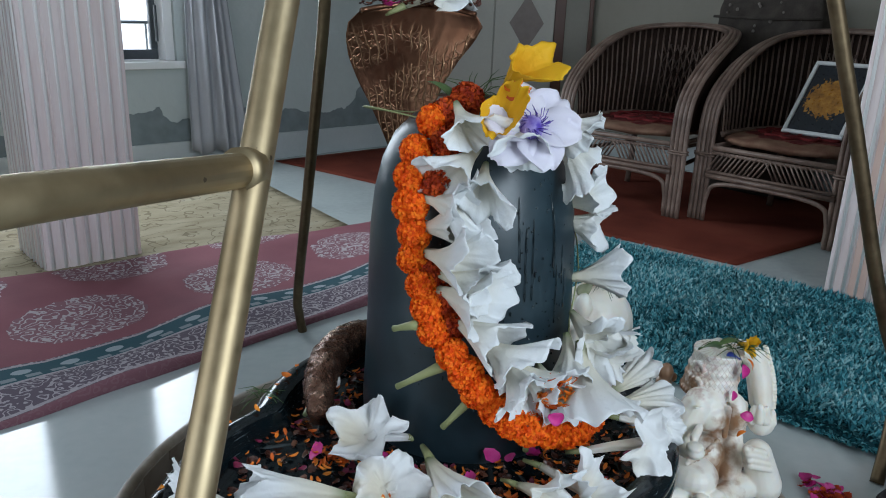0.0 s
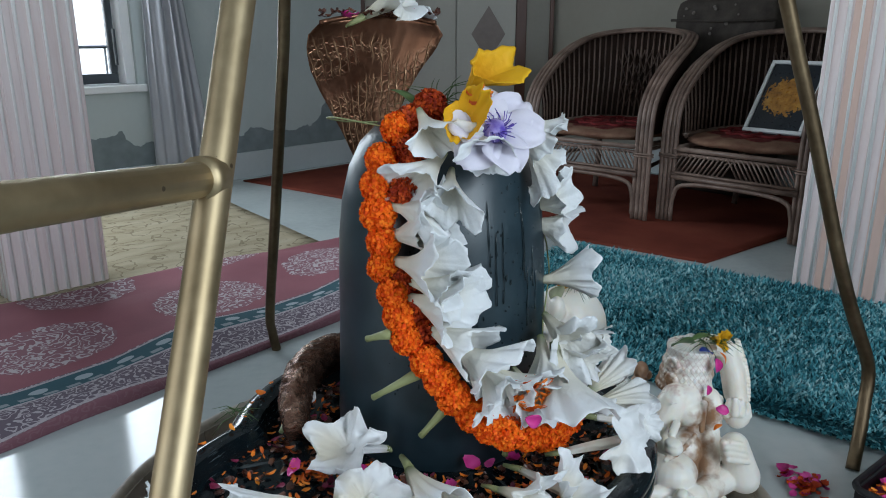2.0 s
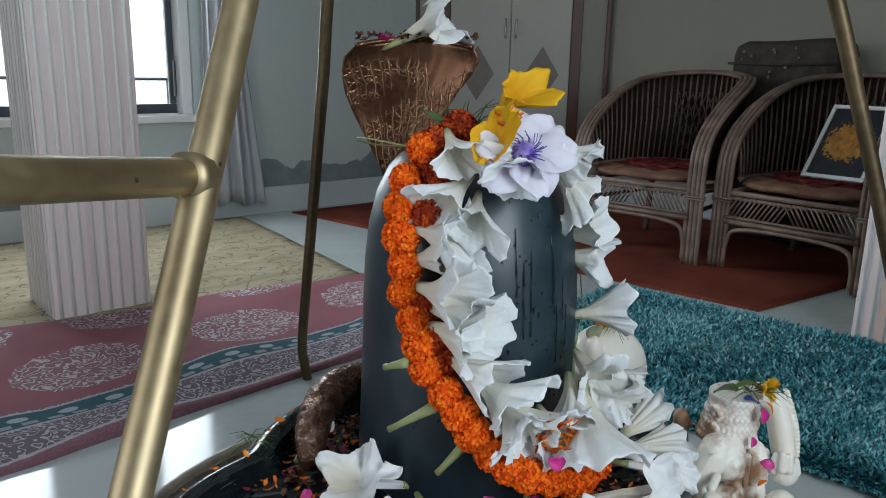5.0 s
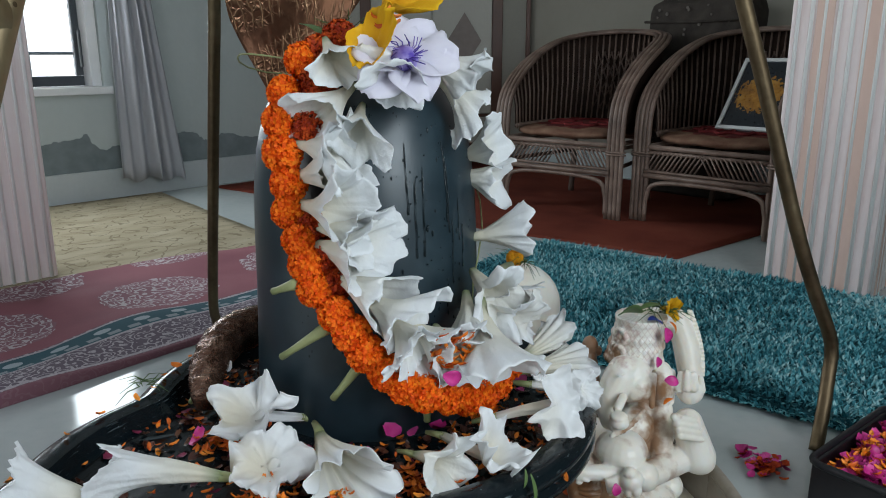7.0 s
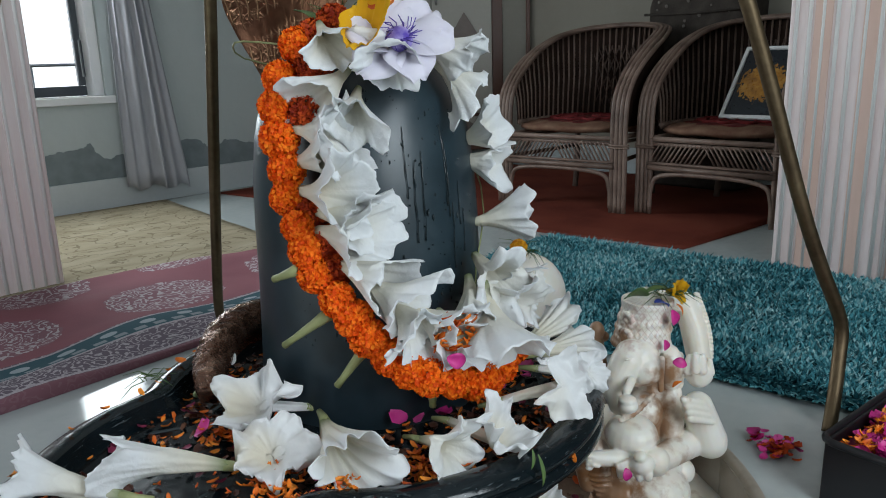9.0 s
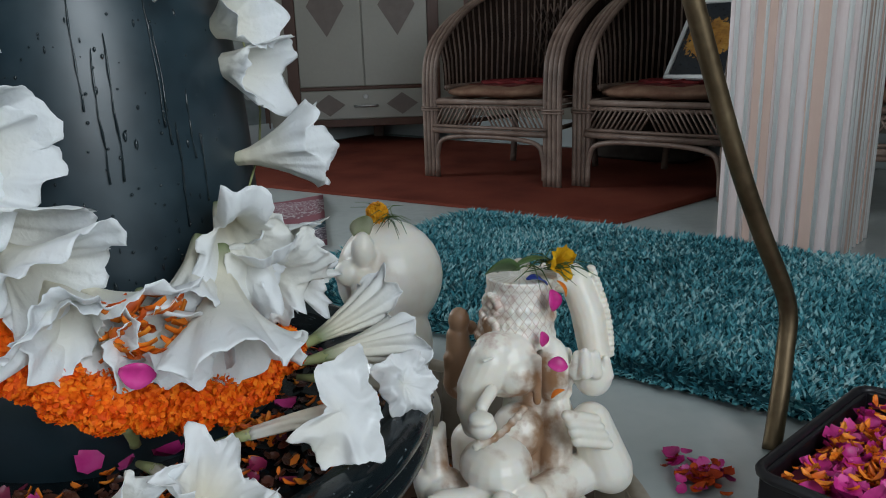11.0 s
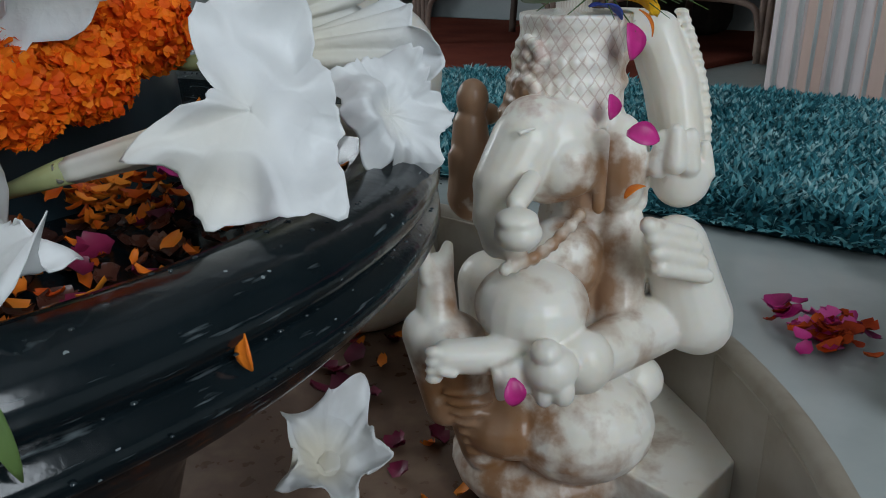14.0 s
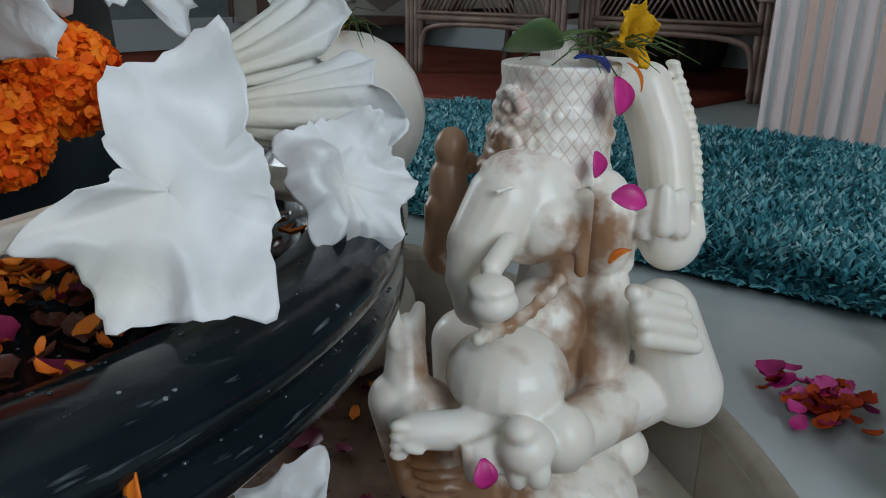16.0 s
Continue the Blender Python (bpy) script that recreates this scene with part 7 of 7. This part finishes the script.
scatter("garland_petals", [round_stone(random.uniform(-70, -57), random.uniform(0.30, 0.345), random.uniform(0.238, 0.252)) for _ in range(46)], 0.022, M["orange_bit"], "orange petals caught between the white blossoms", 10, slim=0.16)
scatter("hood_petals", [Vector((-0.05 + random.uniform(-0.09, 0.09), 1.20 + random.uniform(-0.01, 0.01), 0.787 + random.uniform(-0.004, 0.004))) for _ in range(60)], 0.014, M["dry"], "dry petals along the top of the hood", 11, slim=0.25)
scatter("stamen_petals", clump((0.078, 0.885, 0.678), 0.014, 12, 41, 0.02), 0.020, M["orange_bit"], "orange stamens between the yellow flowers", 17, slim=0.14)
scatter("hood_petals", clump((0.0, 1.195, 0.785), 0.02, 8, 3) + clump((-0.10, 1.195, 0.78), 0.02, 5, 4), 0.017, M["magenta"], "magenta petals along the top of the hood", 12)
scatter("floor_petals", clump((0.665, 1.119, 0.001), 0.034, 30, 5, 0.012), 0.020, M["magenta"], "magenta petals fallen on the floor beside the pit", 13)
scatter("floor_petals", clump((0.675, 1.112, 0.001), 0.030, 30, 6, 0.012), 0.016, M["marigold_red"], "orange petals fallen on the floor beside the pit", 14)
scatter("pit_petals", [Vector((CENTRE.x + r * math.cos(a), CENTRE.y + r * math.sin(a), -0.128)) for r, a in [(random.uniform(0.30, 0.53), random.uniform(-1.6, 1.2)) for _ in range(90)]], 0.02, M["orange_bit"], "petals fallen to the bottom of the pit", 15, slim=0.3)
scatter("pit_rose_petals", [Vector((CENTRE.x + r * math.cos(a), CENTRE.y + r * math.sin(a), -0.127)) for r, a in [(random.uniform(0.30, 0.53), random.uniform(-1.6, 1.2)) for _ in range(70)]], 0.026, M["dark_rose"], "rose petals fallen to the bottom of the pit", 16)


# ---------- petal tray ----------
def make_tray():
    """A black plastic crate, heaped with petals."""
    ex, ey = Vector((0.595, -0.804, 0)), Vector((0.804, 0.595, 0))
    base = Matrix(((ex.x, ey.x, 0, 0.660), (ex.y, ey.y, 0, 0.968), (0, 0, 1, 0), (0, 0, 0, 1)))
    crate = thing("plastic_crate", "black plastic crate heaped with magenta and orange petals", "crate", base)
    wx, wy, h = 0.34, 0.265, 0.10
    boxed("base", (0.012, 0.012, 0.001), (wx - 0.012, wy - 0.012, 0.007), M["plastic"], crate)
    for n, lo, hi in (("side", (0.004, 0.0105, 0.0), (0.010, wy - 0.0105, h)), ("side", (wx - 0.010, 0.0105, 0.0), (wx - 0.004, wy - 0.0105, h)), ("side", (0.004, 0.004, 0.0), (wx - 0.004, 0.010, h)), ("side", (0.004, wy - 0.010, 0.0), (wx - 0.004, wy - 0.004, h))):
        boxed(n, lo, hi, M["plastic"], crate, bevel=0.002)
    r = 0.02
    path = []
    for cx, cy, a0 in ((wx - r, wy - r, 0), (r, wy - r, 90), (r, r, 180), (wx - r, r, 270)):
        path += [(cx + r * math.cos(radians(a0 + q)), cy + r * math.sin(radians(a0 + q)), h) for q in (0, 22, 45, 68, 90)]
    tube("rim", path + path[:1], 0.0055, M["plastic"], crate)
    for k in range(9):
        boxed("rib", (0.0015, 0.03 + k * 0.025, 0.012), (0.0038, 0.038 + k * 0.025, h - 0.012), M["plastic"], crate, bevel=0.0006)
    rng = random.Random(9)
    for nm, mat, n, label in (("crate_petals", M["magenta"], 330, "magenta rose petals heaped in the crate"), ("crate_marigold", M["orange_bit"], 1000, "orange marigold petals heaped in the crate")):
        spots = [base @ Vector((rng.uniform(0.022, wx - 0.022), rng.uniform(0.022, wy - 0.022), 0.080 + rng.uniform(0, 0.020))) for _ in range(n)]
        ob = scatter(nm, spots, 0.024 if n < 500 else 0.017, mat, label, n, slim=0.4 if n < 500 else 0.22)
    bm = box(bmesh.new(), (0.0125, 0.0125, 0.0075), (wx - 0.0125, wy - 0.0125, 0.080))
    filler = part("petal_bed", bm, M["dark_rose"])
    filler.matrix_basis = base
    tagged(filler, "deep bed of rose petals in the crate", "petals", kind="stuff")


make_tray()
